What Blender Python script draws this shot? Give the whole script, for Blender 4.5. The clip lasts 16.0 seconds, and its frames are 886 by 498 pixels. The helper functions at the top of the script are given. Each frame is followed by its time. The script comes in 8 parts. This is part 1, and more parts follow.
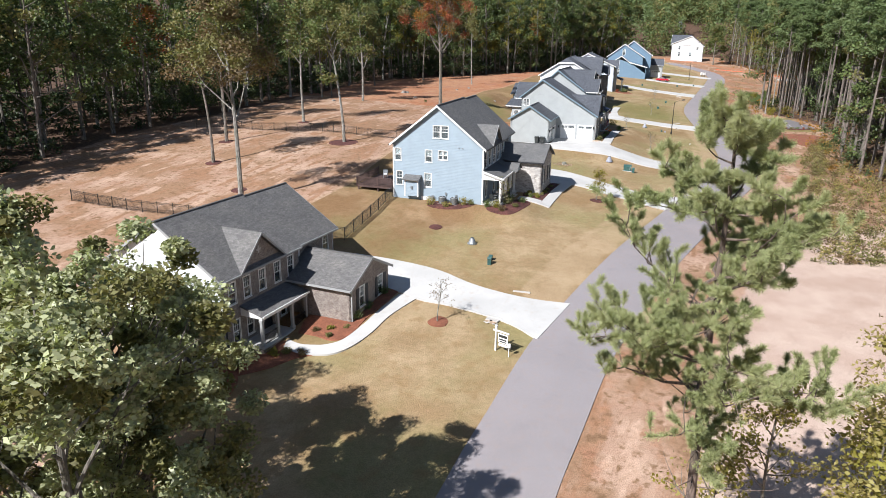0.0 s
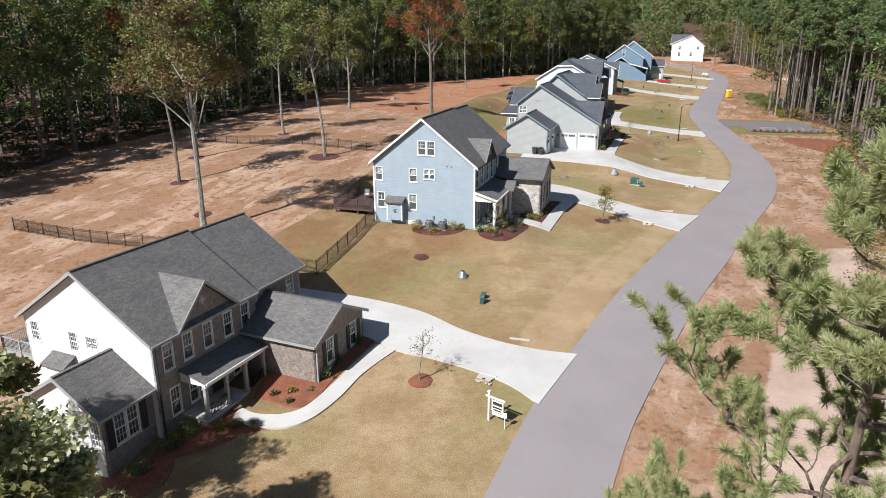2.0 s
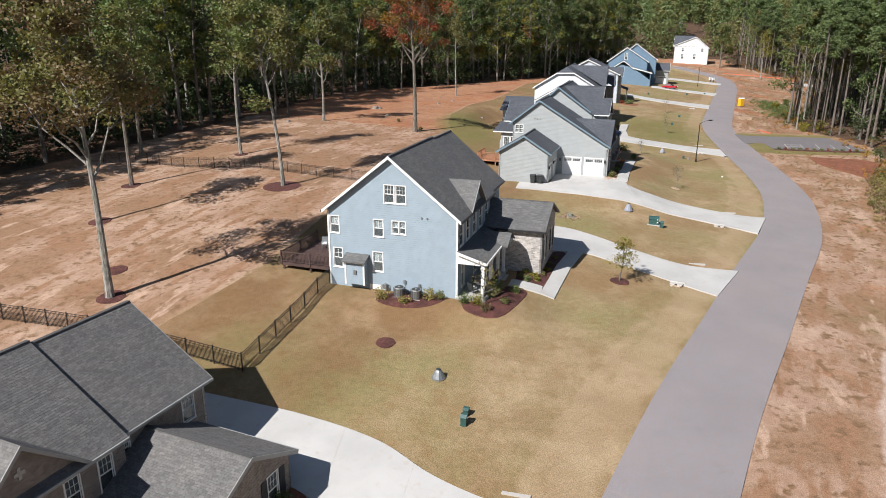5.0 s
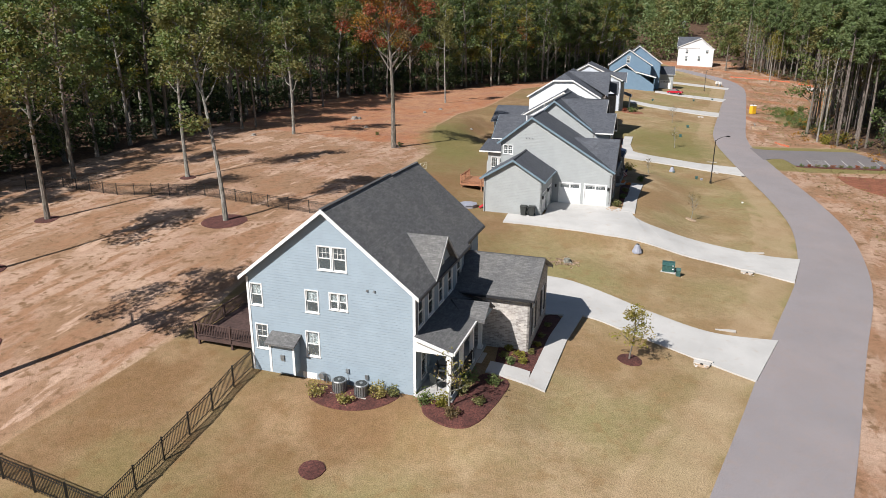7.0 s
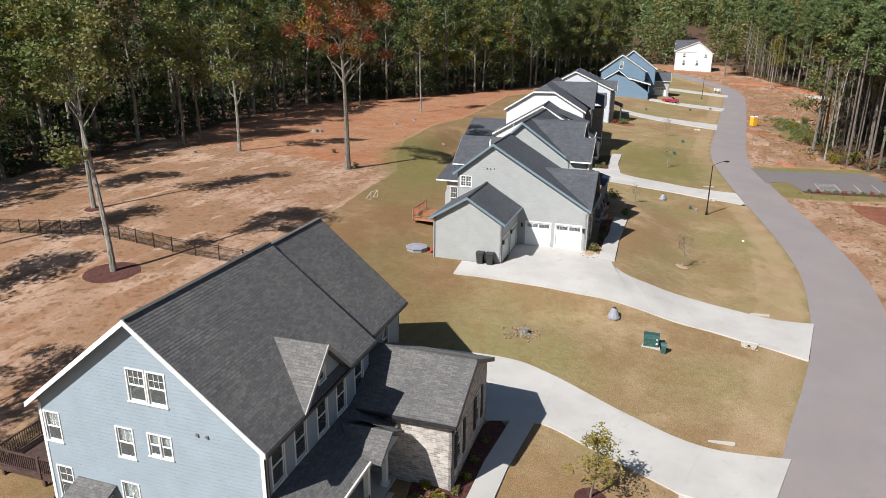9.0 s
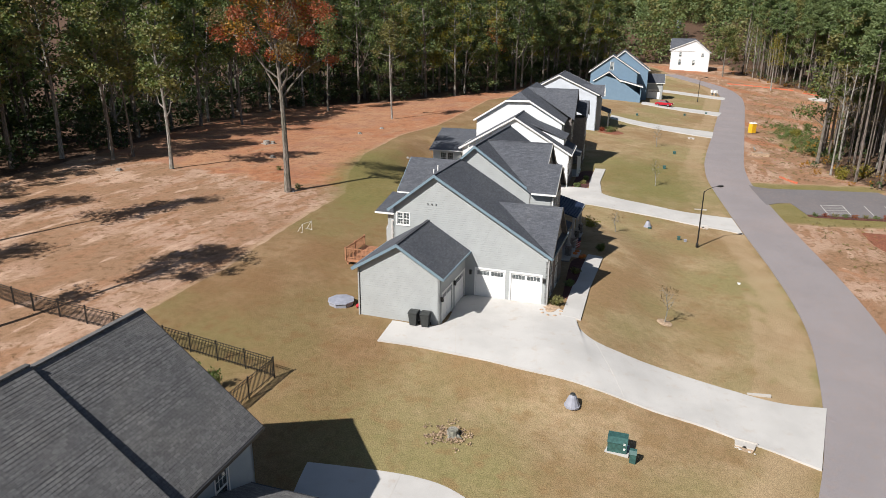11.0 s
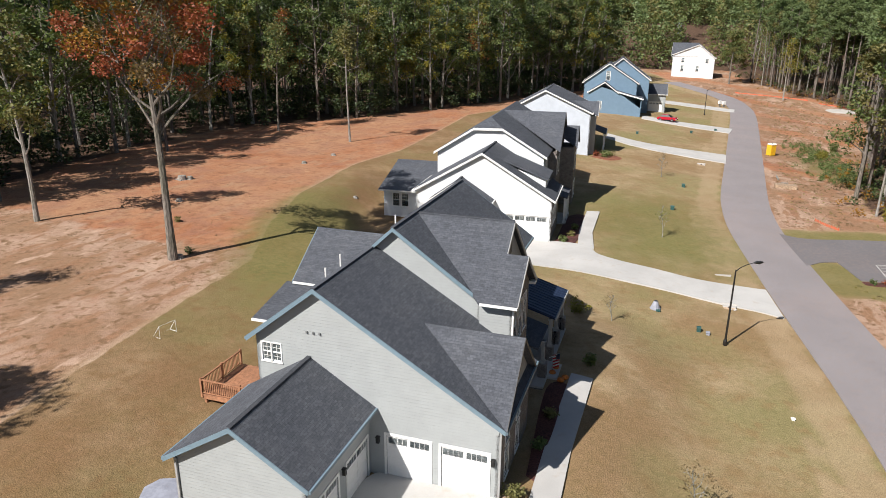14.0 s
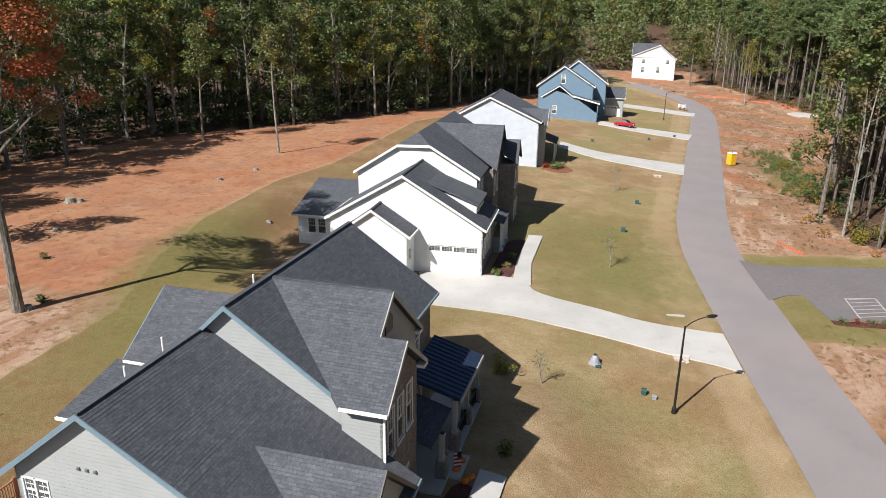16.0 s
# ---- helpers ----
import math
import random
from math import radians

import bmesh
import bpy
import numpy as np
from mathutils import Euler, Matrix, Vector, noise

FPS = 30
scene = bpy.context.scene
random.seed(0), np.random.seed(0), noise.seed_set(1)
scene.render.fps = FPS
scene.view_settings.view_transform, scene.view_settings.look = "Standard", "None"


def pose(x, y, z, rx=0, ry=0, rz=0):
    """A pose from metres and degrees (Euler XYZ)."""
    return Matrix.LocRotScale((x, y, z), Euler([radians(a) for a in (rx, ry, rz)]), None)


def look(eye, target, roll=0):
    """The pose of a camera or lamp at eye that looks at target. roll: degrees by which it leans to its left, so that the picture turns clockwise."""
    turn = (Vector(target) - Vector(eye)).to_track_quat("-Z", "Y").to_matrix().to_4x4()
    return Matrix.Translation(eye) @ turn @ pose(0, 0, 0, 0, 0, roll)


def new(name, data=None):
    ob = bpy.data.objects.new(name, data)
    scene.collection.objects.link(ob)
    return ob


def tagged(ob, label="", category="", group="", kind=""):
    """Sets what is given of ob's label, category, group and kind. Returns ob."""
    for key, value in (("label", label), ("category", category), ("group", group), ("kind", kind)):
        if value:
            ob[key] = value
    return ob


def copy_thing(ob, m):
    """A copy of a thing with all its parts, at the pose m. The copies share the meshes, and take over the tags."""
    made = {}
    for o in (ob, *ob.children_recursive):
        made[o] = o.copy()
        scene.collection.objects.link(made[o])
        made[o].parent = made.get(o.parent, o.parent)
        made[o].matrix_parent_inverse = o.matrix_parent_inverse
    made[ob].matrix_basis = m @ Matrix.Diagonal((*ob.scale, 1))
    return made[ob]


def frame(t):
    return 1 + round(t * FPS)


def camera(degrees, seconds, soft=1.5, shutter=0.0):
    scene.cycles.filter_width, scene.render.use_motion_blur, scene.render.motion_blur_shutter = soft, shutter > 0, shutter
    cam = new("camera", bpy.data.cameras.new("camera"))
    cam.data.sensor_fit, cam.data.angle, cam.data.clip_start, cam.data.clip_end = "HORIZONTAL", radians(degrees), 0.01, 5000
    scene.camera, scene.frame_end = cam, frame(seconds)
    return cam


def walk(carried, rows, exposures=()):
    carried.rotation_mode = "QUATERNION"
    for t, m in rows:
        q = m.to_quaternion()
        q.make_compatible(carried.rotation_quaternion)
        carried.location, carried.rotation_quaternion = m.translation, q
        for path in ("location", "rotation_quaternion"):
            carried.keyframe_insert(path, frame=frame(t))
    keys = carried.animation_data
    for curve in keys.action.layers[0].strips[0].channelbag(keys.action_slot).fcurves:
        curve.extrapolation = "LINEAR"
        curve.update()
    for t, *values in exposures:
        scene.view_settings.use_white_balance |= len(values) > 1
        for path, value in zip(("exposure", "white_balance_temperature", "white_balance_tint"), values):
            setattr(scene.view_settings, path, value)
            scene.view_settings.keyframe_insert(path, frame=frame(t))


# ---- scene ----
cam = camera(65.9, 16.0, soft=0.9)
PATH = [
    (0, (0.606, -2.894, 20.293), (0.579, -0.99, 19.679), 0.6),
    (0.5, (0.933, -0.563, 20.285), (0.906, 1.341, 19.673), 0.5),
    (1, (1.213, 1.733, 20.247), (1.187, 3.638, 19.638), 0.2),
    (1.5, (1.463, 4.117, 20.213), (1.437, 6.022, 19.606), -0.1),
    (2, (1.645, 6.422, 20.308), (1.62, 8.327, 19.701), -0.2),
    (2.5, (1.81, 8.754, 20.416), (1.789, 10.659, 19.806), -0.1),
    (3, (1.856, 11.236, 20.567), (1.841, 13.14, 19.955), -0.1),
    (3.5, (2.059, 13.983, 20.632), (2.045, 15.888, 20.023), -0.1),
    (4, (2.235, 16.864, 20.919), (2.224, 18.767, 20.305), 0.1),
    (6.5, (4.96, 33.555, 21.673), (4.954, 35.458, 21.058), 0.2),
    (7, (5.627, 37.122, 21.861), (5.621, 39.025, 21.245), 0.2),
    (7.5, (6.371, 40.781, 22.077), (6.364, 42.684, 21.461), 0.2),
    (8, (7.45, 44.3, 22.251), (7.445, 46.203, 21.638), 0.2),
    (8.5, (8.962, 47.52, 22.487), (8.958, 49.423, 21.871), 0.3),
    (9, (10.716, 50.458, 22.8), (10.715, 52.36, 22.181), 0.6),
    (11.5, (16.988, 66.291, 23.614), (16.99, 68.189, 22.984), 0.6),
    (12, (17.915, 69.952, 23.694), (17.917, 71.85, 23.064), 0.6),
    (12.5, (18.744, 73.752, 23.72), (18.748, 75.651, 23.093), 0.5),
    (13, (19.516, 77.521, 23.873), (19.521, 79.42, 23.246), 0.5),
    (13.5, (20.245, 81.286, 24.081), (20.251, 83.186, 23.456), 0.4),
    (14, (21.267, 84.615, 24.246), (21.274, 86.515, 23.62), 0.5),
    (14.5, (22.703, 87.624, 24.392), (22.716, 89.523, 23.767), 0.7),
    (15, (24.123, 90.217, 24.543), (24.16, 92.116, 23.916), 0.7),
    (15.5, (25.283, 92.45, 24.635), (25.347, 94.347, 24.006), 0.7),
    (16, (26.275, 94.381, 24.705), (26.368, 96.277, 24.075), 0.7),
]
walk(cam, [(t, look(eye, target, roll)) for t, eye, target, roll in PATH],
     exposures=[(0.0, 0.72, 6050, 10), (1.0, 0.67, 6100, 10), (2.0, 0.53, 6200, 10), (3.5, 0.44, 6250, 10), (7.0, 0.43, 6350, 10), (12.5, 0.43, 6500, 10), (15.0, 0.53, 6450, 10), (16.0, 0.53, 6450, 10)])

# ---------------------------------------------------------------- light
AZ, EL = math.atan2(-0.70, -0.71), radians(43)          # where the sun stands
SUN = Vector((math.cos(AZ) * math.cos(EL), math.sin(AZ) * math.cos(EL), math.sin(EL)))
world = bpy.data.worlds.new("sky")
scene.world = world
world.use_nodes = True
_sky = world.node_tree.nodes.new("ShaderNodeTexSky")
_sky.sky_type, _sky.sun_disc = "NISHITA", False
_sky.sun_elevation, _sky.sun_rotation = EL, math.pi / 2 - AZ
_sky.air_density, _sky.dust_density = 1.0, 0.7
world.node_tree.links.new(_sky.outputs[0], world.node_tree.nodes["Background"].inputs[0])
world.node_tree.nodes["Background"].inputs[1].default_value = 0.05
sun = new("sun", bpy.data.lights.new("sun", "SUN"))
sun.data.energy, sun.data.angle, sun.data.color = 5.0, radians(0.53), (1.0, 0.962, 0.92)
sun.matrix_world = look(SUN * 400, (0, 0, 0))

# ---------------------------------------------------------------- the lie of the land
GRID = np.array([
    [-9.1, -3.3, 0.4, 2.2, 4.2, 5.1, 5.2, 5.3, 5.9, 7, 8.3, 9.7],
    [-8, -4, 0.4, 3.5, 4.9, 5.2, 5.1, 5.3, 6.1, 7.2, 8.5, 10],
    [-6, -2.4, 2, 3.8, 4.4, 4.8, 4.8, 5.1, 6.1, 7.3, 8.6, 10.2],
    [-4, -2.1, -0.5, 2.2, 3.1, 3.7, 4.6, 5.3, 6.1, 7.2, 8.6, 10.1],
    [-3.4, -2.3, -1.8, -0.6, 0.7, 2.1, 3.8, 4.9, 5.8, 6.7, 8.1, 9.8],
    [-3, -2.1, -1.2, -0.6, 0.2, 1, 1.5, 3, 4.4, 5.6, 7.2, 9],
    [-2.4, -1.5, -0.7, 0, 0.7, 1, 0.9, 1.3, 2.6, 4.3, 6.3, 8.1],
    [-1.7, -0.8, 0.1, 0.8, 1.2, 1.4, 1.6, 1.2, 1.4, 2.9, 5.6, 7.6],
])
PADS = [  # levelled ground at the houses: origin, turn, local rectangle, height, fall-off
    (3.96, 72.69, -0.308, -11, 3.2, 0, 15, 1.25, 5.0),
    (24.06, 111.8, -0.323, -13, 1.5, -6.5, 19, 2.7, 8.5),
    (32.75, 153.2, -0.26, -21.5, 1.5, -2.5, 20, 2.45, 7.0),
]


def _spline(u, n):
    u = np.clip(u, 0.0, n - 1.0)
    i = np.minimum(u.astype(int), n - 2)
    f = u - i
    b = ((1 - f) ** 3 / 6, (3 * f**3 - 6 * f * f + 4) / 6, (-3 * f**3 + 3 * f * f + 3 * f + 1) / 6, f**3 / 6)
    return [(np.clip(i - 1 + k, 0, n - 1), b[k]) for k in range(4)]


def heights(x, y):
    x, y = np.atleast_1d(np.asarray(x, float)), np.atleast_1d(np.asarray(y, float))
    z = np.zeros(np.broadcast(x, y).shape)
    for i, a in _spline((x + 50) / 24, 8):
        for j, b in _spline((y - 15) / 30, 12):
            z = z + GRID[i, j] * a * b
    for ox, oy, th, x0, x1, y0, y1, zp, fall in PADS:
        c, s = math.cos(th), math.sin(th)
        lx, ly = c * (x - ox) + s * (y - oy), -s * (x - ox) + c * (y - oy)
        d = np.hypot(np.maximum(np.maximum(x0 - lx, lx - x1), 0), np.maximum(np.maximum(y0 - ly, ly - y1), 0))
        w = np.clip(1 - d / fall, 0, 1)
        w = w * w * (3 - 2 * w)
        z = z * (1 - w) + zp * w
    far = np.clip(y - 350, 0, 400)
    return z + 0.14 * far * np.clip(far / 60, 0, 1)


def H(x, y):
    return float(heights(x, y)[0])


# ---------------------------------------------------------------- materials
class Nodes:
    """A short way to write node materials."""

    def __init__(self, name):
        self.m = bpy.data.materials.new(name)
        self.m.use_nodes = True
        self.t = self.m.node_tree
        self.bsdf = self.t.nodes["Principled BSDF"]

    def add(self, kind, **inputs):
        n = self.t.nodes.new(kind)
        for k, v in inputs.items():
            key = int(k[1:]) if k[0] == "i" and k[1:].isdigit() else k
            self.put(n.inputs[key], v)
        return n

    def put(self, socket, v):
        if isinstance(v, bpy.types.NodeSocket):
            self.t.links.new(v, socket)
        else:
            socket.default_value = v

    def math(self, op, a, b=0.0, clamp=False):
        n = self.t.nodes.new("ShaderNodeMath")
        n.operation, n.use_clamp = op, clamp
        self.put(n.inputs[0], a)
        self.put(n.inputs[1], b)
        return n.outputs[0]

    def vec(self, op, a, b=(0, 0, 0)):
        n = self.t.nodes.new("ShaderNodeVectorMath")
        n.operation = op
        self.put(n.inputs[0], a)
        self.put(n.inputs[1], b)
        return n.outputs["Value"] if op in ("DOT_PRODUCT", "LENGTH") else n.outputs["Vector"]

    def noise(self, scale, detail=4.0, vector=None, rough=0.55):
        n = self.add("ShaderNodeTexNoise", Scale=scale, Detail=detail, Roughness=rough)
        self.put(n.inputs["Vector"], vector if vector is not None else self.place())
        return n.outputs["Fac"]

    def place(self):
        return self.t.nodes.new("ShaderNodeNewGeometry").outputs["Position"]

    def mix(self, fac, a, b, blend="MIX"):
        n = self.t.nodes.new("ShaderNodeMix")
        n.data_type, n.blend_type = "RGBA", blend
        self.put(n.inputs[0], fac)
        self.put(n.inputs[6], a if isinstance(a, bpy.types.NodeSocket) else (*a, 1)[:4])
        self.put(n.inputs[7], b if isinstance(b, bpy.types.NodeSocket) else (*b, 1)[:4])
        return n.outputs[2]

    def ramp(self, fac, lo, hi, a=0.0, b=1.0):
        n = self.t.nodes.new("ShaderNodeMapRange")
        n.interpolation_type = "SMOOTHSTEP"
        for i, v in enumerate((fac, lo, hi, a, b)):
            self.put(n.inputs[i], v)
        return n.outputs[0]

    def bump(self, height, strength=0.4, distance=0.02):
        n = self.add("ShaderNodeBump", Strength=strength, Distance=distance, Height=height)
        self.t.links.new(n.outputs[0], self.bsdf.inputs["Normal"])

    def done(self, color, rough=0.8, metal=0.0, spec=None):
        self.put(self.bsdf.inputs["Base Color"], color if isinstance(color, bpy.types.NodeSocket) else (*color, 1)[:4])
        self.put(self.bsdf.inputs["Roughness"], rough)
        self.put(self.bsdf.inputs["Metallic"], metal)
        if spec is not None:
            self.put(self.bsdf.inputs["Specular IOR Level"], spec)
        return self.m

    def plane(self):
        """Metres along a plane: level along it, and up its slope."""
        g = self.t.nodes.new("ShaderNodeNewGeometry")
        level = self.vec("NORMALIZE", self.vec("CROSS_PRODUCT", g.outputs["Normal"], (0.0, 0.0, 1.0)))
        u = self.vec("DOT_PRODUCT", g.outputs["Position"], level)
        s = self.t.nodes.new("ShaderNodeSeparateXYZ")
        self.put(s.inputs[0], g.outputs["Normal"])
        p = self.t.nodes.new("ShaderNodeSeparateXYZ")
        self.put(p.inputs[0], g.outputs["Position"])
        steep = self.math("SQRT", self.math("MAXIMUM", self.math("SUBTRACT", 1.0, self.math("MULTIPLY", s.outputs[2], s.outputs[2])), 0.01))
        v = self.math("DIVIDE", p.outputs[2], steep)
        c = self.add("ShaderNodeCombineXYZ", X=u, Y=v)
        return c.outputs[0]


def tint(c, k):
    return tuple(min(1.0, v * k) for v in c)


def plain(name, c, rough=0.6, var=0.15, scale=6.0, metal=0.0, bump=0.0):
    n = Nodes(name)
    a = n.mix(n.ramp(n.noise(scale, 5), 0.3, 0.7), tint(c, 1 - var), tint(c, 1 + var))
    a = n.mix(n.ramp(n.noise(scale * 0.13, 3), 0.35, 0.7), a, n.mix(0.5, a, tint(c, 1 - 1.6 * var)))
    if bump:
        n.bump(n.noise(scale * 4, 4), bump, 0.02)
    return n.done(a, rough, metal)


def shingle(name, c, dark=0.55):
    n = Nodes(name)
    v = n.plane()
    b = n.add("ShaderNodeTexBrick", Vector=v, Scale=1.0)
    b.offset, b.squash = 0.37, 1.0
    for k, x in (("Mortar Size", 0.006), ("Mortar Smooth", 0.3), ("Bias", 0.0), ("Brick Width", 0.31), ("Row Height", 0.15)):
        b.inputs[k].default_value = x
    b.inputs["Color1"].default_value, b.inputs["Color2"].default_value = (*tint(c, 0.82), 1), (*tint(c, 1.18), 1)
    b.inputs["Mortar"].default_value = (*tint(c, dark), 1)
    a = n.mix(n.ramp(n.noise(9, 4), 0.3, 0.7), b.outputs["Color"], n.mix(1.0, b.outputs["Color"], (0.72, 0.72, 0.74), "MULTIPLY"))
    a = n.mix(n.ramp(n.noise(0.5, 4), 0.4, 0.75), a, n.mix(1.0, a, (1.22, 1.2, 1.16), "MULTIPLY"))
    a = n.mix(n.ramp(n.noise(55, 2), 0.35, 0.65), n.mix(1.0, a, (0.85, 0.85, 0.85), "MULTIPLY"), a)
    h = n.math("ADD", n.math("MULTIPLY", b.outputs["Fac"], -1.0), n.math("MULTIPLY", n.noise(60, 2), 0.35))
    n.bump(h, 0.7, 0.012)
    return n.done(a, 0.92)


def siding(name, c, row=0.17, edge=0.86):
    n = Nodes(name)
    p = n.t.nodes.new("ShaderNodeSeparateXYZ")
    n.put(p.inputs[0], n.place())
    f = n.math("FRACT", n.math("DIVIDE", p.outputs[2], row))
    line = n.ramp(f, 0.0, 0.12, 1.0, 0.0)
    a = n.mix(n.ramp(n.noise(1.2, 4), 0.3, 0.75), tint(c, 0.95), tint(c, 1.04))
    a = n.mix(n.ramp(n.noise(24, 3), 0.3, 0.8), a, n.mix(1.0, a, (0.955, 0.955, 0.955), "MULTIPLY"))
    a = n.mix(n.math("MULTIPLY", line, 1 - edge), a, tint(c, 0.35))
    n.bump(n.math("SUBTRACT", 1.0, f), 0.55, 0.02)
    return n.done(a, 0.62)


def masonry(name, c1, c2, mortar, w=0.2, h=0.068, joint=0.01):
    n = Nodes(name)
    b = n.add("ShaderNodeTexBrick", Vector=n.plane(), Scale=1.0)
    for k, x in (("Mortar Size", joint), ("Mortar Smooth", 0.2), ("Bias", 0.0), ("Brick Width", w), ("Row Height", h)):
        b.inputs[k].default_value = x
    b.inputs["Color1"].default_value, b.inputs["Color2"].default_value, b.inputs["Mortar"].default_value = (*c1, 1), (*c2, 1), (*mortar, 1)
    a = n.mix(n.ramp(n.noise(3.5, 4), 0.35, 0.7), b.outputs["Color"], n.mix(1.0, b.outputs["Color"], (0.74, 0.72, 0.72), "MULTIPLY"))
    a = n.mix(n.ramp(n.noise(0.7, 4), 0.4, 0.75), a, n.mix(1.0, a, (1.15, 1.13, 1.1), "MULTIPLY"))
    n.bump(n.math("ADD", n.math("MULTIPLY", b.outputs["Fac"], -1.0), n.math("MULTIPLY", n.noise(40, 3), 0.4)), 0.6, 0.012)
    return n.done(a, 0.88)


def leaf(name, c, vary=0.35, rough=0.55, second=None):
    """Foliage; each leaf and each plant has a shade of its own."""
    n = Nodes(name)
    isl = n.t.nodes.new("ShaderNodeNewGeometry").outputs["Random Per Island"]
    obj = n.t.nodes.new("ShaderNodeObjectInfo").outputs["Random"]
    a = n.mix(isl, tint(c, 1 - vary), tint(c, 1 + vary))
    a = n.mix(n.math("MULTIPLY", n.ramp(n.noise(0.55, 3), 0.35, 0.7), 0.55), a, tuple(second or (c[0] * 1.25, c[1] * 1.05, c[2] * 0.95)))
    a = n.mix(n.math("MULTIPLY", obj, 0.4), a, (c[0] * 1.12, c[1] * 0.93, c[2] * 0.9))
    n.done(a, rough, 0.0, 0.3)
    tr = n.add("ShaderNodeBsdfTranslucent", Color=n.mix(1.0, a, (1.35, 1.45, 0.75), "MULTIPLY"))
    mx = n.add("ShaderNodeMixShader", Fac=0.26)
    n.t.links.new(n.bsdf.outputs[0], mx.inputs[1])
    n.t.links.new(tr.outputs[0], mx.inputs[2])
    n.t.links.new(mx.outputs[0], n.t.nodes["Material Output"].inputs[0])
    return n.m


def bark(name, c):
    n = Nodes(name)
    mp = n.add("ShaderNodeMapping", Vector=n.place())
    mp.inputs["Scale"].default_value = (5.0, 5.0, 0.8)
    f = n.noise(2.2, 6, mp.outputs[0])
    a = n.mix(n.ramp(f, 0.35, 0.65), tint(c, 0.5), tint(c, 1.25))
    a = n.mix(n.ramp(n.noise(0.6, 3), 0.4, 0.7), a, n.mix(1.0, a, (0.75, 0.8, 0.72), "MULTIPLY"))
    n.bump(f, 0.8, 0.05)
    return n.done(a, 0.92)


def asphalt(name, c):
    n = Nodes(name)
    a = n.mix(n.ramp(n.noise(0.22, 5), 0.3, 0.7), tint(c, 0.95), tint(c, 1.04))
    a = n.mix(n.ramp(n.noise(2.5, 5), 0.45, 0.8), a, n.mix(0.4, a, (0.30, 0.225, 0.19)))
    a = n.mix(n.math("MULTIPLY", n.ramp(n.noise(0.09, 4), 0.45, 0.65), 0.5), a, n.mix(1.0, a, (1.12, 1.06, 1.02), "MULTIPLY"))
    a = n.mix(n.math("MULTIPLY", n.ramp(n.noise(0.7, 6), 0.58, 0.75), 0.5), a, n.mix(1.0, a, (0.86, 0.86, 0.88), "MULTIPLY"))
    a = n.mix(n.ramp(n.noise(24, 4), 0.3, 0.7), n.mix(1.0, a, (0.8, 0.8, 0.8), "MULTIPLY"), n.mix(1.0, a, (1.14, 1.13, 1.12), "MULTIPLY"))
    n.bump(n.noise(120, 2), 0.4, 0.008)
    return n.done(a, 0.9)


def concrete(name, c):
    n = Nodes(name)
    a = n.mix(n.ramp(n.noise(0.35, 5), 0.3, 0.7), tint(c, 0.9), tint(c, 1.05))
    a = n.mix(n.ramp(n.noise(1.6, 6), 0.55, 0.8), a, n.mix(0.5, a, (0.42, 0.33, 0.25)))
    a = n.mix(n.ramp(n.noise(40, 3), 0.3, 0.7), n.mix(1.0, a, (0.93, 0.93, 0.93), "MULTIPLY"), a)
    n.bump(n.noise(90, 3), 0.25, 0.006)
    return n.done(a, 0.85)


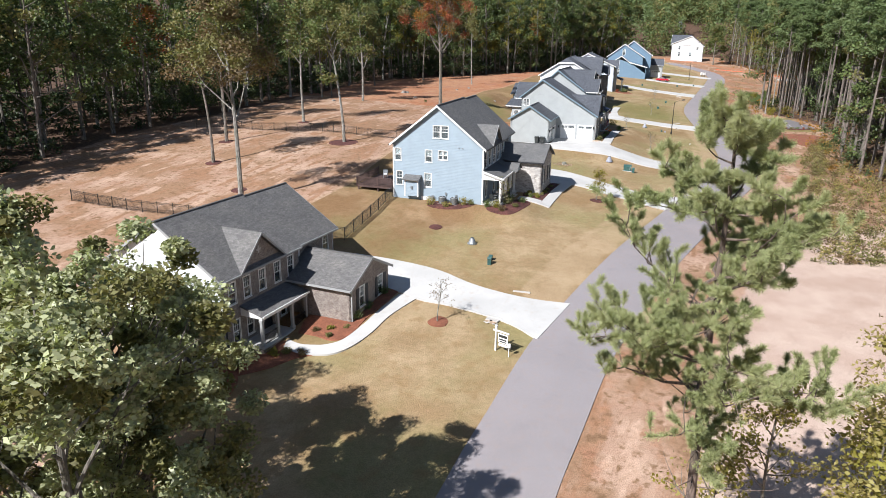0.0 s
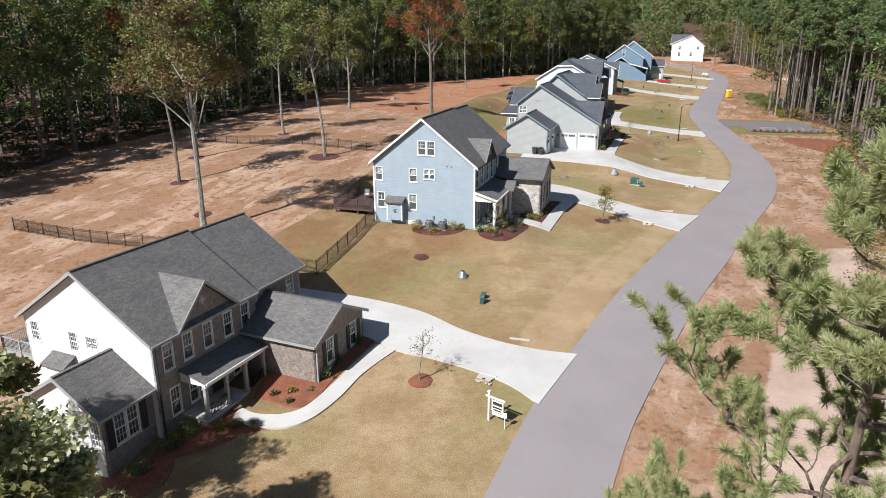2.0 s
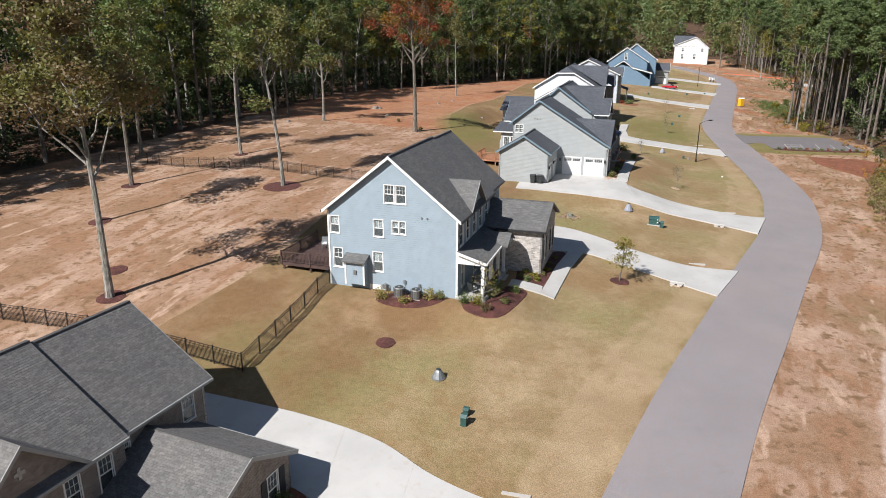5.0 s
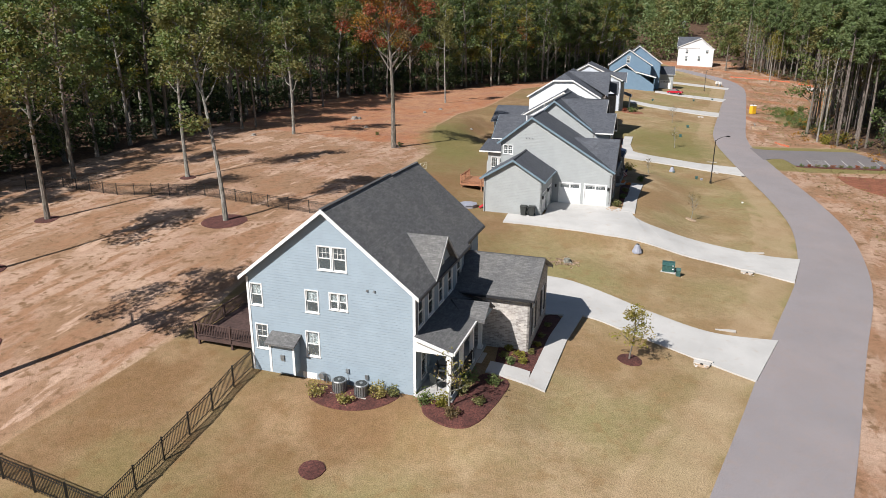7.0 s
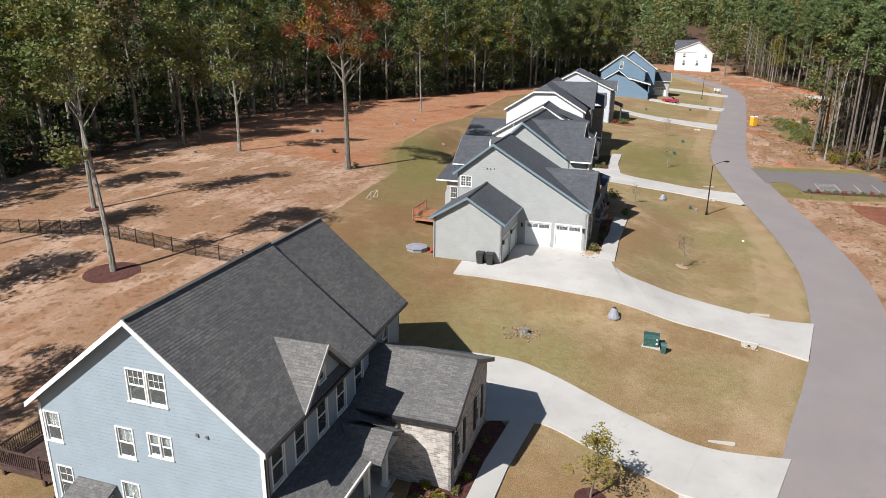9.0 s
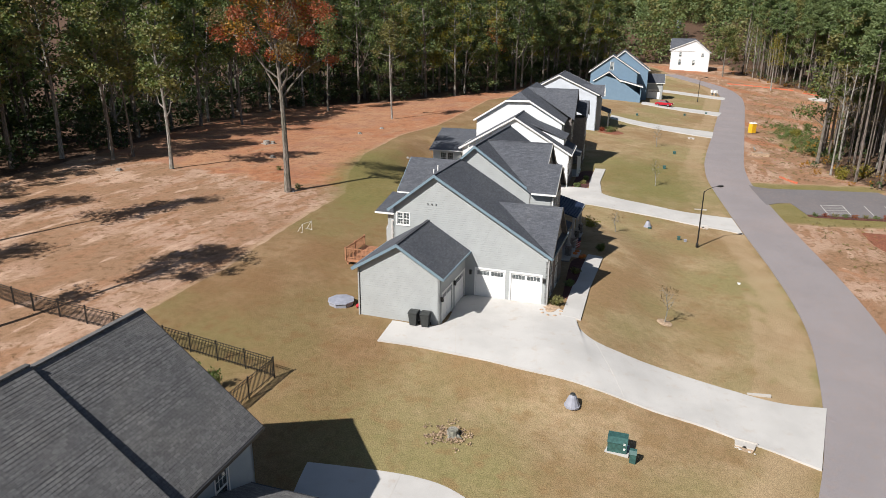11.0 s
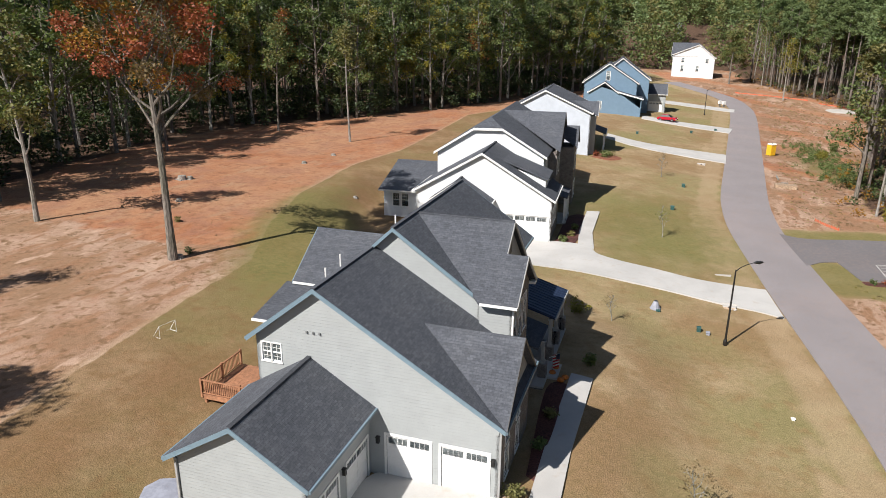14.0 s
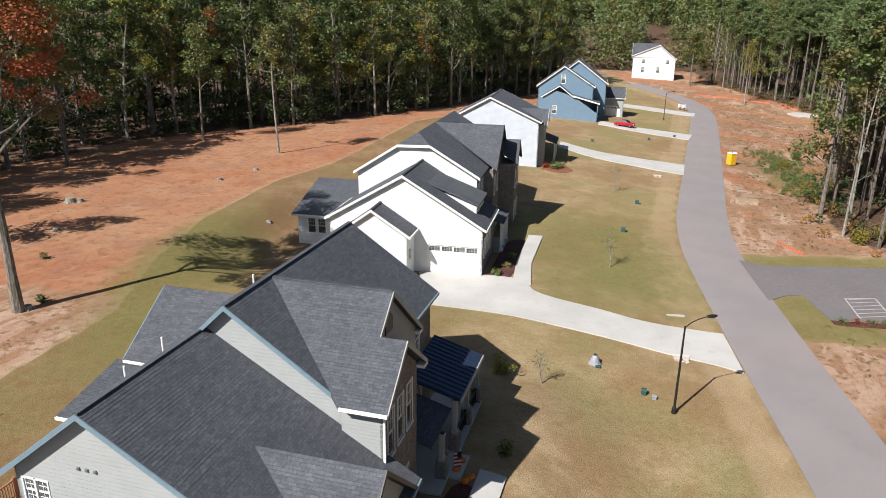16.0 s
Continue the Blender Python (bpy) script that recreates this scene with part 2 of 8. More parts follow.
def ground_material():
    """Dormant lawn, bare tan soil, red clay, sand and leaf litter, told apart by where they lie."""
    n = Nodes("ground")
    at = n.t.nodes.new("ShaderNodeAttribute")
    at.attribute_name = "zone"
    sp = n.add("ShaderNodeSeparateColor", i0=at.outputs["Color"])
    big, mid, fine, tiny = n.noise(0.06, 5), n.noise(0.32, 6), n.noise(2.2, 5), n.noise(14, 4)
    wob = n.math("MULTIPLY", n.math("SUBTRACT", n.noise(0.5, 6), 0.5), 0.55)

    def mask(s, lo=0.42, hi=0.58):
        return n.ramp(n.math("ADD", s, wob), lo, hi)

    at2 = n.t.nodes.new("ShaderNodeAttribute")
    at2.attribute_name = "cover"
    sp2 = n.add("ShaderNodeSeparateColor", i0=at2.outputs["Color"])
    mask2 = n.ramp(n.math("ADD", sp2.outputs[2], wob), 0.2, 0.8)
    lawn = n.mix(n.ramp(mid, 0.32, 0.68), (0.292, 0.198, 0.108), (0.385, 0.278, 0.165))
    lawn = n.mix(n.ramp(n.noise(0.11, 4), 0.45, 0.62), lawn, (0.28, 0.18, 0.094))
    lawn = n.mix(n.ramp(big, 0.42, 0.66), lawn, (0.262, 0.218, 0.1))
    lawn = n.mix(n.ramp(fine, 0.35, 0.75), lawn, n.mix(1.0, lawn, (0.83, 0.86, 0.8), "MULTIPLY"))
    lawn = n.mix(n.math("MULTIPLY", n.ramp(n.noise(0.8, 6), 0.5, 0.68), 0.6), lawn, (0.25, 0.16, 0.075))
    lawn = n.mix(n.ramp(mid, 0.66, 0.8), lawn, (0.33, 0.225, 0.125))
    lawn = n.mix(n.math("MULTIPLY", n.ramp(at.outputs["Alpha"], 0.25, 0.9), 0.6), lawn, n.mix(n.ramp(mid, 0.3, 0.7), (0.36, 0.255, 0.15), (0.43, 0.315, 0.195)))
    lawn = n.mix(n.math("MULTIPLY", mask2, 0.9), lawn, n.mix(1.0, lawn, (0.76, 0.68, 0.64), "MULTIPLY"))
    soil = n.mix(n.ramp(mid, 0.3, 0.7), (0.35, 0.215, 0.145), (0.49, 0.345, 0.255))
    soil = n.mix(n.ramp(n.noise(0.16, 6), 0.43, 0.58), soil, (0.29, 0.175, 0.105))
    turn = n.add("ShaderNodeMapping", Vector=n.place())
    turn.vector_type = "TEXTURE"
    turn.inputs["Rotation"].default_value, turn.inputs["Scale"].default_value = (0.0, 0.0, 1.15), (2.6, 0.8, 1.0)
    streak = n.noise(0.45, 7, turn.outputs[0], 0.62)
    soil = n.mix(n.ramp(streak, 0.5, 0.6), soil, (0.30, 0.168, 0.098))
    soil = n.mix(n.ramp(n.noise(1.1, 6), 0.54, 0.66), soil, (0.235, 0.14, 0.08))
    soil = n.mix(n.ramp(streak, 0.34, 0.42, 1.0, 0.0), soil, (0.48, 0.325, 0.235))
    soil = n.mix(n.ramp(fine, 0.4, 0.75), soil, n.mix(1.0, soil, (0.8, 0.78, 0.74), "MULTIPLY"))
    clay = n.mix(n.ramp(mid, 0.3, 0.7), (0.33, 0.135, 0.066), (0.41, 0.20, 0.108))
    clay = n.mix(n.ramp(big, 0.45, 0.65), clay, (0.395, 0.215, 0.122))
    clay = n.mix(n.math("MULTIPLY", n.ramp(streak, 0.52, 0.64), 0.75), clay, (0.37, 0.225, 0.135))
    clay = n.mix(n.math("MULTIPLY", n.ramp(n.noise(0.9, 6), 0.5, 0.66), 0.7), clay, (0.26, 0.118, 0.066))
    clay = n.mix(n.math("MULTIPLY", n.ramp(n.noise(0.2, 6), 0.48, 0.62), 0.6), clay, (0.31, 0.155, 0.1))
    clay = n.mix(n.ramp(streak, 0.3, 0.38, 0.7, 0.0), clay, (0.45, 0.265, 0.15))
    clay = n.mix(n.ramp(fine, 0.45, 0.75), clay, n.mix(1.0, clay, (0.8, 0.76, 0.74), "MULTIPLY"))
    sand = n.mix(n.ramp(mid, 0.3, 0.7), (0.42, 0.30, 0.235), (0.52, 0.395, 0.32))
    litter = n.mix(n.ramp(fine, 0.3, 0.7), (0.06, 0.037, 0.025), (0.145, 0.086, 0.055))
    green = n.mix(n.ramp(fine, 0.3, 0.7), (0.115, 0.125, 0.035), (0.2, 0.17, 0.06))
    c = n.mix(mask(sp.outputs[1]), soil, clay)
    c = n.mix(mask(sp.outputs[2]), c, sand)
    edge = n.math("ADD", sp.outputs[0], n.math("MULTIPLY", wob, 0.4))
    c = n.mix(n.math("MULTIPLY", n.ramp(edge, 0.12, 0.45), 0.35), c, (0.42, 0.31, 0.195))
    c = n.mix(n.ramp(edge, 0.46, 0.56), c, lawn)
    c = n.mix(n.math("MULTIPLY", mask(sp2.outputs[1], 0.3, 0.75), 0.7), c, green)
    c = n.mix(mask(sp2.outputs[0]), c, litter)
    c = n.mix(n.ramp(tiny, 0.3, 0.7), n.mix(1.0, c, (0.78, 0.78, 0.77), "MULTIPLY"), n.mix(1.0, c, (1.17, 1.17, 1.17), "MULTIPLY"))
    n.bump(n.math("ADD", n.math("MULTIPLY", fine, 0.6), tiny), 0.7, 0.06)
    return n.done(c, 0.95, 0.0, 0.2)


def glass_material():
    n = Nodes("window_glass")
    n.bsdf.inputs["IOR"].default_value = 1.5
    n.bsdf.inputs["Transmission Weight"].default_value = 0.85
    return n.done((0.36, 0.4, 0.41), 0.03)


M = dict(
    ground=ground_material(),
    asphalt=asphalt("asphalt", (0.258, 0.233, 0.236)), asphalt_dark=asphalt("asphalt_dark", (0.155, 0.145, 0.15)),
    concrete=concrete("concrete", (0.505, 0.488, 0.462)), concrete_grey=concrete("concrete_grey", (0.5, 0.47, 0.43)),
    shingle_a=shingle("shingle_grey", (0.178, 0.17, 0.162)), shingle_b=shingle("shingle_charcoal", (0.165, 0.162, 0.158)),
    shingle_c=shingle("shingle_slate", (0.094, 0.101, 0.117)),
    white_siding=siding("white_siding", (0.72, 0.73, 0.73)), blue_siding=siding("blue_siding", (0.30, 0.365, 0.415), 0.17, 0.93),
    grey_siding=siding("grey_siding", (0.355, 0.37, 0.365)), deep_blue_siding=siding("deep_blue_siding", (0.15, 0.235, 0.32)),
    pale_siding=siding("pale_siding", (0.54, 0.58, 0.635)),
    brick=masonry("brown_brick", (0.17, 0.13, 0.11), (0.285, 0.235, 0.2), (0.37, 0.34, 0.305)),
    stone=masonry("whitewashed_brick", (0.28, 0.255, 0.235), (0.55, 0.52, 0.48), (0.55, 0.52, 0.485), 0.36, 0.11, 0.014),
    dark_stone=masonry("dark_brick", (0.12, 0.10, 0.09), (0.22, 0.19, 0.17), (0.3, 0.28, 0.26)),
    trim=plain("white_trim", (0.8, 0.79, 0.76), 0.45, 0.05, 8), blue_trim=plain("blue_grey_trim", (0.17, 0.24, 0.285), 0.5, 0.08, 6),
    grey_trim=plain("grey_trim", (0.34, 0.34, 0.33), 0.5, 0.08, 6), dark_trim=plain("dark_trim", (0.03, 0.03, 0.033), 0.5, 0.2, 6),
    door_white=plain("white_door", (0.82, 0.81, 0.79), 0.4, 0.03, 5), glass=glass_material(),
    blind=plain("white_blind", (0.72, 0.72, 0.7), 0.7, 0.05, 9), black=plain("black_metal", (0.016, 0.015, 0.014), 0.45, 0.3, 8),
    deck=plain("stained_deck", (0.085, 0.05, 0.042), 0.75, 0.3, 5, 0.0, 0.3), cedar=plain("cedar_deck", (0.36, 0.17, 0.09), 0.75, 0.25, 5, 0.0, 0.3),
    mulch=plain("dark_red_mulch", (0.105, 0.036, 0.028), 0.95, 0.5, 9, 0.0, 1.0), straw=plain("red_pine_straw", (0.235, 0.085, 0.045), 0.95, 0.35, 9, 0.0, 1.0),
    metal=plain("grey_metal", (0.30, 0.31, 0.31), 0.4, 0.15, 6, 0.6), plastic_green=plain("dark_green_steel", (0.035, 0.095, 0.085), 0.5, 0.25, 7),
    bin=plain("charcoal_plastic", (0.035, 0.038, 0.036), 0.5, 0.25, 9), yellow=plain("yellow_plastic", (0.75, 0.42, 0.02), 0.45, 0.08, 4),
    red=plain("red_car_paint", (0.42, 0.012, 0.028), 0.22, 0.05, 3), rubber=plain("rubber", (0.02, 0.02, 0.02), 0.8, 0.2, 8),
    orange=plain("orange_netting", (0.55, 0.13, 0.06), 0.7, 0.2, 6), navy=plain("blue_metal_roof", (0.035, 0.052, 0.10), 0.3, 0.12, 4, 0.4),
    # shade_bark: grey bark darkened to stand for shade deep in the woods
    bark=bark("grey_bark", (0.2, 0.172, 0.145)), pine_bark=bark("pine_bark", (0.165, 0.12, 0.095)), shade_bark=bark("shaded_bark", (0.1, 0.083, 0.07)), pole_bark=bark("pole_bark", (0.185, 0.15, 0.13)), pale_bark=bark("pale_bark", (0.30, 0.275, 0.245)),
    oak=leaf("oak_leaves", (0.36, 0.39, 0.225), 0.6, 0.4, (0.37, 0.385, 0.215)), green=leaf("green_leaves", (0.118, 0.162, 0.056), 0.45),
    # deep: leaf green with the shade inside the wood put into its colour
    olive=leaf("olive_leaves", (0.165, 0.165, 0.062), 0.45), deep=leaf("shaded_green_leaves", (0.04, 0.062, 0.026), 0.4), dark=leaf("dark_leaves", (0.055, 0.084, 0.031), 0.45),
    yellow_leaf=leaf("yellow_green_leaves", (0.20, 0.19, 0.035), 0.4), rust=leaf("rust_leaves", (0.27, 0.072, 0.037), 0.45, 0.55, (0.27, 0.15, 0.05)),
    gold=leaf("golden_leaves", (0.27, 0.15, 0.025), 0.4), tan_leaf=leaf("brown_leaves", (0.15, 0.115, 0.058), 0.45),
    needle=leaf("pine_needles", (0.31, 0.345, 0.165), 0.5, 0.5, (0.40, 0.39, 0.21)), far_needle=leaf("far_pine_needles", (0.135, 0.19, 0.08), 0.4),
    pale_leaf=leaf("pale_leaves", (0.26, 0.235, 0.08), 0.4), tarp=plain("grey_blue_tarp", (0.30, 0.31, 0.36), 0.6, 0.15, 3),
    stump=plain("pale_wood", (0.42, 0.30, 0.2), 0.9, 0.35, 5, 0.0, 0.8), flag_red=plain("red_cloth", (0.45, 0.02, 0.03), 0.8, 0.1, 6),
    pumpkin=plain("orange_rind", (0.6, 0.17, 0.02), 0.5, 0.15, 9), paint=plain("road_paint", (0.42, 0.4, 0.38), 0.8, 0.12, 4),
)


# ---------------------------------------------------------------- building helpers
def part(name, bm, material, parent, label=""):
    me = bpy.data.meshes.new(name)
    bmesh.ops.recalc_face_normals(bm, faces=bm.faces)
    bm.to_mesh(me)
    bm.free()
    me.materials.append(material)
    ob = new(name, me)
    ob.parent = parent
    if label:
        ob["label"] = label
    return ob


def thing(name, m, label, category, group=""):
    ob = new(name)
    ob.matrix_basis = m
    ob.empty_display_size = 0.3
    return tagged(ob, label, category, group)


def box(bm, x0, x1, y0, y1, z0, z1, m=None):
    v = [bm.verts.new((x, y, z)) for z in (z0, z1) for x, y in ((x0, y0), (x1, y0), (x1, y1), (x0, y1))]
    for f in ((3, 2, 1, 0), (4, 5, 6, 7), (0, 1, 5, 4), (1, 2, 6, 5), (2, 3, 7, 6), (3, 0, 4, 7)):
        bm.faces.new([v[i] for i in f])
    if m is not None:
        bmesh.ops.transform(bm, matrix=m, verts=v)
    return bm


def boxes(*rows):
    bm = bmesh.new()
    for r in rows:
        box(bm, *r)
    return bm


def prism(bm, pts, off):
    """A flat polygon drawn out along off."""
    off = Vector(off)
    a = [bm.verts.new(p) for p in pts]
    b = [bm.verts.new(Vector(p) + off) for p in pts]
    bm.faces.new(a)
    bm.faces.new(b[::-1])
    for i in range(len(a)):
        j = (i + 1) % len(a)
        bm.faces.new((a[j], a[i], b[i], b[j]))
    return bm


def tube(bm, pts, radii, n=6):
    """A round bar through the points, tapered."""
    rings = []
    for i, p in enumerate(pts):
        p = Vector(p)
        d = (Vector(pts[min(i + 1, len(pts) - 1)]) - Vector(pts[max(i - 1, 0)])).normalized()
        side = d.cross(Vector((0.3, 1, 0.1))).normalized()
        up = d.cross(side)
        rings.append([bm.verts.new(p + (side * math.cos(a) + up * math.sin(a)) * radii[i]) for a in (2 * math.pi * k / n for k in range(n))])
    for r, s in zip(rings, rings[1:]):
        for k in range(n):
            bm.faces.new((r[k], r[(k + 1) % n], s[(k + 1) % n], s[k]))
    bm.faces.new(rings[0][::-1])
    bm.faces.new(rings[-1])
    return bm


def smooth_line(pts, n):
    """n+1 points on a curve through pts, evenly spread."""
    p = np.array(pts, float)
    q = np.vstack([2 * p[0] - p[1], p, 2 * p[-1] - p[-2]])
    out = []
    for i in range(1, len(q) - 2):
        for t in np.linspace(0, 1, 24, endpoint=False):
            a, b, c, d = q[i - 1], q[i], q[i + 1], q[i + 2]
            out.append(0.5 * (2 * b + (c - a) * t + (2 * a - 5 * b + 4 * c - d) * t * t + (3 * b - 3 * c + d - a) * t**3))
    out = np.array(out + [p[-1]])
    s = np.r_[0, np.cumsum(np.hypot(*np.diff(out, axis=0).T))]
    u = np.linspace(0, s[-1], n + 1)
    return np.stack([np.interp(u, s, out[:, 0]), np.interp(u, s, out[:, 1])], 1)


def straight_line(pts, n):
    p = np.array(pts, float)
    s = np.r_[0, np.cumsum(np.hypot(*np.diff(p, axis=0).T))]
    u = np.linspace(0, s[-1], n + 1)
    return np.stack([np.interp(u, s, p[:, 0]), np.interp(u, s, p[:, 1])], 1)


def paving(name, left, right, lift, material, n=50, m=6, label="", curved=True, crown=0.0):
    """A paved strip between two edges, laid on the land, with its own thickness."""
    f = smooth_line if curved else straight_line
    a, b = f(left, n), f(right, n)
    k = np.linspace(0, 1, m + 1)
    xy = a[:, None] * (1 - k)[None, :, None] + b[:, None] * k[None, :, None]
    z = heights(xy[..., 0].ravel(), xy[..., 1].ravel()).reshape(n + 1, m + 1) + lift + crown * (1 - (2 * k - 1) ** 2)[None, :]
    if name != "road":  # paved smooth over the small dips of the land
        k5 = np.pad(z, ((4, 4), (0, 0)), mode="edge")
        z = np.maximum(sum(k5[i:i + n + 1] for i in range(9)) / 9, z - lift * 0.6)
    bm = bmesh.new()
    v = [[bm.verts.new((*xy[i, j], z[i, j])) for j in range(m + 1)] for i in range(n + 1)]
    for i in range(n):
        for j in range(m):
            bm.faces.new((v[i][j], v[i + 1][j], v[i + 1][j + 1], v[i][j + 1]))
    for f in bm.faces:
        f.smooth = True
    rim = [v[i][0] for i in range(n + 1)] + v[n][1:] + [v[i][m] for i in range(n - 1, -1, -1)] + v[0][m - 1:0:-1]
    top = [bm.verts.new(q.co) for q in rim]
    low = [bm.verts.new((*q.co[:2], q.co[2] - 0.15)) for q in rim]
    for i in range(len(rim)):
        j = (i + 1) % len(rim)
        bm.faces.new((top[i], low[i], low[j], top[j]))
    ob = part(name, bm, material, None)
    if name == "driveway":  # sawn joints across the slab
        for i in range(n // 5, n - 3, n // 5):
            jm = bmesh.new()
            d = (xy[i + 1] - xy[i]) * (0.014 / max(0.05, float(np.hypot(*(xy[i + 1, m // 2] - xy[i, m // 2])))))
            row = [[jm.verts.new((*(xy[i, j] + d[j] * s), z[i, j] + 0.006)) for s in (-1, 1)] for j in range(m + 1)]
            for p, q in zip(row, row[1:]):
                jm.faces.new((p[0], q[0], q[1], p[1]))
            part("joint", jm, M["concrete_grey"], ob)
    return tagged(ob, label, name.replace("_", " "), "", "structure")


def bed(name, outline, material, label, lift=0.05, n=40):
    """A planted bed: a low mound inside an outline."""
    line = smooth_line(outline + [outline[0]], n)[:-1]
    c = line.mean(0)
    bm = bmesh.new()
    rings = []
    for s, up in ((1.0, -0.05), (0.97, lift), (0.6, lift + 0.05), (0.25, lift + 0.07)):
        q = c + (line - c) * s
        z = heights(q[:, 0], q[:, 1]) + up
        rings.append([bm.verts.new((*p, h)) for p, h in zip(q, z)])
    for r, s in zip(rings, rings[1:]):
        for i in range(len(r)):
            j = (i + 1) % len(r)
            bm.faces.new((r[i], r[j], s[j], s[i]))
    bm.faces.new(rings[-1])
    return tagged(part(name, bm, material, None), label, "garden bed", "", "structure")


# ---------------------------------------------------------------- ground, road, drives
LAWN_EDGE = [(-24, 10), (-22, 40), (-25, 62), (-18.7, 69.3), (-16.6, 73.2), (-12.6, 80.7), (-10.4, 90), (-8.2, 99), (-6, 106.5), (-2, 117.5), (0.8, 129.5), (4.3, 142), (3.4, 154), (4, 166), (8.5, 184), (15, 196), (27, 235), (52, 262), (80, 292), (92, 330)]
ROAD_MID = [(-9, -10), (-3.4, 11), (3.2, 28.6), (5.9, 35), (8.9, 42), (11.6, 47.2), (19.0, 60.2), (26.6, 72.3), (33.6, 83.6), (40.8, 95), (45.6, 105), (48.9, 114), (51.4, 125), (53.3, 136), (55.1, 146), (58.0, 160.5), (60.8, 170), (64.2, 179), (73.0, 200), (82.2, 222), (89.7, 240), (97, 258), (102.4, 274), (104.5, 292), (98, 318)]
WOODS_LEFT = [(-75, -20), (-70, 40), (-58, 90), (-53, 112), (-44, 129), (-35, 150), (-30, 170), (-26, 190), (-21, 207), (-10, 220), (2, 227), (11, 234), (23, 243), (37, 257), (53, 274), (74, 300), (80, 330), (85, 380)]
WOODS_RIGHT = [(56, 20), (58, 70), (63, 110), (74, 132), (78.5, 148), (79, 159), (76, 169), (77.5, 176), (81, 184), (88.5, 195), (98, 210), (110, 229), (121, 248), (130, 268), (132, 286), (128, 302), (124, 325), (138, 380)]


def side(line, x, y):
    """How far points lie to the right of a line that runs away from the viewer (along y)."""
    p = np.array(line, float)
    return x - np.interp(y, p[:, 1], p[:, 0])


def axis_steps(a, b, step, far):
    mid = np.arange(a, b + step / 2, step)
    out = step * np.cumsum(1.32 ** np.arange(1, 60))
    out = out[out < far]
    return np.r_[(a - out)[::-1], mid, b + out]


def make_ground():
    gx, gy = axis_steps(-62, 128, 0.9, 3200), axis_steps(12, 335, 0.9, 3200)
    X, Y = np.meshgrid(gx, gy, indexing="ij")
    x, y = X.ravel(), Y.ravel()
    road = smooth_line(ROAD_MID, 160)
    z = heights(x, y)
    lawn = 1 / (1 + np.exp(-side(LAWN_EDGE, x, y) / 0.55))
    past = side([(p[0], p[1]) for p in road], x, y)
    lawn *= 1 / (1 + np.exp(past / 0.6))
    right = 1 / (1 + np.exp(-past / 0.6))
    clay = np.maximum(np.clip(0.5 + (y - np.interp(x, (-40, -33, -19, -7, 4, 20), (166, 161, 153, 147, 144, 142))) / 15, 0, 1), 0.37 * np.clip((y - 108) / 10, 0, 1)) * (1 - lawn) * (1 - 0.6 * right)
    clay = np.maximum(clay, right * 0.40 * np.clip((64 - y) / 14, 0, 1))
    clay = np.maximum(clay, right * np.clip(0.2 + 0.25 * np.sin(x * 0.31 + y * 0.17) + 0.16 * np.clip((y - 170) / 30, 0, 1), 0, 1))
    clay = np.maximum(clay, 0.95 * np.exp(-(((x - 104) / 11) ** 4 + ((y - 337) / 15) ** 4)))
    sand = right * (1 / (1 + np.exp(-(past - 11) / 0.8))) * (1 / (1 + np.exp((y - 74) / 1.2)))

    def patch(x0, x1, y0, y1, soft):
        return 1 / ((1 + np.exp((x0 - x) / soft)) * (1 + np.exp((x - x1) / soft)) * (1 + np.exp((y0 - y) / soft)) * (1 + np.exp((y - y1) / soft)))

    island = np.maximum(patch(57, 63, 142.4, 152.2, 0.4), np.maximum(patch(61, 79.5, 141.6, 146.4, 0.4), patch(59, 80, 158.0, 162.5, 0.6)))
    lawn = np.maximum(lawn, island)
    reach = np.hypot(x[:, None] - road[None, 30::2, 0], y[:, None] - road[None, 30::2, 1]).min(axis=1)
    verge = np.exp(-((reach - 4.9) / 1.5) ** 4) * (1 - right)
    verge = np.maximum(verge, 1.6 * np.exp(-((reach - 6.9) / 0.45) ** 2) * (1 - right) * (0.5 + 0.5 * np.sin(y * 0.13)))
    litter = np.maximum(1 / (1 + np.exp(side(WOODS_LEFT, x, y) / 2.0 + 1)), 1 / (1 + np.exp(-side(WOODS_RIGHT, x, y) / 2.0 + 1)))
    litter = np.maximum(litter, np.clip((y - 330) / 20, 0, 1) * (x < 60))
    litter = np.maximum(litter, np.clip((y - 356) / 12, 0, 1) * (1 - 0.75 * np.exp(-(((x - 152) / 20) ** 4 + ((y - 456) / 22) ** 4))))
    green = np.exp(-(((x - 46) / 14) ** 2 + ((y - 160) / 26) ** 2)) * 0.75
    green = np.maximum(green, np.exp(-(((x - 7) / 7) ** 2 + ((y - 152) / 22) ** 2)) * 0.95)
    green = np.maximum(green, 0.8 * island)
    green = np.maximum(green, 0.75 * np.exp(-(((x - 87) / 7) ** 2 + ((y - 195) / 16) ** 2)))
    green = np.maximum(green, 0.45 * np.exp(-(((x - 38) / 6) ** 2 + ((y - 74) / 14) ** 2)))
    green = np.maximum(green, 0.35 * np.exp(-(((x + 38) / 14) ** 2 + ((y - 98) / 16) ** 2)))
    rear = 1 / (1 + np.exp(side([(-16, 20), (-10, 52), (6, 74), (13, 104), (24, 118), (33, 160), (46, 200)], x, y) / 2.5))
    z = z + 0.03 * np.sin(x * 0.9 + 1.3 * np.sin(y * 0.4)) * np.cos(y * 0.7)
    nx, ny = len(gx), len(gy)
    idx = np.arange(nx * ny).reshape(nx, ny)
    faces = np.stack([idx[:-1, :-1], idx[1:, :-1], idx[1:, 1:], idx[:-1, 1:]], -1).reshape(-1, 4)
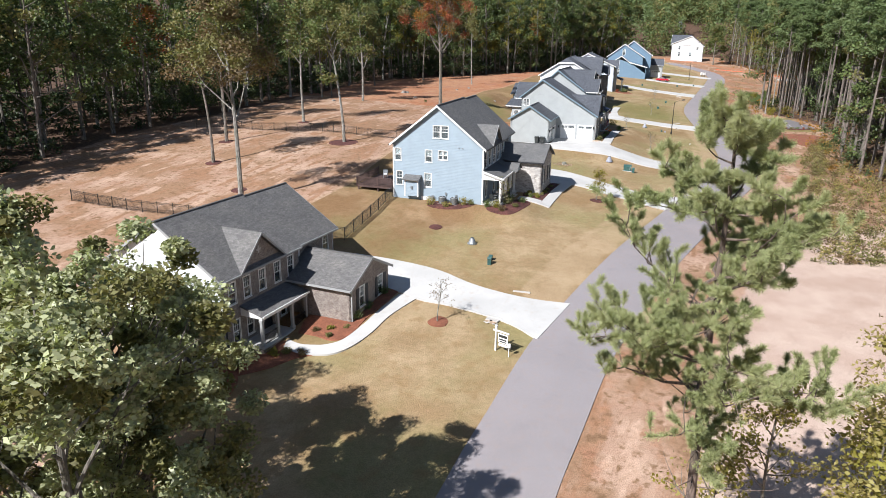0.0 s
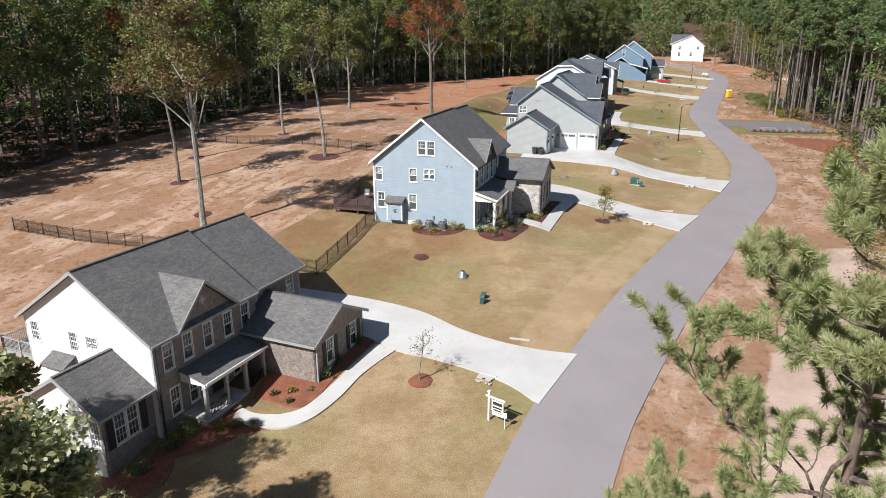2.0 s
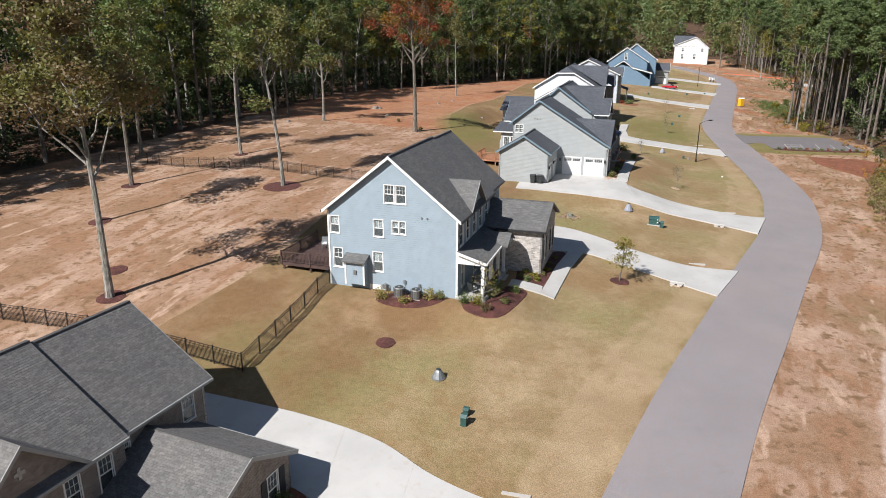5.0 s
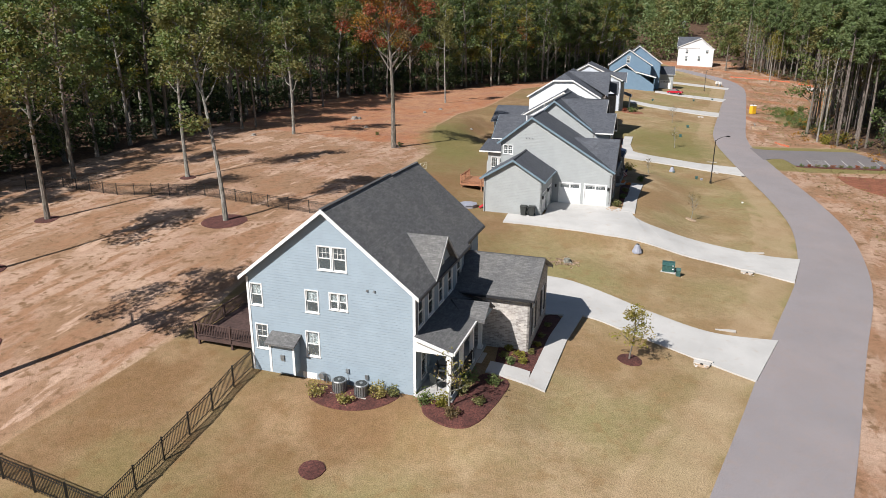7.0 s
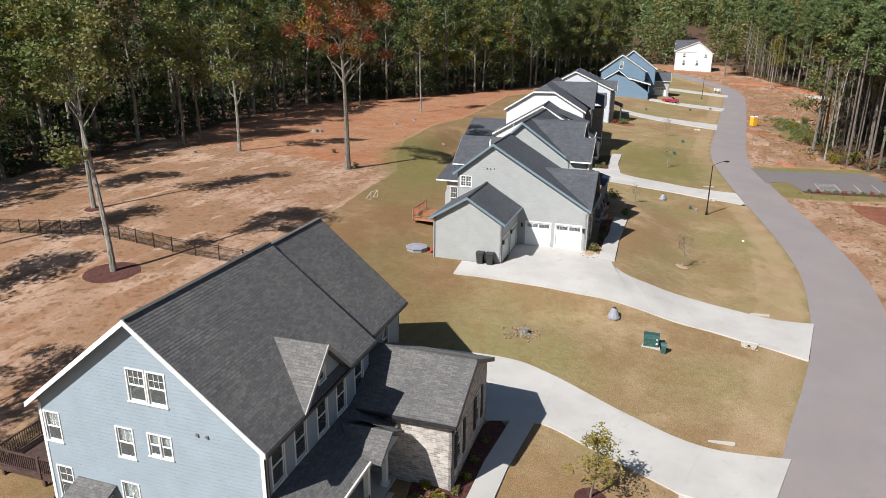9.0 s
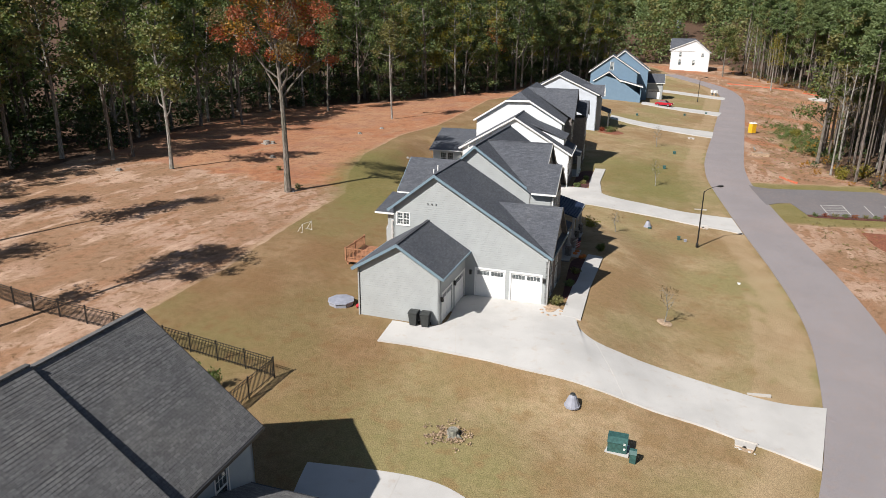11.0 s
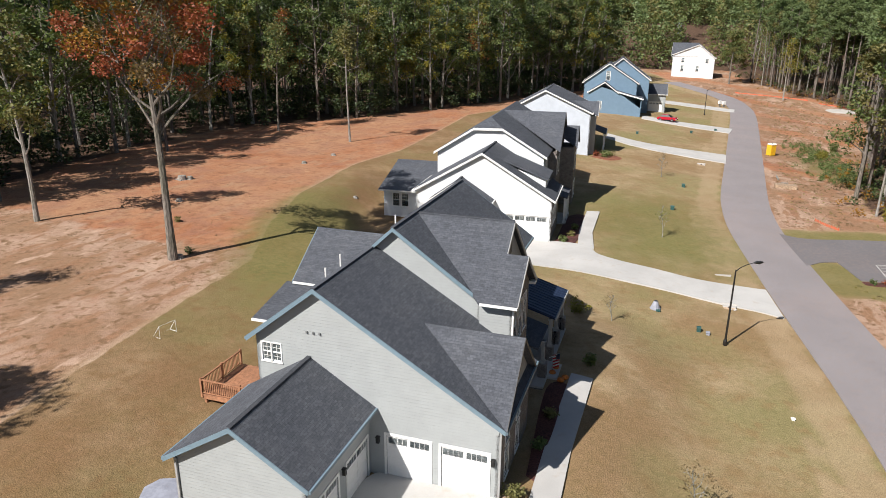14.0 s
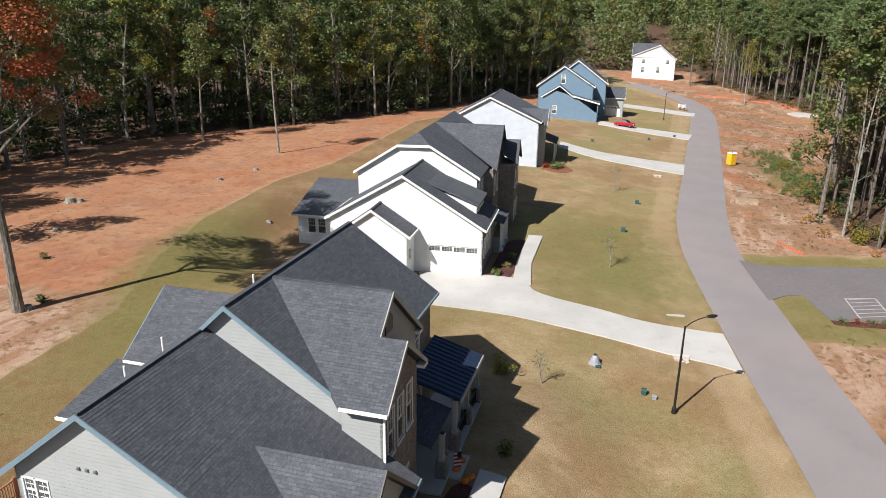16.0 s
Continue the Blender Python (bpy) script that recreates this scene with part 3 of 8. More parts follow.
    me = bpy.data.meshes.new("ground")
    me.from_pydata(np.stack([x, y, z], 1).tolist(), [], faces.tolist())
    for name, cols in (("zone", (lawn, clay, sand, verge)), ("cover", (litter, green, rear, np.ones_like(x)))):
        at = me.attributes.new(name, "FLOAT_COLOR", "POINT")
        at.data.foreach_set("color", np.stack(cols, 1).astype(np.float32).ravel())
    me.polygons.foreach_set("use_smooth", np.ones(len(faces), bool))
    me.materials.append(M["ground"])
    return tagged(new("ground", me), "rolling ground of dormant lawn, tan soil and red clay", "ground", "", "structure")


make_ground()


def offset_line(line, d):
    p = np.array(line, float)
    t = np.gradient(p, axis=0)
    t /= np.hypot(t[:, 0], t[:, 1])[:, None]
    return np.stack([p[:, 0] + t[:, 1] * d, p[:, 1] - t[:, 0] * d], 1)


_mid = smooth_line(ROAD_MID, 220)
paving("road", [tuple(p) for p in offset_line(_mid, -3.08)], [tuple(p) for p in offset_line(_mid, 3.08)], 0.06, M["asphalt"], 240, 8, "sun-bleached asphalt street with dusty red edges", False, 0.06)
paving("parking_lot", [(58.0, 163.6), (60.4, 160.9), (63, 159.1), (70, 159.2), (78.3, 158.5)], [(55.8, 148.6), (59.2, 150.6), (62.4, 151.8), (70, 151.1), (78.6, 150.6)], 0.075, M["asphalt_dark"], 30, 6, "dark asphalt aisle of a parking lot joined to the street")
paving("parking_lot", [(62.6, 151.95), (70, 151.25), (78.6, 150.75)], [(62.2, 146.7), (70, 145.7), (78.0, 145.2)], 0.082, M["asphalt_dark"], 20, 6, "dark asphalt parking bays with faded markings")
for name, left, right, label in (
    ("driveway", [(-12.4, 61.6), (-10.4, 60.9), (-5.4, 59.1), (-0.8, 56.8), (2.3, 54.1), (5.2, 52.3), (7.9, 51.2), (10.6, 50.6)], [(-11.2, 56.0), (-8, 54.8), (-4.8, 53.2), (-2.2, 51.2), (0.3, 50.2), (3.0, 48.7), (5.5, 46.9), (7.2, 44.8)], "pale concrete driveway curving from the street to the garage"),
    ("driveway", [(9.2, 92.6), (14.9, 92), (17.8, 90.4), (21.9, 86.6), (25.6, 84), (30.4, 83.4)], [(8.3, 86.5), (13.0, 84.9), (16.2, 85.1), (18.8, 83.3), (22.4, 80.4), (26.2, 77.4)], "pale concrete driveway beside the blue house"),
    ("driveway", [(12.4, 108.6), (16.0, 108.0), (18.1, 113.7), (24.0, 111.9), (25.8, 109.6), (25.95, 107.8), (26.8, 106.3), (28.5, 105.45), (31.9, 104.4), (34.9, 103.0), (37.8, 101.8), (40.9, 101.5)], [(11.6, 105.4), (14.0, 104.8), (17.5, 103.65), (20.9, 102.3), (24.1, 101.2), (27.2, 100.3), (30.0, 99.3), (31.7, 98.6), (33.5, 97.5), (35.2, 96.6), (37.3, 95.2)], "wide concrete drive and turning court of the grey house"),
    ("driveway", [(27.0, 154.3), (32.5, 153.6), (36.3, 152.2), (37.4, 149.5), (41.8, 147.2), (45.8, 144.9), (51.3, 143.3)], [(27.6, 146.1), (33.2, 145.1), (38.4, 143.3), (42.4, 141.4), (46.2, 139.4), (48.6, 138.3), (50.2, 137.3)], "concrete driveway in front of the white garage"),
    ("driveway", [(54.0, 219.5), (58.4, 213.6), (63.5, 210.4), (72.6, 206.8)], [(52.4, 214.5), (56.3, 208.5), (61.5, 204.2), (69.6, 199.4)], "narrow concrete driveway"),
    ("driveway", [(68.5, 247.0), (74.8, 242.2), (86.0, 237.2)], [(67.0, 242.4), (73.0, 237.0), (82.8, 231.0)], "narrow concrete driveway"),
    ("driveway", [(80, 278), (86, 275.8), (99.0, 268.3)], [(79, 273.6), (84.3, 270.0), (96.8, 263.4)], "narrow concrete driveway"),
    ("front_walk", [(-12.2, 44.3), (-11.0, 43.5), (-9.6, 43.15), (-8.2, 43.25), (-6.9, 44.2), (-5.6, 46.1), (-4.4, 48.6), (-2.2, 51.6)], [(-12.1, 45.4), (-11.0, 44.7), (-10.0, 44.5), (-9.0, 44.5), (-7.8, 45.1), (-6.6, 47.0), (-5.2, 49.9), (-3.9, 52.2)], "curved concrete front walk"),
    ("front_walk", [(16.2, 85.3), (14.2, 80.9), (12.9, 77.4), (11.8, 74.4)], [(14.7, 85.0), (13.0, 81.2), (11.75, 77.7), (10.7, 74.8)], "straight concrete front walk"),
    ("front_walk", [(10.75, 74.75), (9.5, 75.1), (8.2, 75.6)], [(11.1, 76.2), (9.9, 76.5), (8.6, 77.0)], "short concrete path to the porch steps"),
    ("front_walk", [(26.3, 109.3), (28.2, 115.5), (31.1, 123.6)], [(24.95, 109.9), (26.9, 116), (29.8, 124.2)], "straight concrete front walk"),
    ("front_walk", [(37.0, 151.2), (38.0, 156.8), (40.7, 165.4)], [(35.5, 152.2), (36.6, 157.2), (39.2, 165.8)], "straight concrete front walk"),
):
    paving(name, left, right, 0.11, M["concrete"], 80, 12, label, name != "front_walk" or len(left) > 4)


# ---------------------------------------------------------------- houses
def clip(poly, a, b, c):
    """The part of a flat polygon (u, z) where a*u + b*z <= c."""
    out = []
    for i, p in enumerate(poly):
        q = poly[(i + 1) % len(poly)]
        dp, dq = a * p[0] + b * p[1] - c, a * q[0] + b * q[1] - c
        if dp <= 1e-9:
            out.append(p)
        if (dp < -1e-9 and dq > 1e-9) or (dp > 1e-9 and dq < -1e-9):
            k = dp / (dp - dq)
            out.append((p[0] + k * (q[0] - p[0]), p[1] + k * (q[1] - p[1])))
    return out


def wall(house, name, origin, along, inward, outline, holes, material, thick=0.16, label=""):
    """A wall with real openings. outline and holes in (metres along, z); the outline is convex."""
    o, d, n = Vector(origin), Vector(along), Vector(inward)
    us = sorted({p[0] for p in outline} | {h[0] for h in holes} | {h[1] for h in holes})
    zs = sorted({p[1] for p in outline} | {h[2] for h in holes} | {h[3] for h in holes})
    area = sum(outline[i][0] * outline[(i + 1) % len(outline)][1] - outline[(i + 1) % len(outline)][0] * outline[i][1] for i in range(len(outline)))
    ring = outline if area > 0 else outline[::-1]
    bm = bmesh.new()
    keep = {}

    def vert(u, z):
        k = (round(u, 4), round(z, 4))
        if k not in keep:
            keep[k] = bm.verts.new(o + d * u + Vector((0, 0, z)))
        return keep[k]

    for u0, u1 in zip(us, us[1:]):
        for z0, z1 in zip(zs, zs[1:]):
            um, zm = (u0 + u1) / 2, (z0 + z1) / 2
            if any(h[0] < um < h[1] and h[2] < zm < h[3] for h in holes):
                continue
            poly = [(u0, z0), (u1, z0), (u1, z1), (u0, z1)]
            for i, p in enumerate(ring):
                q = ring[(i + 1) % len(ring)]
                poly = clip(poly, q[1] - p[1], -(q[0] - p[0]), (q[1] - p[1]) * p[0] - (q[0] - p[0]) * p[1])
                if len(poly) < 3:
                    break
            if len(poly) >= 3:
                vs = []
                for p in poly:
                    v = vert(*p)
                    if v not in vs:
                        vs.append(v)
                if len(vs) >= 3:
                    try:
                        bm.faces.new(vs)
                    except ValueError:
                        pass
    geom = bmesh.ops.extrude_face_region(bm, geom=bm.faces[:])
    bmesh.ops.translate(bm, verts=[g for g in geom["geom"] if isinstance(g, bmesh.types.BMVert)], vec=n * thick)
    return part(name, bm, material, house, label)


def ring(u0, u1, z0, z1, w, y0, y1, top, low):
    """A rectangular frame in one piece: stiles w wide, rails top and low high."""
    bm = bmesh.new()
    rows = []
    for y in (y0, y1):
        rows.append([[bm.verts.new((u, y, z)) for u, z in q] for q in (((u0, z0), (u1, z0), (u1, z1), (u0, z1)), ((u0 + w, z0 + low), (u1 - w, z0 + low), (u1 - w, z1 - top), (u0 + w, z1 - top)))])
    (fo, fi), (bo, bi) = rows
    for i in range(4):
        j = (i + 1) % 4
        for q in ((fo[i], fo[j], fi[j], fi[i]), (bo[j], bo[i], bi[i], bi[j]), (fo[j], fo[i], bo[i], bo[j]), (fi[i], fi[j], bi[j], bi[i])):
            bm.faces.new(q)
    return bm


def shared(name, me, parent, m=None):
    """One more piece on a mesh that alike pieces share."""
    ob = new(name, me)
    ob.parent = parent
    if m is not None:
        ob.matrix_basis = m
    return ob


def mesh_of(name, bm, material):
    bmesh.ops.recalc_face_normals(bm, faces=bm.faces)
    me = bpy.data.meshes.new(name)
    bm.to_mesh(me)
    bm.free()
    me.materials.append(material)
    return me


def window(house, origin, along, inward, u0, u1, z0, z1, cols=2, rows=4, frame="trim", blind=True, both=False):
    """A double-hung window set in its opening: casing, sashes with bars, two panes, a blind behind."""
    o, d, n = Vector(origin), Vector(along), Vector(inward)
    m = Matrix((( d.x, n.x, 0, o.x), (d.y, n.y, 0, o.y), (0, 0, 1, o.z), (0, 0, 0, 1)))
    c, zm = 0.062, (z0 + z1) / 2
    ob = part("window", _moved(ring(u0 - c, u1 + c, z0, z1 + c, c, -0.03, 0.005, c, 0.001), m), M[frame], house)
    part("window_sill", _moved(boxes((u0 - c - 0.03, u1 + c + 0.03, -0.06, 0.005, z0 - c, z0)), m), M[frame], ob)
    part("sash", _moved(ring(u0, u1, z0, zm + 0.03, 0.05, 0.04, 0.08, 0.05, 0.06), m), M[frame], ob)
    part("sash", _moved(ring(u0, u1, zm - 0.03, z1, 0.05, 0.02, 0.06, 0.05, 0.055), m), M[frame], ob)
    w = u1 - u0 - 0.1
    halves = [(zm + 0.03, z1 - 0.05)] + ([(z0 + 0.06, zm - 0.03)] if both else [])
    for lo, hi in halves:
        bars = [(u0 + 0.05 + w * k / (cols + 1), None) for k in range(1, cols + 1)] + [(None, lo + (hi - lo) * k / (rows // 2)) for k in range(1, rows // 2)]
        for x, z in bars:
            b = (x - 0.01, x + 0.01, 0.035, 0.05, lo, hi) if z is None else (u0 + 0.05, u1 - 0.05, 0.036, 0.049, z - 0.01, z + 0.01)
            part("muntin", _moved(boxes(b), m), M[frame], ob)
    for a, b in ((z0 + 0.05, zm - 0.02), (zm + 0.02, z1 - 0.04)):
        p = part("pane", _moved(boxes((u0 + 0.04, u1 - 0.04, 0.052, 0.06, a, b)), m), M["glass"], ob)
        p.visible_shadow = False
    if blind:
        part("blind", _moved(boxes((u0 + 0.03, u1 - 0.03, 0.13, 0.14, zm + 0.02, z1)), m), M["blind"], ob, "white slatted blind half lowered")
    return ob


def _moved(bm, m):
    bmesh.ops.transform(bm, matrix=m, verts=bm.verts)
    return bm


def wall_with_windows(house, name, origin, along, inward, outline, wins, material, frame="trim", label="", extra=(), **kw):
    wall(house, name, origin, along, inward, outline, [(w[0], w[1], w[2], w[3]) for w in wins] + list(extra), M[material], 0.16, label)
    for w in wins:
        window(house, origin, along, inward, *w[:4], frame=frame, **(w[4] if len(w) > 4 else kw))


COURSES = {}          # how many courses each near house has


def lay_courses(house, roof, pts, material, row=0.15):
    """Lay overlapping shingle courses on a sloping plane, each a thin strip with a butt edge."""
    p = [Vector(q) for q in pts]
    n = (p[1] - p[0]).cross(p[2] - p[0]).normalized()
    if n.z < 0:
        n = -n
    level = Vector((-n.y, n.x, 0)).normalized()
    up = n.cross(level)
    up = up if up.z > 0 else -up
    flat = [((q - p[0]).dot(level), (q - p[0]).dot(up)) for q in p]
    lo, hi = min(q[1] for q in flat), max(q[1] for q in flat)
    rest = bmesh.new()
    for k in range(int((hi - lo) / row) + 1):
        a, b = lo + k * row, min(lo + (k + 1) * row, hi)
        strip = clip(clip(flat, 0, -1, -a), 0, 1, b)
        if len(strip) < 3 or b - a < 0.02:
            continue
        single = COURSES.get(house.name, 0) < 280
        bm = bmesh.new() if single else rest
        top = [bm.verts.new(p[0] + level * u + up * w + n * (0.012 - 0.009 * (w - a) / row)) for u, w in strip]
        bm.faces.new(top)
        for i, q in enumerate(strip):
            j = (i + 1) % len(strip)
            if abs(q[1] - a) < 1e-4 and abs(strip[j][1] - a) < 1e-4:
                v = [bm.verts.new(p[0] + level * u + up * w) for u, w in (strip[j], q)]
                bm.faces.new((top[i], top[j], v[0], v[1]))
        if single:
            COURSES[house.name] = COURSES.get(house.name, 0) + 1
            part("shingle_course", bm, M[material], roof)
    if len(rest.faces):
        part("shingle_course", rest, M[material], roof)["kind"] = "stuff"
    else:
        rest.free()


def roof_plane(house, pts, material, thick=0.16, name="roof"):
    bm = prism(bmesh.new(), pts, (0, 0, -thick))
    roof = part(name, bm, M[material], house)
    if material.startswith("shingle") and house.get("near"):
        lay_courses(house, roof, pts, material)
    return roof


def board(house, name, a, b, high, deep, material, out):
    """A trim board from a to b, hanging high below the line and deep outward."""
    a, b, out = Vector(a), Vector(b), Vector(out) * deep
    bm = prism(bmesh.new(), [a, b, b + Vector((0, 0, -high)), a + Vector((0, 0, -high))], out)
    return part(name, bm, M[material], house)


class Gable:
    """A gabled block. ridge 'y': gables face -y and +y; ridge 'x': gables face -x and +x.
    a: across the ridge, b: along it. Eave edge heights are given at the overhang's tip."""

    def __init__(self, house, ridge, a0, a1, b0, b1, base, eave0, eave1, ar, zr, over=0.35, roof="shingle_b", trim="trim", hang=None):
        self.house, self.ridge, self.a0, self.a1, self.b0, self.b1 = house, ridge, a0, a1, b0, b1
        self.base, self.ar, self.zr, self.over, self.roof, self.trim = base, ar, zr, over, roof, trim
        self.e0, self.e1, self.gutter = eave0, eave1, trim
        self.r0, self.r1 = (b0 - over, b1 + over) if hang is None else hang

    def P(self, a, b, z):
        return (a, b, z) if self.ridge == "y" else (b, a, z)

    def height(self, a):
        if a <= self.ar:
            return self.e0 + (self.zr - self.e0) * (a - (self.a0 - self.over)) / (self.ar - self.a0 + self.over)
        return self.e1 + (self.zr - self.e1) * ((self.a1 + self.over) - a) / (self.a1 + self.over - self.ar)

    def build_roof(self, sides=(0, 1), fascia=True, rakes=(0, 1), drop=0.16):
        h, P, o = self.house, self.P, self.over
        for s in sides:
            e, z = ((self.a0 - o), self.e0) if s == 0 else ((self.a1 + o), self.e1)
            roof_plane(h, [P(e, self.r0, z), P(e, self.r1, z), P(self.ar, self.r1, self.zr), P(self.ar, self.r0, self.zr)], self.roof, drop)
            if fascia:
                sg = -1 if s == 0 else 1
                board(h, "gutter", P(e, self.r0, z - 0.02), P(e, self.r1, z - 0.02), 0.15, 0.10, self.gutter, Vector(P(sg, 0, 0)))
            for k in rakes:
                b, sg = (self.r0, -1) if k == 0 else (self.r1, 1)
                board(h, "rake_board", P(e, b, z + 0.01), P(self.ar, b, self.zr + 0.01), 0.24, 0.04, self.trim, Vector(P(0, sg, 0)))
        cap = boxes((-0.11, 0.11, 0, self.r1 - self.r0, -0.03, 0.035))
        m = Matrix.Translation(P(self.ar, self.r0, self.zr)) @ (Matrix.Identity(4) if self.ridge == "y" else Matrix(((0, 1, 0, 0), (1, 0, 0, 0), (0, 0, 1, 0), (0, 0, 0, 1))))
        part("ridge_cap", _moved(cap, m), M[self.roof], h)

    def gable_wall(self, end, material, wins=(), name="wall", frame="trim", label="", extra=(), lower=None, **kw):
        b, n = (self.b0, 1) if end == 0 else (self.b1, -1)
        t = 0.18
        base = self.base if lower is None else lower
        out = [(self.a0, base), (self.a1, base), (self.a1, self.height(self.a1) - t), (self.ar, self.zr - t), (self.a0, self.height(self.a0) - t)]
        wall_with_windows(self.house, name, self.P(0, b, 0), self.P(1, 0, 0), self.P(0, n, 0), out, wins, material, frame, label, extra, **kw)

    def side_wall(self, s, material, wins=(), name="wall", frame="trim", label="", extra=(), b0=None, b1=None, **kw):
        a, n = (self.a0, 1) if s == 0 else (self.a1, -1)
        b0, b1 = self.b0 if b0 is None else b0, self.b1 if b1 is None else b1
        z = self.height(a) - 0.18
        out = [(b0, self.base), (b1, self.base), (b1, z), (b0, z)]
        wall_with_windows(self.house, name, self.P(a, 0, 0), self.P(0, 1, 0), self.P(n, 0, 0), out, wins, material, frame, label, extra, **kw)


def front_gable(house, x, y0, yc, y1, z0, z1, zp, back, roof, face, trim, xw, wins=(), name="front_gable"):
    """A cross gable that faces +x: two roof planes that run back into the main roof, and its face."""
    roof_plane(house, [(x, y0, z0), (x, yc, zp), (back, yc, zp)], roof)
    roof_plane(house, [(x, yc, zp), (x, y1, z1), (back, yc, zp)], roof)
    for a, za in ((y0, z0), (y1, z1)):
        board(house, "rake_board", (x, a, za + 0.01), (x, yc, zp + 0.01), 0.22, 0.04, trim, (1, 0, 0))
    k = 0.35 / max(0.5, (yc - y0))
    wall_with_windows(house, name, (xw, 0, 0), (0, 1, 0), (-1, 0, 0), [(y0 + 0.2, z0 - 0.4), (y1 - 0.2, z1 - 0.4), (y1 - 0.2, z1 - 0.05), (yc, zp - 0.2), (y0 + 0.2, z0 - 0.05)], wins, face)


def post(house, x, y, z0, z1, w=0.2, mat="trim", name="post"):
    bm = boxes((x - w / 2, x + w / 2, y - w / 2, y + w / 2, z0, z1), (x - w * 0.75, x + w * 0.75, y - w * 0.75, y + w * 0.75, z0, z0 + 0.2), (x - w * 0.7, x + w * 0.7, y - w * 0.7, y + w * 0.7, z1 - 0.14, z1))
    return part(name, bm, M[mat], house)


def shutter(house, x, y0, y1, z0, z1):
    ob = part("shutter", boxes((x, x + 0.045, y0, y1, z0, z1)), M["dark_trim"], house, "dark louvred shutter")
    me = mesh_of("slat", boxes((0.045, 0.06, 0.05, y1 - y0 - 0.05, 0.0, 0.05)), M["dark_trim"])
    for k in range(int((z1 - z0) / 0.09) - 1):
        shared("slat", me, ob, Matrix.Translation((x, y0, z0 + 0.05 + k * 0.09)))
    return ob


def garage_door(house, origin, along, out, u0, u1, z0, z1, lights=4):
    """A panelled garage door with a row of small lights at the top."""
    o, d, n = Vector(origin), Vector(along), Vector(out)
    m = Matrix(((d.x, n.x, 0, o.x), (d.y, n.y, 0, o.y), (0, 0, 1, o.z), (0, 0, 0, 1)))
    rows, cols = 4, lights
    bm = boxes((u0, u1, -0.10, -0.06, z0, z1))
    hgt, wid = (z1 - z0) / rows, (u1 - u0) / cols
    door = part("garage_door", _moved(bm, m), M["door_white"], house, "white panelled garage door with small top lights")
    for r in range(rows - 1):
        for c in range(cols):
            part("panel", _moved(boxes((u0 + c * wid + 0.08, u0 + (c + 1) * wid - 0.08, -0.06, -0.045, z0 + r * hgt + 0.07, z0 + (r + 1) * hgt - 0.07)), m), M["door_white"], door)
    for c in range(cols):
        part("pane", _moved(boxes((u0 + c * wid + 0.08, u0 + (c + 1) * wid - 0.08, -0.06, -0.05, z1 - hgt + 0.12, z1 - 0.13)), m), M["glass"], door)
        for k in (1, 2, 3):
            x = u0 + c * wid + 0.08 + (wid - 0.16) * k / 4
            part("muntin", _moved(boxes((x - 0.009, x + 0.009, -0.05, -0.042, z1 - hgt + 0.12, z1 - 0.13)), m), M["door_white"], door)
    trim = boxes((u0 - 0.12, u0, -0.06, 0.03, z0, z1), (u1, u1 + 0.12, -0.06, 0.03, z0, z1), (u0 - 0.12, u1 + 0.12, -0.06, 0.03, z1, z1 + 0.14))
    part("door_frame", _moved(trim, m), M["trim"], house)
    return door


def downspout(house, x, y, z0, z1, mat="trim"):
    return part("downspout", boxes((x - 0.05, x + 0.05, y - 0.04, y + 0.04, z0, z1)), M[mat], house)


def wall_lamp(house, x, y, z):
    return part("wall_lamp", boxes((x - 0.08, x + 0.08, y - 0.08, y + 0.08, z, z + 0.3), (x - 0.1, x + 0.1, y - 0.1, y + 0.1, z + 0.3, z + 0.35)), M["black"], house)


def railing(house, pts, z, high, mat, step=0.13, name="railing"):
    """A guard rail along points: rails, posts and single balusters."""
    stick = mesh_of("baluster", boxes((-0.018, 0.018, -0.018, 0.018, 0.1, high - 0.03)), M[mat])
    foot = mesh_of("post", boxes((-0.06, 0.06, -0.06, 0.06, -0.2, high + 0.08)), M[mat])
    for (x0, y0), (x1, y1) in zip(pts, pts[1:]):
        L = math.hypot(x1 - x0, y1 - y0)
        m = pose(x0, y0, z, 0, 0, math.degrees(math.atan2(y1 - y0, x1 - x0)))
        rail = part(name, boxes((0, L, -0.05, 0.05, high - 0.05, high)), M[mat], house)
        rail.matrix_basis = m
        part("bottom_rail", boxes((0, L, -0.025, 0.025, 0.08, 0.13)), M[mat], rail)
        for x in (0.0, L / 2, L) if L > 3 else (0.0, L):
            shared("post", foot, rail, Matrix.Translation((x, 0, 0)))
        for k in range(1, int(L / step)):
            shared("baluster", stick, rail, Matrix.Translation((k * step, 0, 0)))


def deck(house, x0, x1, y0, y1, z, ground, mat, rail, high=0.95):
    base = part("deck", boxes((x0, x1, y0, y1, z - 0.3, z - 0.045)), M[mat], house, "timber deck of narrow boards")
    plank = mesh_of("deck_board", boxes((0, 0.135, y0 - 0.02, y1 + 0.02, z - 0.04, z)), M[mat])
    for k in range(int((x1 - x0) / 0.142)):
        shared("deck_board", plank, base, Matrix.Translation((x0 + 0.142 * k, 0, 0.002 * (k % 3))))
    for x in (x0 + 0.15, (x0 + x1) / 2, x1 - 0.15):
        for y in (y0 + 0.15, y1 - 0.15):
            part("deck_post", boxes((x - 0.07, x + 0.07, y - 0.07, y + 0.07, ground - 0.6, z - 0.3)), M[mat], base)
    railing(house, rail, z, high, mat)


def house_at(ox, oy, th, label, z=0.0):
    return thing("house", pose(ox, oy, z, 0, 0, math.degrees(th)), label, "house")


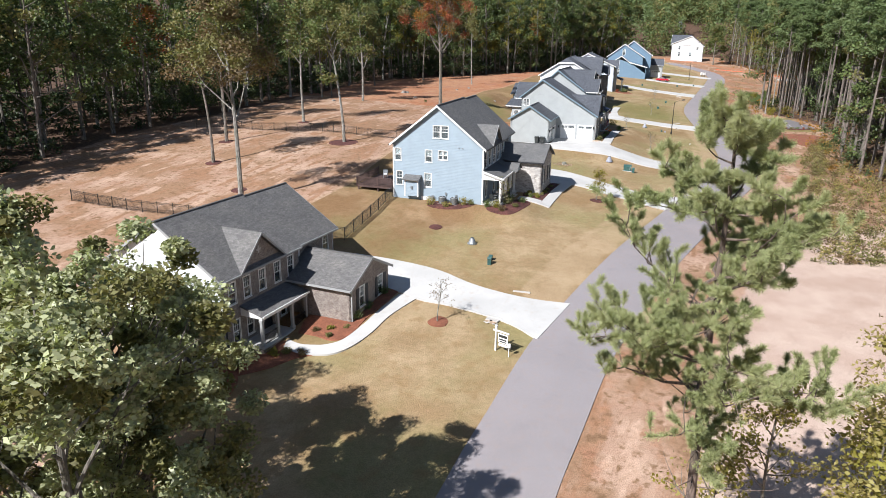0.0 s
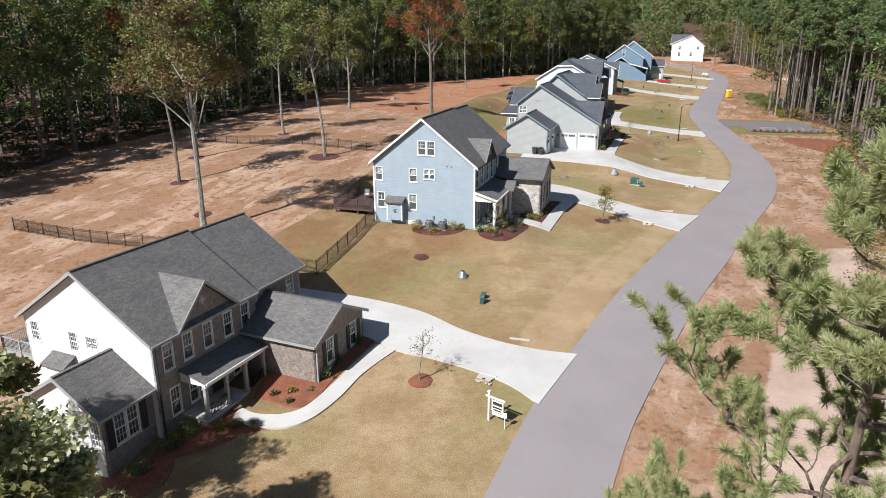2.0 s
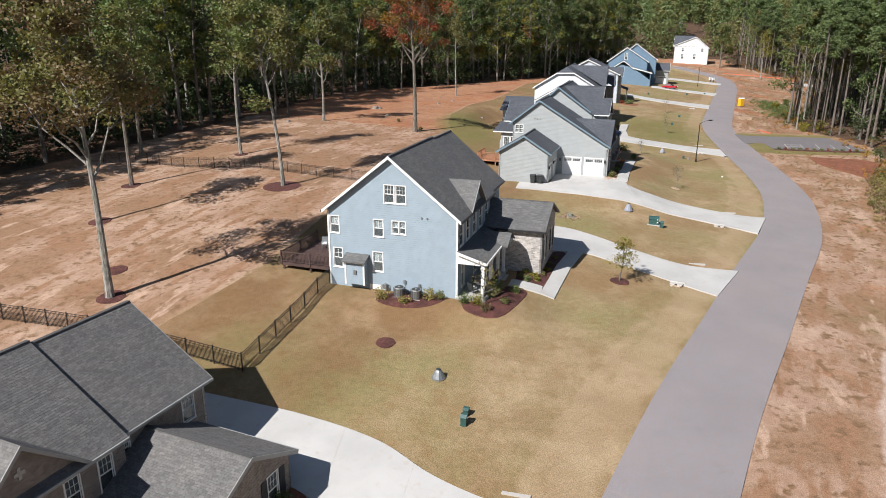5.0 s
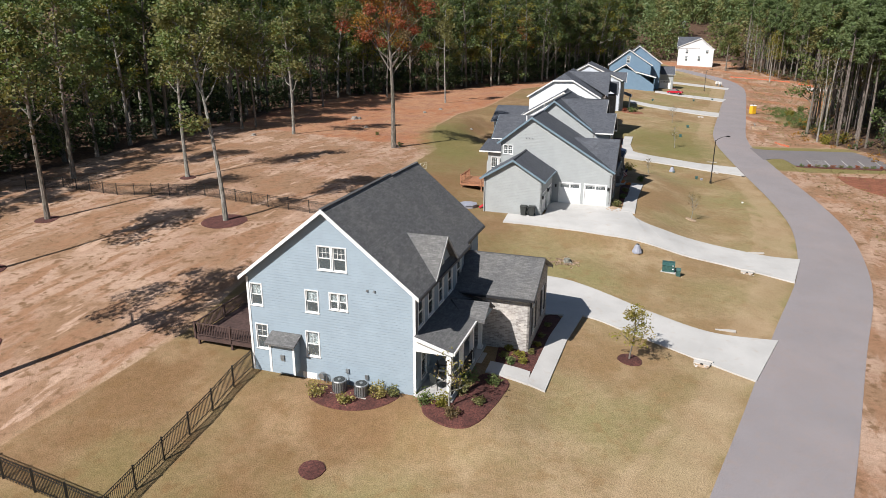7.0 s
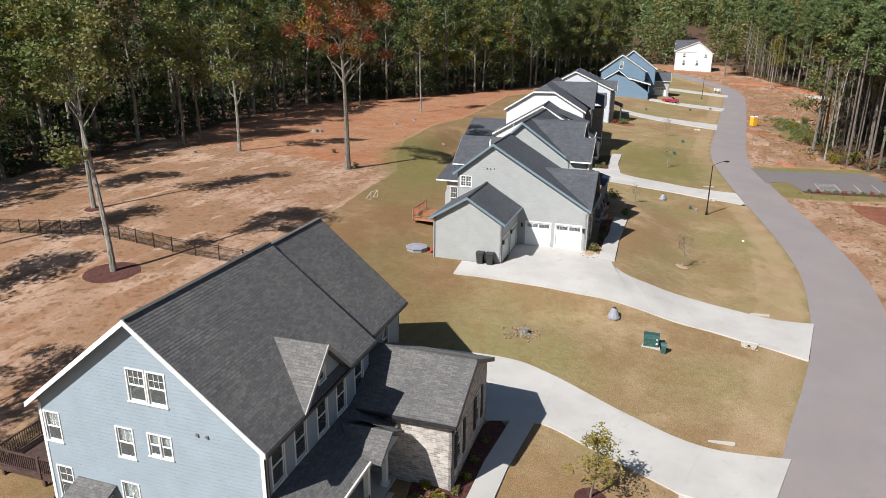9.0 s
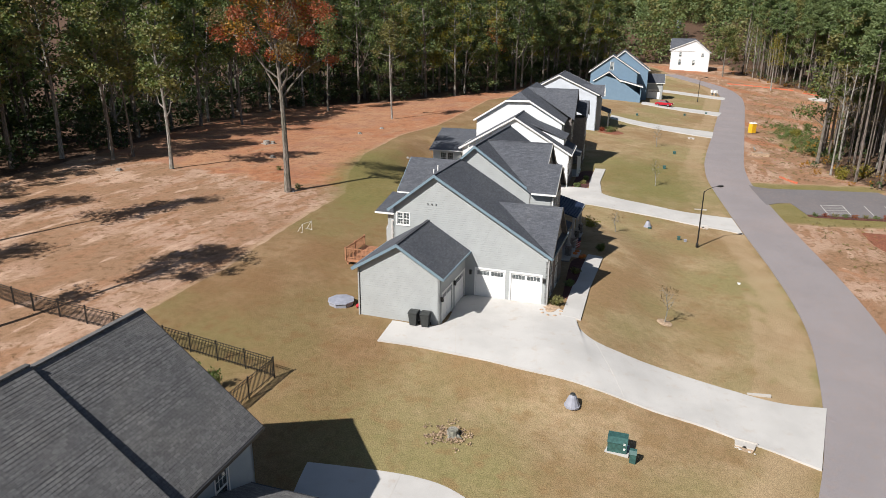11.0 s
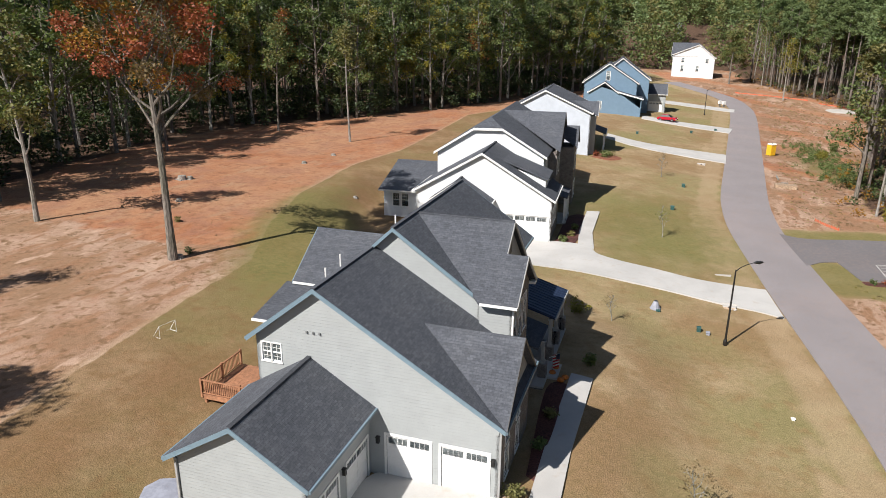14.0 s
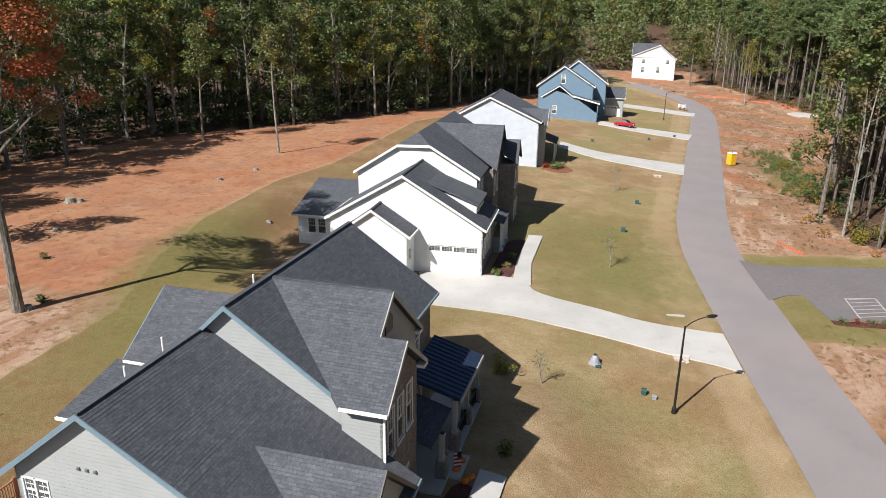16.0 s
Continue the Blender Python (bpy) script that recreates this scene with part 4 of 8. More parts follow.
def house_a():
    h = house_at(-15.98, 42.7, -0.404, "two-storey house of brown brick and white siding, grey shingle roof", -0.15)
    h["near"] = True
    m = Gable(h, "y", -11.04, 0, 0, 9.37, -5.2, 3.05, 3.05, -5.52, 6.89, roof="shingle_a", trim="grey_trim", hang=(-0.35, 9.4))
    m.build_roof(rakes=(0,))
    m.gable_wall(0, "white_siding", [(-10.47, -9.85, 1.38, 2.72, dict(blind=False, both=True)), (-6.99, -6.37, 1.28, 2.56, dict(blind=False, both=True)), (-5.5, -5.08, 1.72, 2.5, dict(blind=False, both=True, cols=1)), (-5.02, -4.6, 1.72, 2.5, dict(blind=False, both=True, cols=1))], label="white lap siding of the gable end")
    m.side_wall(0, "white_siding")
    up = [(0.75, 1.5), (2.4, 3.15), (4.2, 4.95), (6.1, 6.85), (7.85, 8.6)]
    m.side_wall(1, "brick", [(a, b, 0.85, 2.55) for a, b in up] + [(0.92, 1.66, -2.3, -0.45), (2.5, 3.2, -2.2, -0.6), (6.6, 7.3, -2.2, -0.6)], extra=[(4.4, 5.5, -2.55, -0.35)], label="brown brick front wall")
    part("front_door", boxes((-0.12, -0.06, 4.4, 5.5, -2.55, -0.35), (-0.06, -0.03, 4.55, 4.9, -2.3, -1.5), (-0.06, -0.03, 5.0, 5.35, -2.3, -1.5), (-0.06, -0.03, 4.55, 4.9, -1.3, -0.6), (-0.06, -0.03, 5.0, 5.35, -1.3, -0.6)), M["dark_trim"], h, "dark panelled front door")
    for a, b in up:
        part("keystone", boxes((0, 0.05, (a + b) / 2 - 0.1, (a + b) / 2 + 0.1, 2.65, 2.95)), M["trim"], h)
    front_gable(h, 0.38, 1.6, 4.4, 7.25, 2.85, 3.1, 5.6, -3.45, "shingle_a", "brick", "grey_trim", 0.005)
    part("gable_ornament", boxes((0.02, 0.06, 4.1, 4.6, 4.15, 4.3), (0.02, 0.06, 4.28, 4.42, 3.95, 4.5)), M["concrete_grey"], h)
    s = Gable(h, "y", -11.04, -0.35, 9.37, 15.2, -5.2, 3.05, 3.05, -5.52, 6.7, roof="shingle_a", trim="grey_trim", hang=(9.4, 15.5))
    s.build_roof(rakes=(1,))
    s.gable_wall(1, "white_siding")
    s.side_wall(0, "white_siding")
    s.side_wall(1, "brick", [(9.55, 9.95, 1.5, 2.5), (13.5, 14.3, 1.2, 2.7)])
    w = Gable(h, "x", 7.86, 14.13, -0.35, 5.91, -4.2, 0.7, 0.75, 11.05, 2.45, roof="shingle_a", trim="grey_trim", hang=(-1.5, 6.2))
    w.build_roof(rakes=(1,))
    w.side_wall(0, "brick", label="sunlit brick side of the garage")
    w.side_wall(1, "brick", extra=[(0.4, 5.2, -2.1, 0.2)])
    garage_door(h, (0, 14.13, 0), (1, 0, 0), (0, 1, 0), 0.4, 5.2, -2.1, 0.2, 8)
    w.gable_wall(1, "brick", [(9.25, 10.05, -1.42, 0.35), (12.3, 13.1, -1.42, 0.35)], label="brick gable end of the garage")
    for y in (9.25, 12.3):
        shutter(h, 5.93, y - 0.52, y - 0.1, -1.42, 0.35)
        shutter(h, 5.93, y + 0.9, y + 1.32, -1.42, 0.35)
    downspout(h, 5.98, 7.95, -2.2, 0.9, "grey_trim")
    downspout(h, 0.08, 0.1, -3.6, 2.9, "dark_trim")
    # porch
    roof_plane(h, [(0.0, 1.75, 0.52), (2.1, 1.75, -0.02), (2.1, 7.7, -0.02), (0.0, 7.7, 0.52)], "shingle_a", 0.12, "porch_roof")
    part("porch_beam", boxes((1.7, 1.95, 1.85, 7.6, -0.42, -0.16)), M["trim"], h)
    part("porch_end", prism(bmesh.new(), [(0.02, 1.87, 0.36), (0.02, 1.87, -0.3), (1.95, 1.87, -0.3), (1.95, 1.87, -0.14)], (0, -0.06, 0)), M["trim"], h)
    board(h, "gutter", (2.1, 1.75, -0.02), (2.1, 7.7, -0.02), 0.15, 0.09, "trim", (1, 0, 0))
    for y in (1.95, 3.8, 5.65, 7.5):
        post(h, 1.82, y, -2.55, -0.42, 0.22, "grey_trim")
    part("porch_floor", boxes((0.0, 2.1, 1.7, 7.7, -2.68, -2.55)), M["concrete"], h)
    part("porch_wall", boxes((0.0, 2.05, 1.72, 7.65, -4.0, -2.68)), M["brick"], h)
    for k in range(4):
        part("step", boxes((2.1 + 0.3 * k, 2.4 + 0.3 * k, 4.2, 5.7, -4.0, -2.72 - 0.17 * k)), M["brick"], h)
    railing(h, [(1.85, 1.95), (1.85, 3.9)], -2.55, 0.85, "black")
    railing(h, [(1.85, 5.8), (1.85, 7.5)], -2.55, 0.85, "black")
    # side room
    r = Gable(h, "y", -6.3, -0.5, -3.7, 0.0, -6.2, 0.1, 0.1, -3.4, 2.1, roof="shingle_a", trim="grey_trim", hang=(-4.05, 0.0))
    r.build_roof(rakes=(0,))
    r.gable_wall(0, "white_siding", [(-1.5, -0.75, -2.0, -0.35, dict(blind=False, both=True))], label="white lap siding dappled by tree shade")
    r.side_wall(0, "white_siding")
    r.side_wall(1, "brick", [(-2.85, -2.1, -2.2, -0.3, dict(both=True)), (-1.95, -1.2, -2.2, -0.3, dict(both=True))])
    shutter(h, -0.46, -3.45, -3.0, -2.2, -0.3)
    shutter(h, -0.46, -1.05, -0.6, -2.2, -0.3)
    # rear deck and the small bump-out
    part("bump_out", boxes((-8.6, -6.9, -0.75, 0.0, -4.5, 0.35)), M["white_siding"], h)
    roof_plane(h, [(-8.8, 0.0, 0.95), (-6.7, 0.0, 0.95), (-6.7, -1.05, 0.4), (-8.8, -1.05, 0.4)], "shingle_a", 0.1)
    deck(h, -14.6, -11.1, 0.5, 6.0, -0.3, -2.6, "grey_trim", [(-11.1, 0.5), (-14.6, 0.5), (-14.6, 6.0)])


def house_b():
    h = house_at(3.96, 72.69, -0.308, "two-storey blue lap-sided house with charcoal shingles and white trim")
    h["near"] = True
    m = Gable(h, "y", -10.89, 0, 0, 9.84, -0.3, 7.59, 7.59, -5.45, 12.2, roof="shingle_b", hang=(-0.35, 9.97))
    m.gutter = "dark_trim"
    m.build_roof(rakes=(0,))
    m.gable_wall(0, "blue_siding", [(-5.96, -5.16, 8.5, 9.9, dict(blind=False, cols=2)), (-5.0, -4.2, 8.5, 9.9, dict(blind=False, cols=2)), (-10.66, -9.92, 5.7, 7.08, dict(cols=1, rows=2)), (-6.9, -6.12, 5.7, 7.08, dict(cols=1, rows=2)), (-5.32, -4.82, 6.08, 7.08, dict(cols=0, rows=2)), (-4.74, -4.24, 6.08, 7.08, dict(cols=0, rows=2)), (-10.48, -9.72, 2.82, 4.42, dict(cols=1, blind=False)), (-7.02, -6.2, 2.8, 4.4, dict(cols=1, rows=2))], label="pale blue lap siding of the gable end")
    m.side_wall(0, "blue_siding", [(2, 3.4, 1.9, 4.2), (5, 6.2, 5.2, 6.8)])
    ys = [(0.5, 1.42), (2.3, 3.22), (4.26, 5.18), (6.16, 7.08), (8.14, 9.06)]
    m.side_wall(1, "blue_siding", [(a, b, 5.35, 7.15, dict(blind=False, cols=0, rows=2)) for a, b in ys] + [(1.0, 1.8, 1.9, 4.1), (4.6, 5.4, 1.9, 4.1)], extra=[(6.7, 7.7, 1.5, 3.7)], label="blue front wall above the porch")
    part("front_door", boxes((-0.12, -0.06, 6.7, 7.7, 1.5, 3.7), (-0.06, -0.03, 6.85, 7.55, 1.7, 2.4), (-0.06, -0.03, 6.85, 7.55, 2.6, 3.5)), M["dark_trim"], h, "dark panelled front door")
    front_gable(h, 0.38, 2.5, 4.84, 7.2, 7.5, 7.5, 9.7, -2.75, "shingle_b", "blue_siding", "grey_trim", 0.005, [(4.55, 5.1, 7.9, 8.75, dict(blind=False))])
    s = Gable(h, "y", -10.89, -0.42, 9.84, 15.16, -0.3, 7.5, 7.5, -5.5, 12.03, roof="shingle_b", trim="dark_trim", hang=(9.85, 15.5))
    s.build_roof(rakes=(1,))
    s.gable_wall(1, "blue_siding")
    s.side_wall(0, "blue_siding")
    s.side_wall(1, "blue_siding", [(12.6, 13.4, 5.3, 7.0)])
    w = Gable(h, "x", 7.77, 14.43, -0.42, 5.14, -0.3, 5.13, 5.13, 11.1, 6.8, roof="shingle_b", trim="dark_trim", hang=(-1.5, 5.45))
    w.build_roof(rakes=(1,))
    w.side_wall(0, "stone", label="whitewashed brick side of the garage")
    w.side_wall(1, "stone", extra=[(0.2, 4.6, 1.3, 3.7)])
    garage_door(h, (0, 14.43, 0), (1, 0, 0), (0, 1, 0), 0.2, 4.6, 1.3, 3.7, 8)
    w.gable_wall(1, "stone", [(8.7, 9.5, 2.2, 4.1), (12.2, 13.0, 2.2, 4.1)], label="whitewashed brick gable end of the garage")
    for y in (8.7, 12.2):
        shutter(h, 5.16, y - 0.5, y - 0.1, 2.2, 4.1)
        shutter(h, 5.16, y + 0.9, y + 1.3, 2.2, 4.1)
    downspout(h, 5.2, 7.85, 1.2, 5.0, "dark_trim")
    downspout(h, 0.07, 0.08, 5.2, 7.5, "dark_trim")
    part("corner_board", boxes((-10.93, -10.78, -0.03, 0.0, 0.6, 7.5)), M["trim"], h)
    part("corner_board", boxes((-0.14, 0.02, -0.03, 0.0, 0.9, 7.5)), M["trim"], h)
    # porch along the front
    roof_plane(h, [(0.0, -0.3, 5.2), (2.35, -0.3, 4.5), (2.35, 7.7, 4.5), (0.0, 7.7, 5.2)], "shingle_b", 0.14, "porch_roof")
    board(h, "gutter", (2.35, -0.3, 4.5), (2.35, 7.7, 4.5), 0.15, 0.09, "trim", (1, 0, 0))
    board(h, "rake_board", (0, -0.3, 5.22), (2.35, -0.3, 4.52), 0.22, 0.04, "trim", (0, -1, 0))
    part("porch_end", prism(bmesh.new(), [(0.02, -0.1, 5.02), (0.02, -0.1, 4.2), (2.15, -0.1, 4.2), (2.15, -0.1, 4.4)], (0, 0.06, 0)), M["trim"], h)
    part("porch_beam", boxes((1.9, 2.15, -0.1, 7.7, 4.05, 4.34)), M["trim"], h)
    roof_plane(h, [(2.9, 4.5, 4.45), (2.9, 5.9, 5.25), (0.3, 5.9, 5.25), (1.5, 4.5, 4.7)], "shingle_b", 0.12, "porch_gable_roof")
    roof_plane(h, [(2.9, 5.9, 5.25), (2.9, 7.3, 4.45), (1.5, 7.3, 4.7), (0.3, 5.9, 5.25)], "shingle_b", 0.12, "porch_gable_roof")
    part("porch_gable", prism(bmesh.new(), [(2.7, 4.75, 4.3), (2.7, 7.05, 4.3), (2.7, 5.9, 5.0)], (0.06, 0, 0)), M["blue_siding"], h)
    for y in (0.05, 2.5, 4.85, 6.95):
        post(h, 2.02, y, 1.45, 4.05, 0.24)
    part("porch_floor", boxes((0.0, 2.3, -0.2, 7.7, 1.32, 1.45)), M["concrete"], h)
    part("porch_wall", boxes((0.0, 2.25, -0.15, 7.65, 0.2, 1.32)), M["stone"], h)
    for k in range(4):
        part("step", boxes((2.3 + 0.3 * k, 2.6 + 0.3 * k, 5.2, 6.7, 0.0, 1.28 - 0.17 * k)), M["concrete_grey"], h)
    railing(h, [(2.1, 0.1), (2.1, 4.8)], 1.45, 0.9, "black")
    part("bump_out", boxes((-9.2, -7.55, -0.7, 0.0, 1.75, 3.68)), M["blue_siding"], h, "small blue bump-out")
    part("bump_out_trim", boxes((-9.24, -9.1, -0.73, -0.7, 1.7, 3.68), (-7.65, -7.51, -0.73, -0.7, 1.7, 3.68), (-9.24, -7.51, -0.73, -0.7, 3.5, 3.68)), M["trim"], h)
    part("vent_hood", boxes((-8.45, -8.2, -0.78, -0.7, 2.6, 2.95)), M["metal"], h)
    roof_plane(h, [(-9.4, 0.0, 4.12), (-7.35, 0.0, 4.12), (-7.35, -1.0, 3.72), (-9.4, -1.0, 3.72)], "shingle_b", 0.1, "bump_out_roof")
    part("access_panel", boxes((-7.4, -6.45, -0.02, 0.0, 0.9, 1.66)), M["trim"], h)
    for x in (-2.95, -2.5):
        part("vent", boxes((x, x + 0.1, -0.07, 0.0, 7.48, 7.6)), M["metal"], h)
    deck(h, -16.4, -10.95, 1.6, 8.2, 2.05, 0.9, "deck", [(-10.95, 1.6), (-16.4, 1.6), (-16.4, 8.2)])


def house_c():
    h = house_at(24.06, 111.8, -0.323, "large two-storey grey lap-sided house with slate-dark shingle roofs")
    h["near"] = True
    m = Gable(h, "y", -12.67, 0, 0, 6.8, 1.6, 9.38, 6.75, -9.15, 12.42, roof="shingle_c", trim="blue_trim", hang=(-0.35, 7.0))
    m.build_roof(rakes=(0,))
    m.gable_wall(0, "grey_siding", [(-12.36, -11.86, 8.05, 9.05, dict(cols=1, blind=False, both=True)), (-11.82, -11.3, 8.05, 9.05, dict(cols=1, blind=False, both=True))], extra=[(-5.67, -3.4, 2.5, 5.08), (-2.84, -0.5, 2.5, 5.08)], label="grey lap siding of the garage gable")
    garage_door(h, (0, 0, 0), (1, 0, 0), (0, -1, 0), -5.67, -3.4, 2.72, 5.08, 2)
    garage_door(h, (0, 0, 0), (1, 0, 0), (0, -1, 0), -2.84, -0.5, 2.72, 5.08, 2)
    for x in (-6.1, -0.25):
        wall_lamp(h, x, -0.1, 4.6)
    m.side_wall(0, "grey_siding")
    m.side_wall(1, "dark_stone", [(1.2, 2.0, 5.0, 6.4), (3.6, 4.4, 5.0, 6.4), (1.2, 2.0, 3.0, 4.6), (3.6, 4.4, 3.0, 4.6)])
    for x in (-9.8, -9.45, -9.1):
        part("vent", boxes((x, x + 0.09, -0.07, 0.0, 9.92, 10.03)), M["metal"], h)
    front_gable(h, 0.38, -0.35, 3.05, 6.45, 6.75, 6.75, 9.9, -4.75, "shingle_c", "grey_siding", "dark_trim", 0.005, [(2.7, 3.4, 7.3, 8.6, dict(blind=False))])
    # garage wing towards the street corner
    g = Gable(h, "y", -12.88, -6.56, -6.3, 0.0, 1.6, 6.51, 6.51, -9.72, 8.66, roof="shingle_c", trim="blue_trim", hang=(-6.65, 0.0))
    g.build_roof(rakes=(0,))
    g.gable_wall(0, "grey_siding", label="plain grey lap siding")
    g.side_wall(0, "grey_siding")
    g.side_wall(1, "grey_siding", extra=[(-5.75, -3.5, 2.5, 4.95), (-2.6, -0.35, 2.5, 4.95)])
    garage_door(h, (-6.56, 0, 0), (0, 1, 0), (1, 0, 0), -5.75, -3.5, 2.72, 4.95, 2)
    garage_door(h, (-6.56, 0, 0), (0, 1, 0), (1, 0, 0), -2.6, -0.35, 2.72, 4.95, 2)
    wall_lamp(h, -6.45, -6.0, 4.5)
    wall_lamp(h, -6.45, -3.05, 4.7)
    downspout(h, -12.85, -6.36, 2.7, 6.4, "grey_trim")
    downspout(h, 0.06, -0.05, 2.7, 6.6, "grey_trim")
    # taller block behind
    t = Gable(h, "y", -12.6, -2.9, 6.8, 19.05, 1.6, 8.9, 9.95, -7.9, 13.65, roof="shingle_c", trim="blue_trim", hang=(6.45, 19.4))
    t.build_roof()
    t.gable_wall(0, "grey_siding")
    t.gable_wall(1, "grey_siding")
    t.side_wall(0, "grey_siding")
    t.side_wall(1, "dark_stone", [(13.4, 14.2, 6.6, 8.2), (16.2, 17.0, 6.6, 8.2), (13.4, 14.2, 3.2, 5.0), (16.6, 17.4, 3.2, 5.0)])
    roof_plane(h, [(-7.9, 10.2, 13.6), (-1.9, 10.2, 13.6), (-1.9, 8.5, 12.17), (-0.7, 8.5, 12.17), (-0.7, 6.05, 10.1), (-2.8, 6.05, 10.1)], "shingle_c")
    roof_plane(h, [(-7.9, 10.2, 13.6), (-1.9, 10.2, 13.6), (-1.9, 14.35, 10.1), (-2.8, 14.35, 10.1)], "shingle_c")
    roof_plane(h, [(-2.2, 8.5, 12.17), (-0.7, 8.5, 12.17), (-0.7, 11.3, 9.95), (-2.2, 11.3, 9.95)], "shingle_c")
    part("ridge_cap", boxes((-7.7, -1.9, 10.1, 10.3, 13.57, 13.64)), M["shingle_c"], h)
    for x, a, za, b, zb in ((-1.9, 10.2, 13.6, 8.5, 12.17), (-1.9, 10.2, 13.6, 14.35, 10.1), (-0.7, 8.5, 12.17, 6.05, 10.1), (-0.7, 8.5, 12.17, 11.3, 9.95)):
        board(h, "rake_board", (x, a, za), (x, b, zb), 0.24, 0.05, "grey_trim", (1, 0, 0))
    board(h, "gutter", (-2.75, 6.05, 10.08), (-0.68, 6.05, 10.08), 0.13, 0.1, "trim", (0, -1, 0))
    for y, z in ((11.3, 9.95), (14.35, 10.1)):
        part("eave_return", boxes((-1.05 if y < 12 else -2.15, -0.66 if y < 12 else -1.86, y - 0.5, y + 0.08, z - 0.26, z - 0.1)), M["trim"], h)
    part("eave_return", boxes((-0.35, 0.42, 6.0, 6.55, 6.5, 6.7)), M["trim"], h)
    wall_with_windows(h, "front_gable", (-2.15, 0, 0), (0, 1, 0), (-1, 0, 0), [(8.3, 9.2), (14.0, 9.2), (14.0, 10.15), (10.2, 13.35), (8.3, 11.75)], [], "grey_siding")
    part("gable_vent", prism(bmesh.new(), [(-2.15, 9.75, 11.6), (-2.15, 10.65, 11.6), (-2.15, 10.65, 12.2), (-2.15, 10.2, 12.7), (-2.15, 9.75, 12.2)], (0.05, 0, 0)), M["dark_trim"], h, "dark louvred gable vent")
    wall_with_windows(h, "front_bay", (-1.05, 0, 0), (0, 1, 0), (-1, 0, 0), [(6.55, 1.6), (10.85, 1.6), (10.85, 9.95), (8.5, 11.85), (6.55, 10.2)], [(7.0, 7.75, 7.3, 9.5), (8.2, 8.95, 7.3, 9.5), (9.4, 10.15, 7.3, 9.5), (7.6, 8.4, 3.4, 5.4), (8.8, 9.6, 3.4, 5.4)], "dark_stone")
    wall_with_windows(h, "front_bay", (0, 6.55, 0), (1, 0, 0), (0, 1, 0), [(-2.9, 1.6), (-1.05, 1.6), (-1.05, 9.95), (-2.9, 9.95)], [], "grey_siding")
    wall_with_windows(h, "front_bay", (0, 10.85, 0), (1, 0, 0), (0, -1, 0), [(-2.9, 1.6), (-1.05, 1.6), (-1.05, 9.8), (-2.9, 9.8)], [], "grey_siding")
    downspout(h, -1.0, 6.5, 2.7, 9.9, "trim")
    roof_plane(h, [(-2.9, 10.9, 6.3), (-0.3, 10.9, 5.5), (-0.3, 14.5, 5.5), (-2.9, 14.5, 6.3)], "shingle_c", 0.12, "porch_roof")
    # porch with a metal roof
    roof_plane(h, [(-2.9, 14.6, 6.9), (0.1, 14.6, 6.0), (0.1, 20.0, 6.0), (-2.9, 20.0, 6.9)], "navy", 0.1, "porch_roof")
    for k in range(13):
        y = 14.7 + 0.43 * k
        part("standing_seam", prism(bmesh.new(), [(-2.9, y, 6.9), (0.1, y, 6.0), (0.1, y, 6.05), (-2.9, y, 6.95)], (0, 0.03, 0)), M["navy"], h)
    board(h, "gutter", (0.1, 14.6, 6.0), (0.1, 20.0, 6.0), 0.2, 0.08, "grey_trim", (1, 0, 0))
    for y in (12.3, 14.8, 17.4, 19.9):
        post(h, -0.2, y, 3.9, 5.9 if y > 14.5 else 5.45, 0.22, "grey_trim")
        part("pier", boxes((-0.48, 0.08, y - 0.28, y + 0.28, 1.7, 3.9)), M["dark_stone"], h, "square brick pier below the post")
    part("porch_floor", boxes((-2.9, 0.15, 10.9, 20.0, 2.82, 2.95)), M["concrete_grey"], h)
    part("porch_wall", boxes((-2.9, 0.1, 10.92, 19.95, 1.7, 2.82)), M["dark_stone"], h)
    railing(h, [(-0.2, 15.1), (-0.2, 17.1)], 2.95, 0.9, "black")
    part("step", boxes((0.15, 0.75, 12.5, 14.5, 2.3, 2.84)), M["concrete_grey"], h)
    railing(h, [(-0.2, 17.7), (-0.2, 19.6)], 2.95, 0.9, "black")
    # rear wing
    roof_plane(h, [(-16.35, 9.75, 8.28), (-9.0, 9.75, 8.28), (-9.0, 13.5, 10.9), (-16.35, 13.5, 10.9)], "shingle_c")
    roof_plane(h, [(-16.35, 17.25, 8.28), (-9.0, 17.25, 8.28), (-9.0, 13.5, 10.9), (-16.35, 13.5, 10.9)], "shingle_c")
    for y in (9.75, 17.25):
        board(h, "rake_board", (-16.35, y, 8.29), (-16.35, 13.5, 10.91), 0.22, 0.04, "blue_trim", (-1, 0, 0))
    board(h, "gutter", (-16.3, 9.75, 8.26), (-13.3, 9.75, 8.26), 0.12, 0.1, "trim", (0, -1, 0))
    wall_with_windows(h, "wall", (-16.0, 0, 0), (0, 1, 0), (1, 0, 0), [(6.2, 1.6), (17.0, 1.6), (17.0, 8.2), (13.5, 10.7), (9.9, 8.2), (6.2, 7.15)], [(11.5, 12.7, 4.4, 6.4, dict(blind=False))], "grey_siding")
    roof_plane(h, [(-16.9, 5.8, 7.25), (-12.9, 5.8, 7.25), (-12.9, 9.95, 8.12), (-16.9, 9.95, 8.12)], "shingle_c", 0.14, "porch_roof")
    board(h, "gutter", (-16.9, 5.8, 7.23), (-12.9, 5.8, 7.23), 0.14, 0.1, "trim", (0, -1, 0))
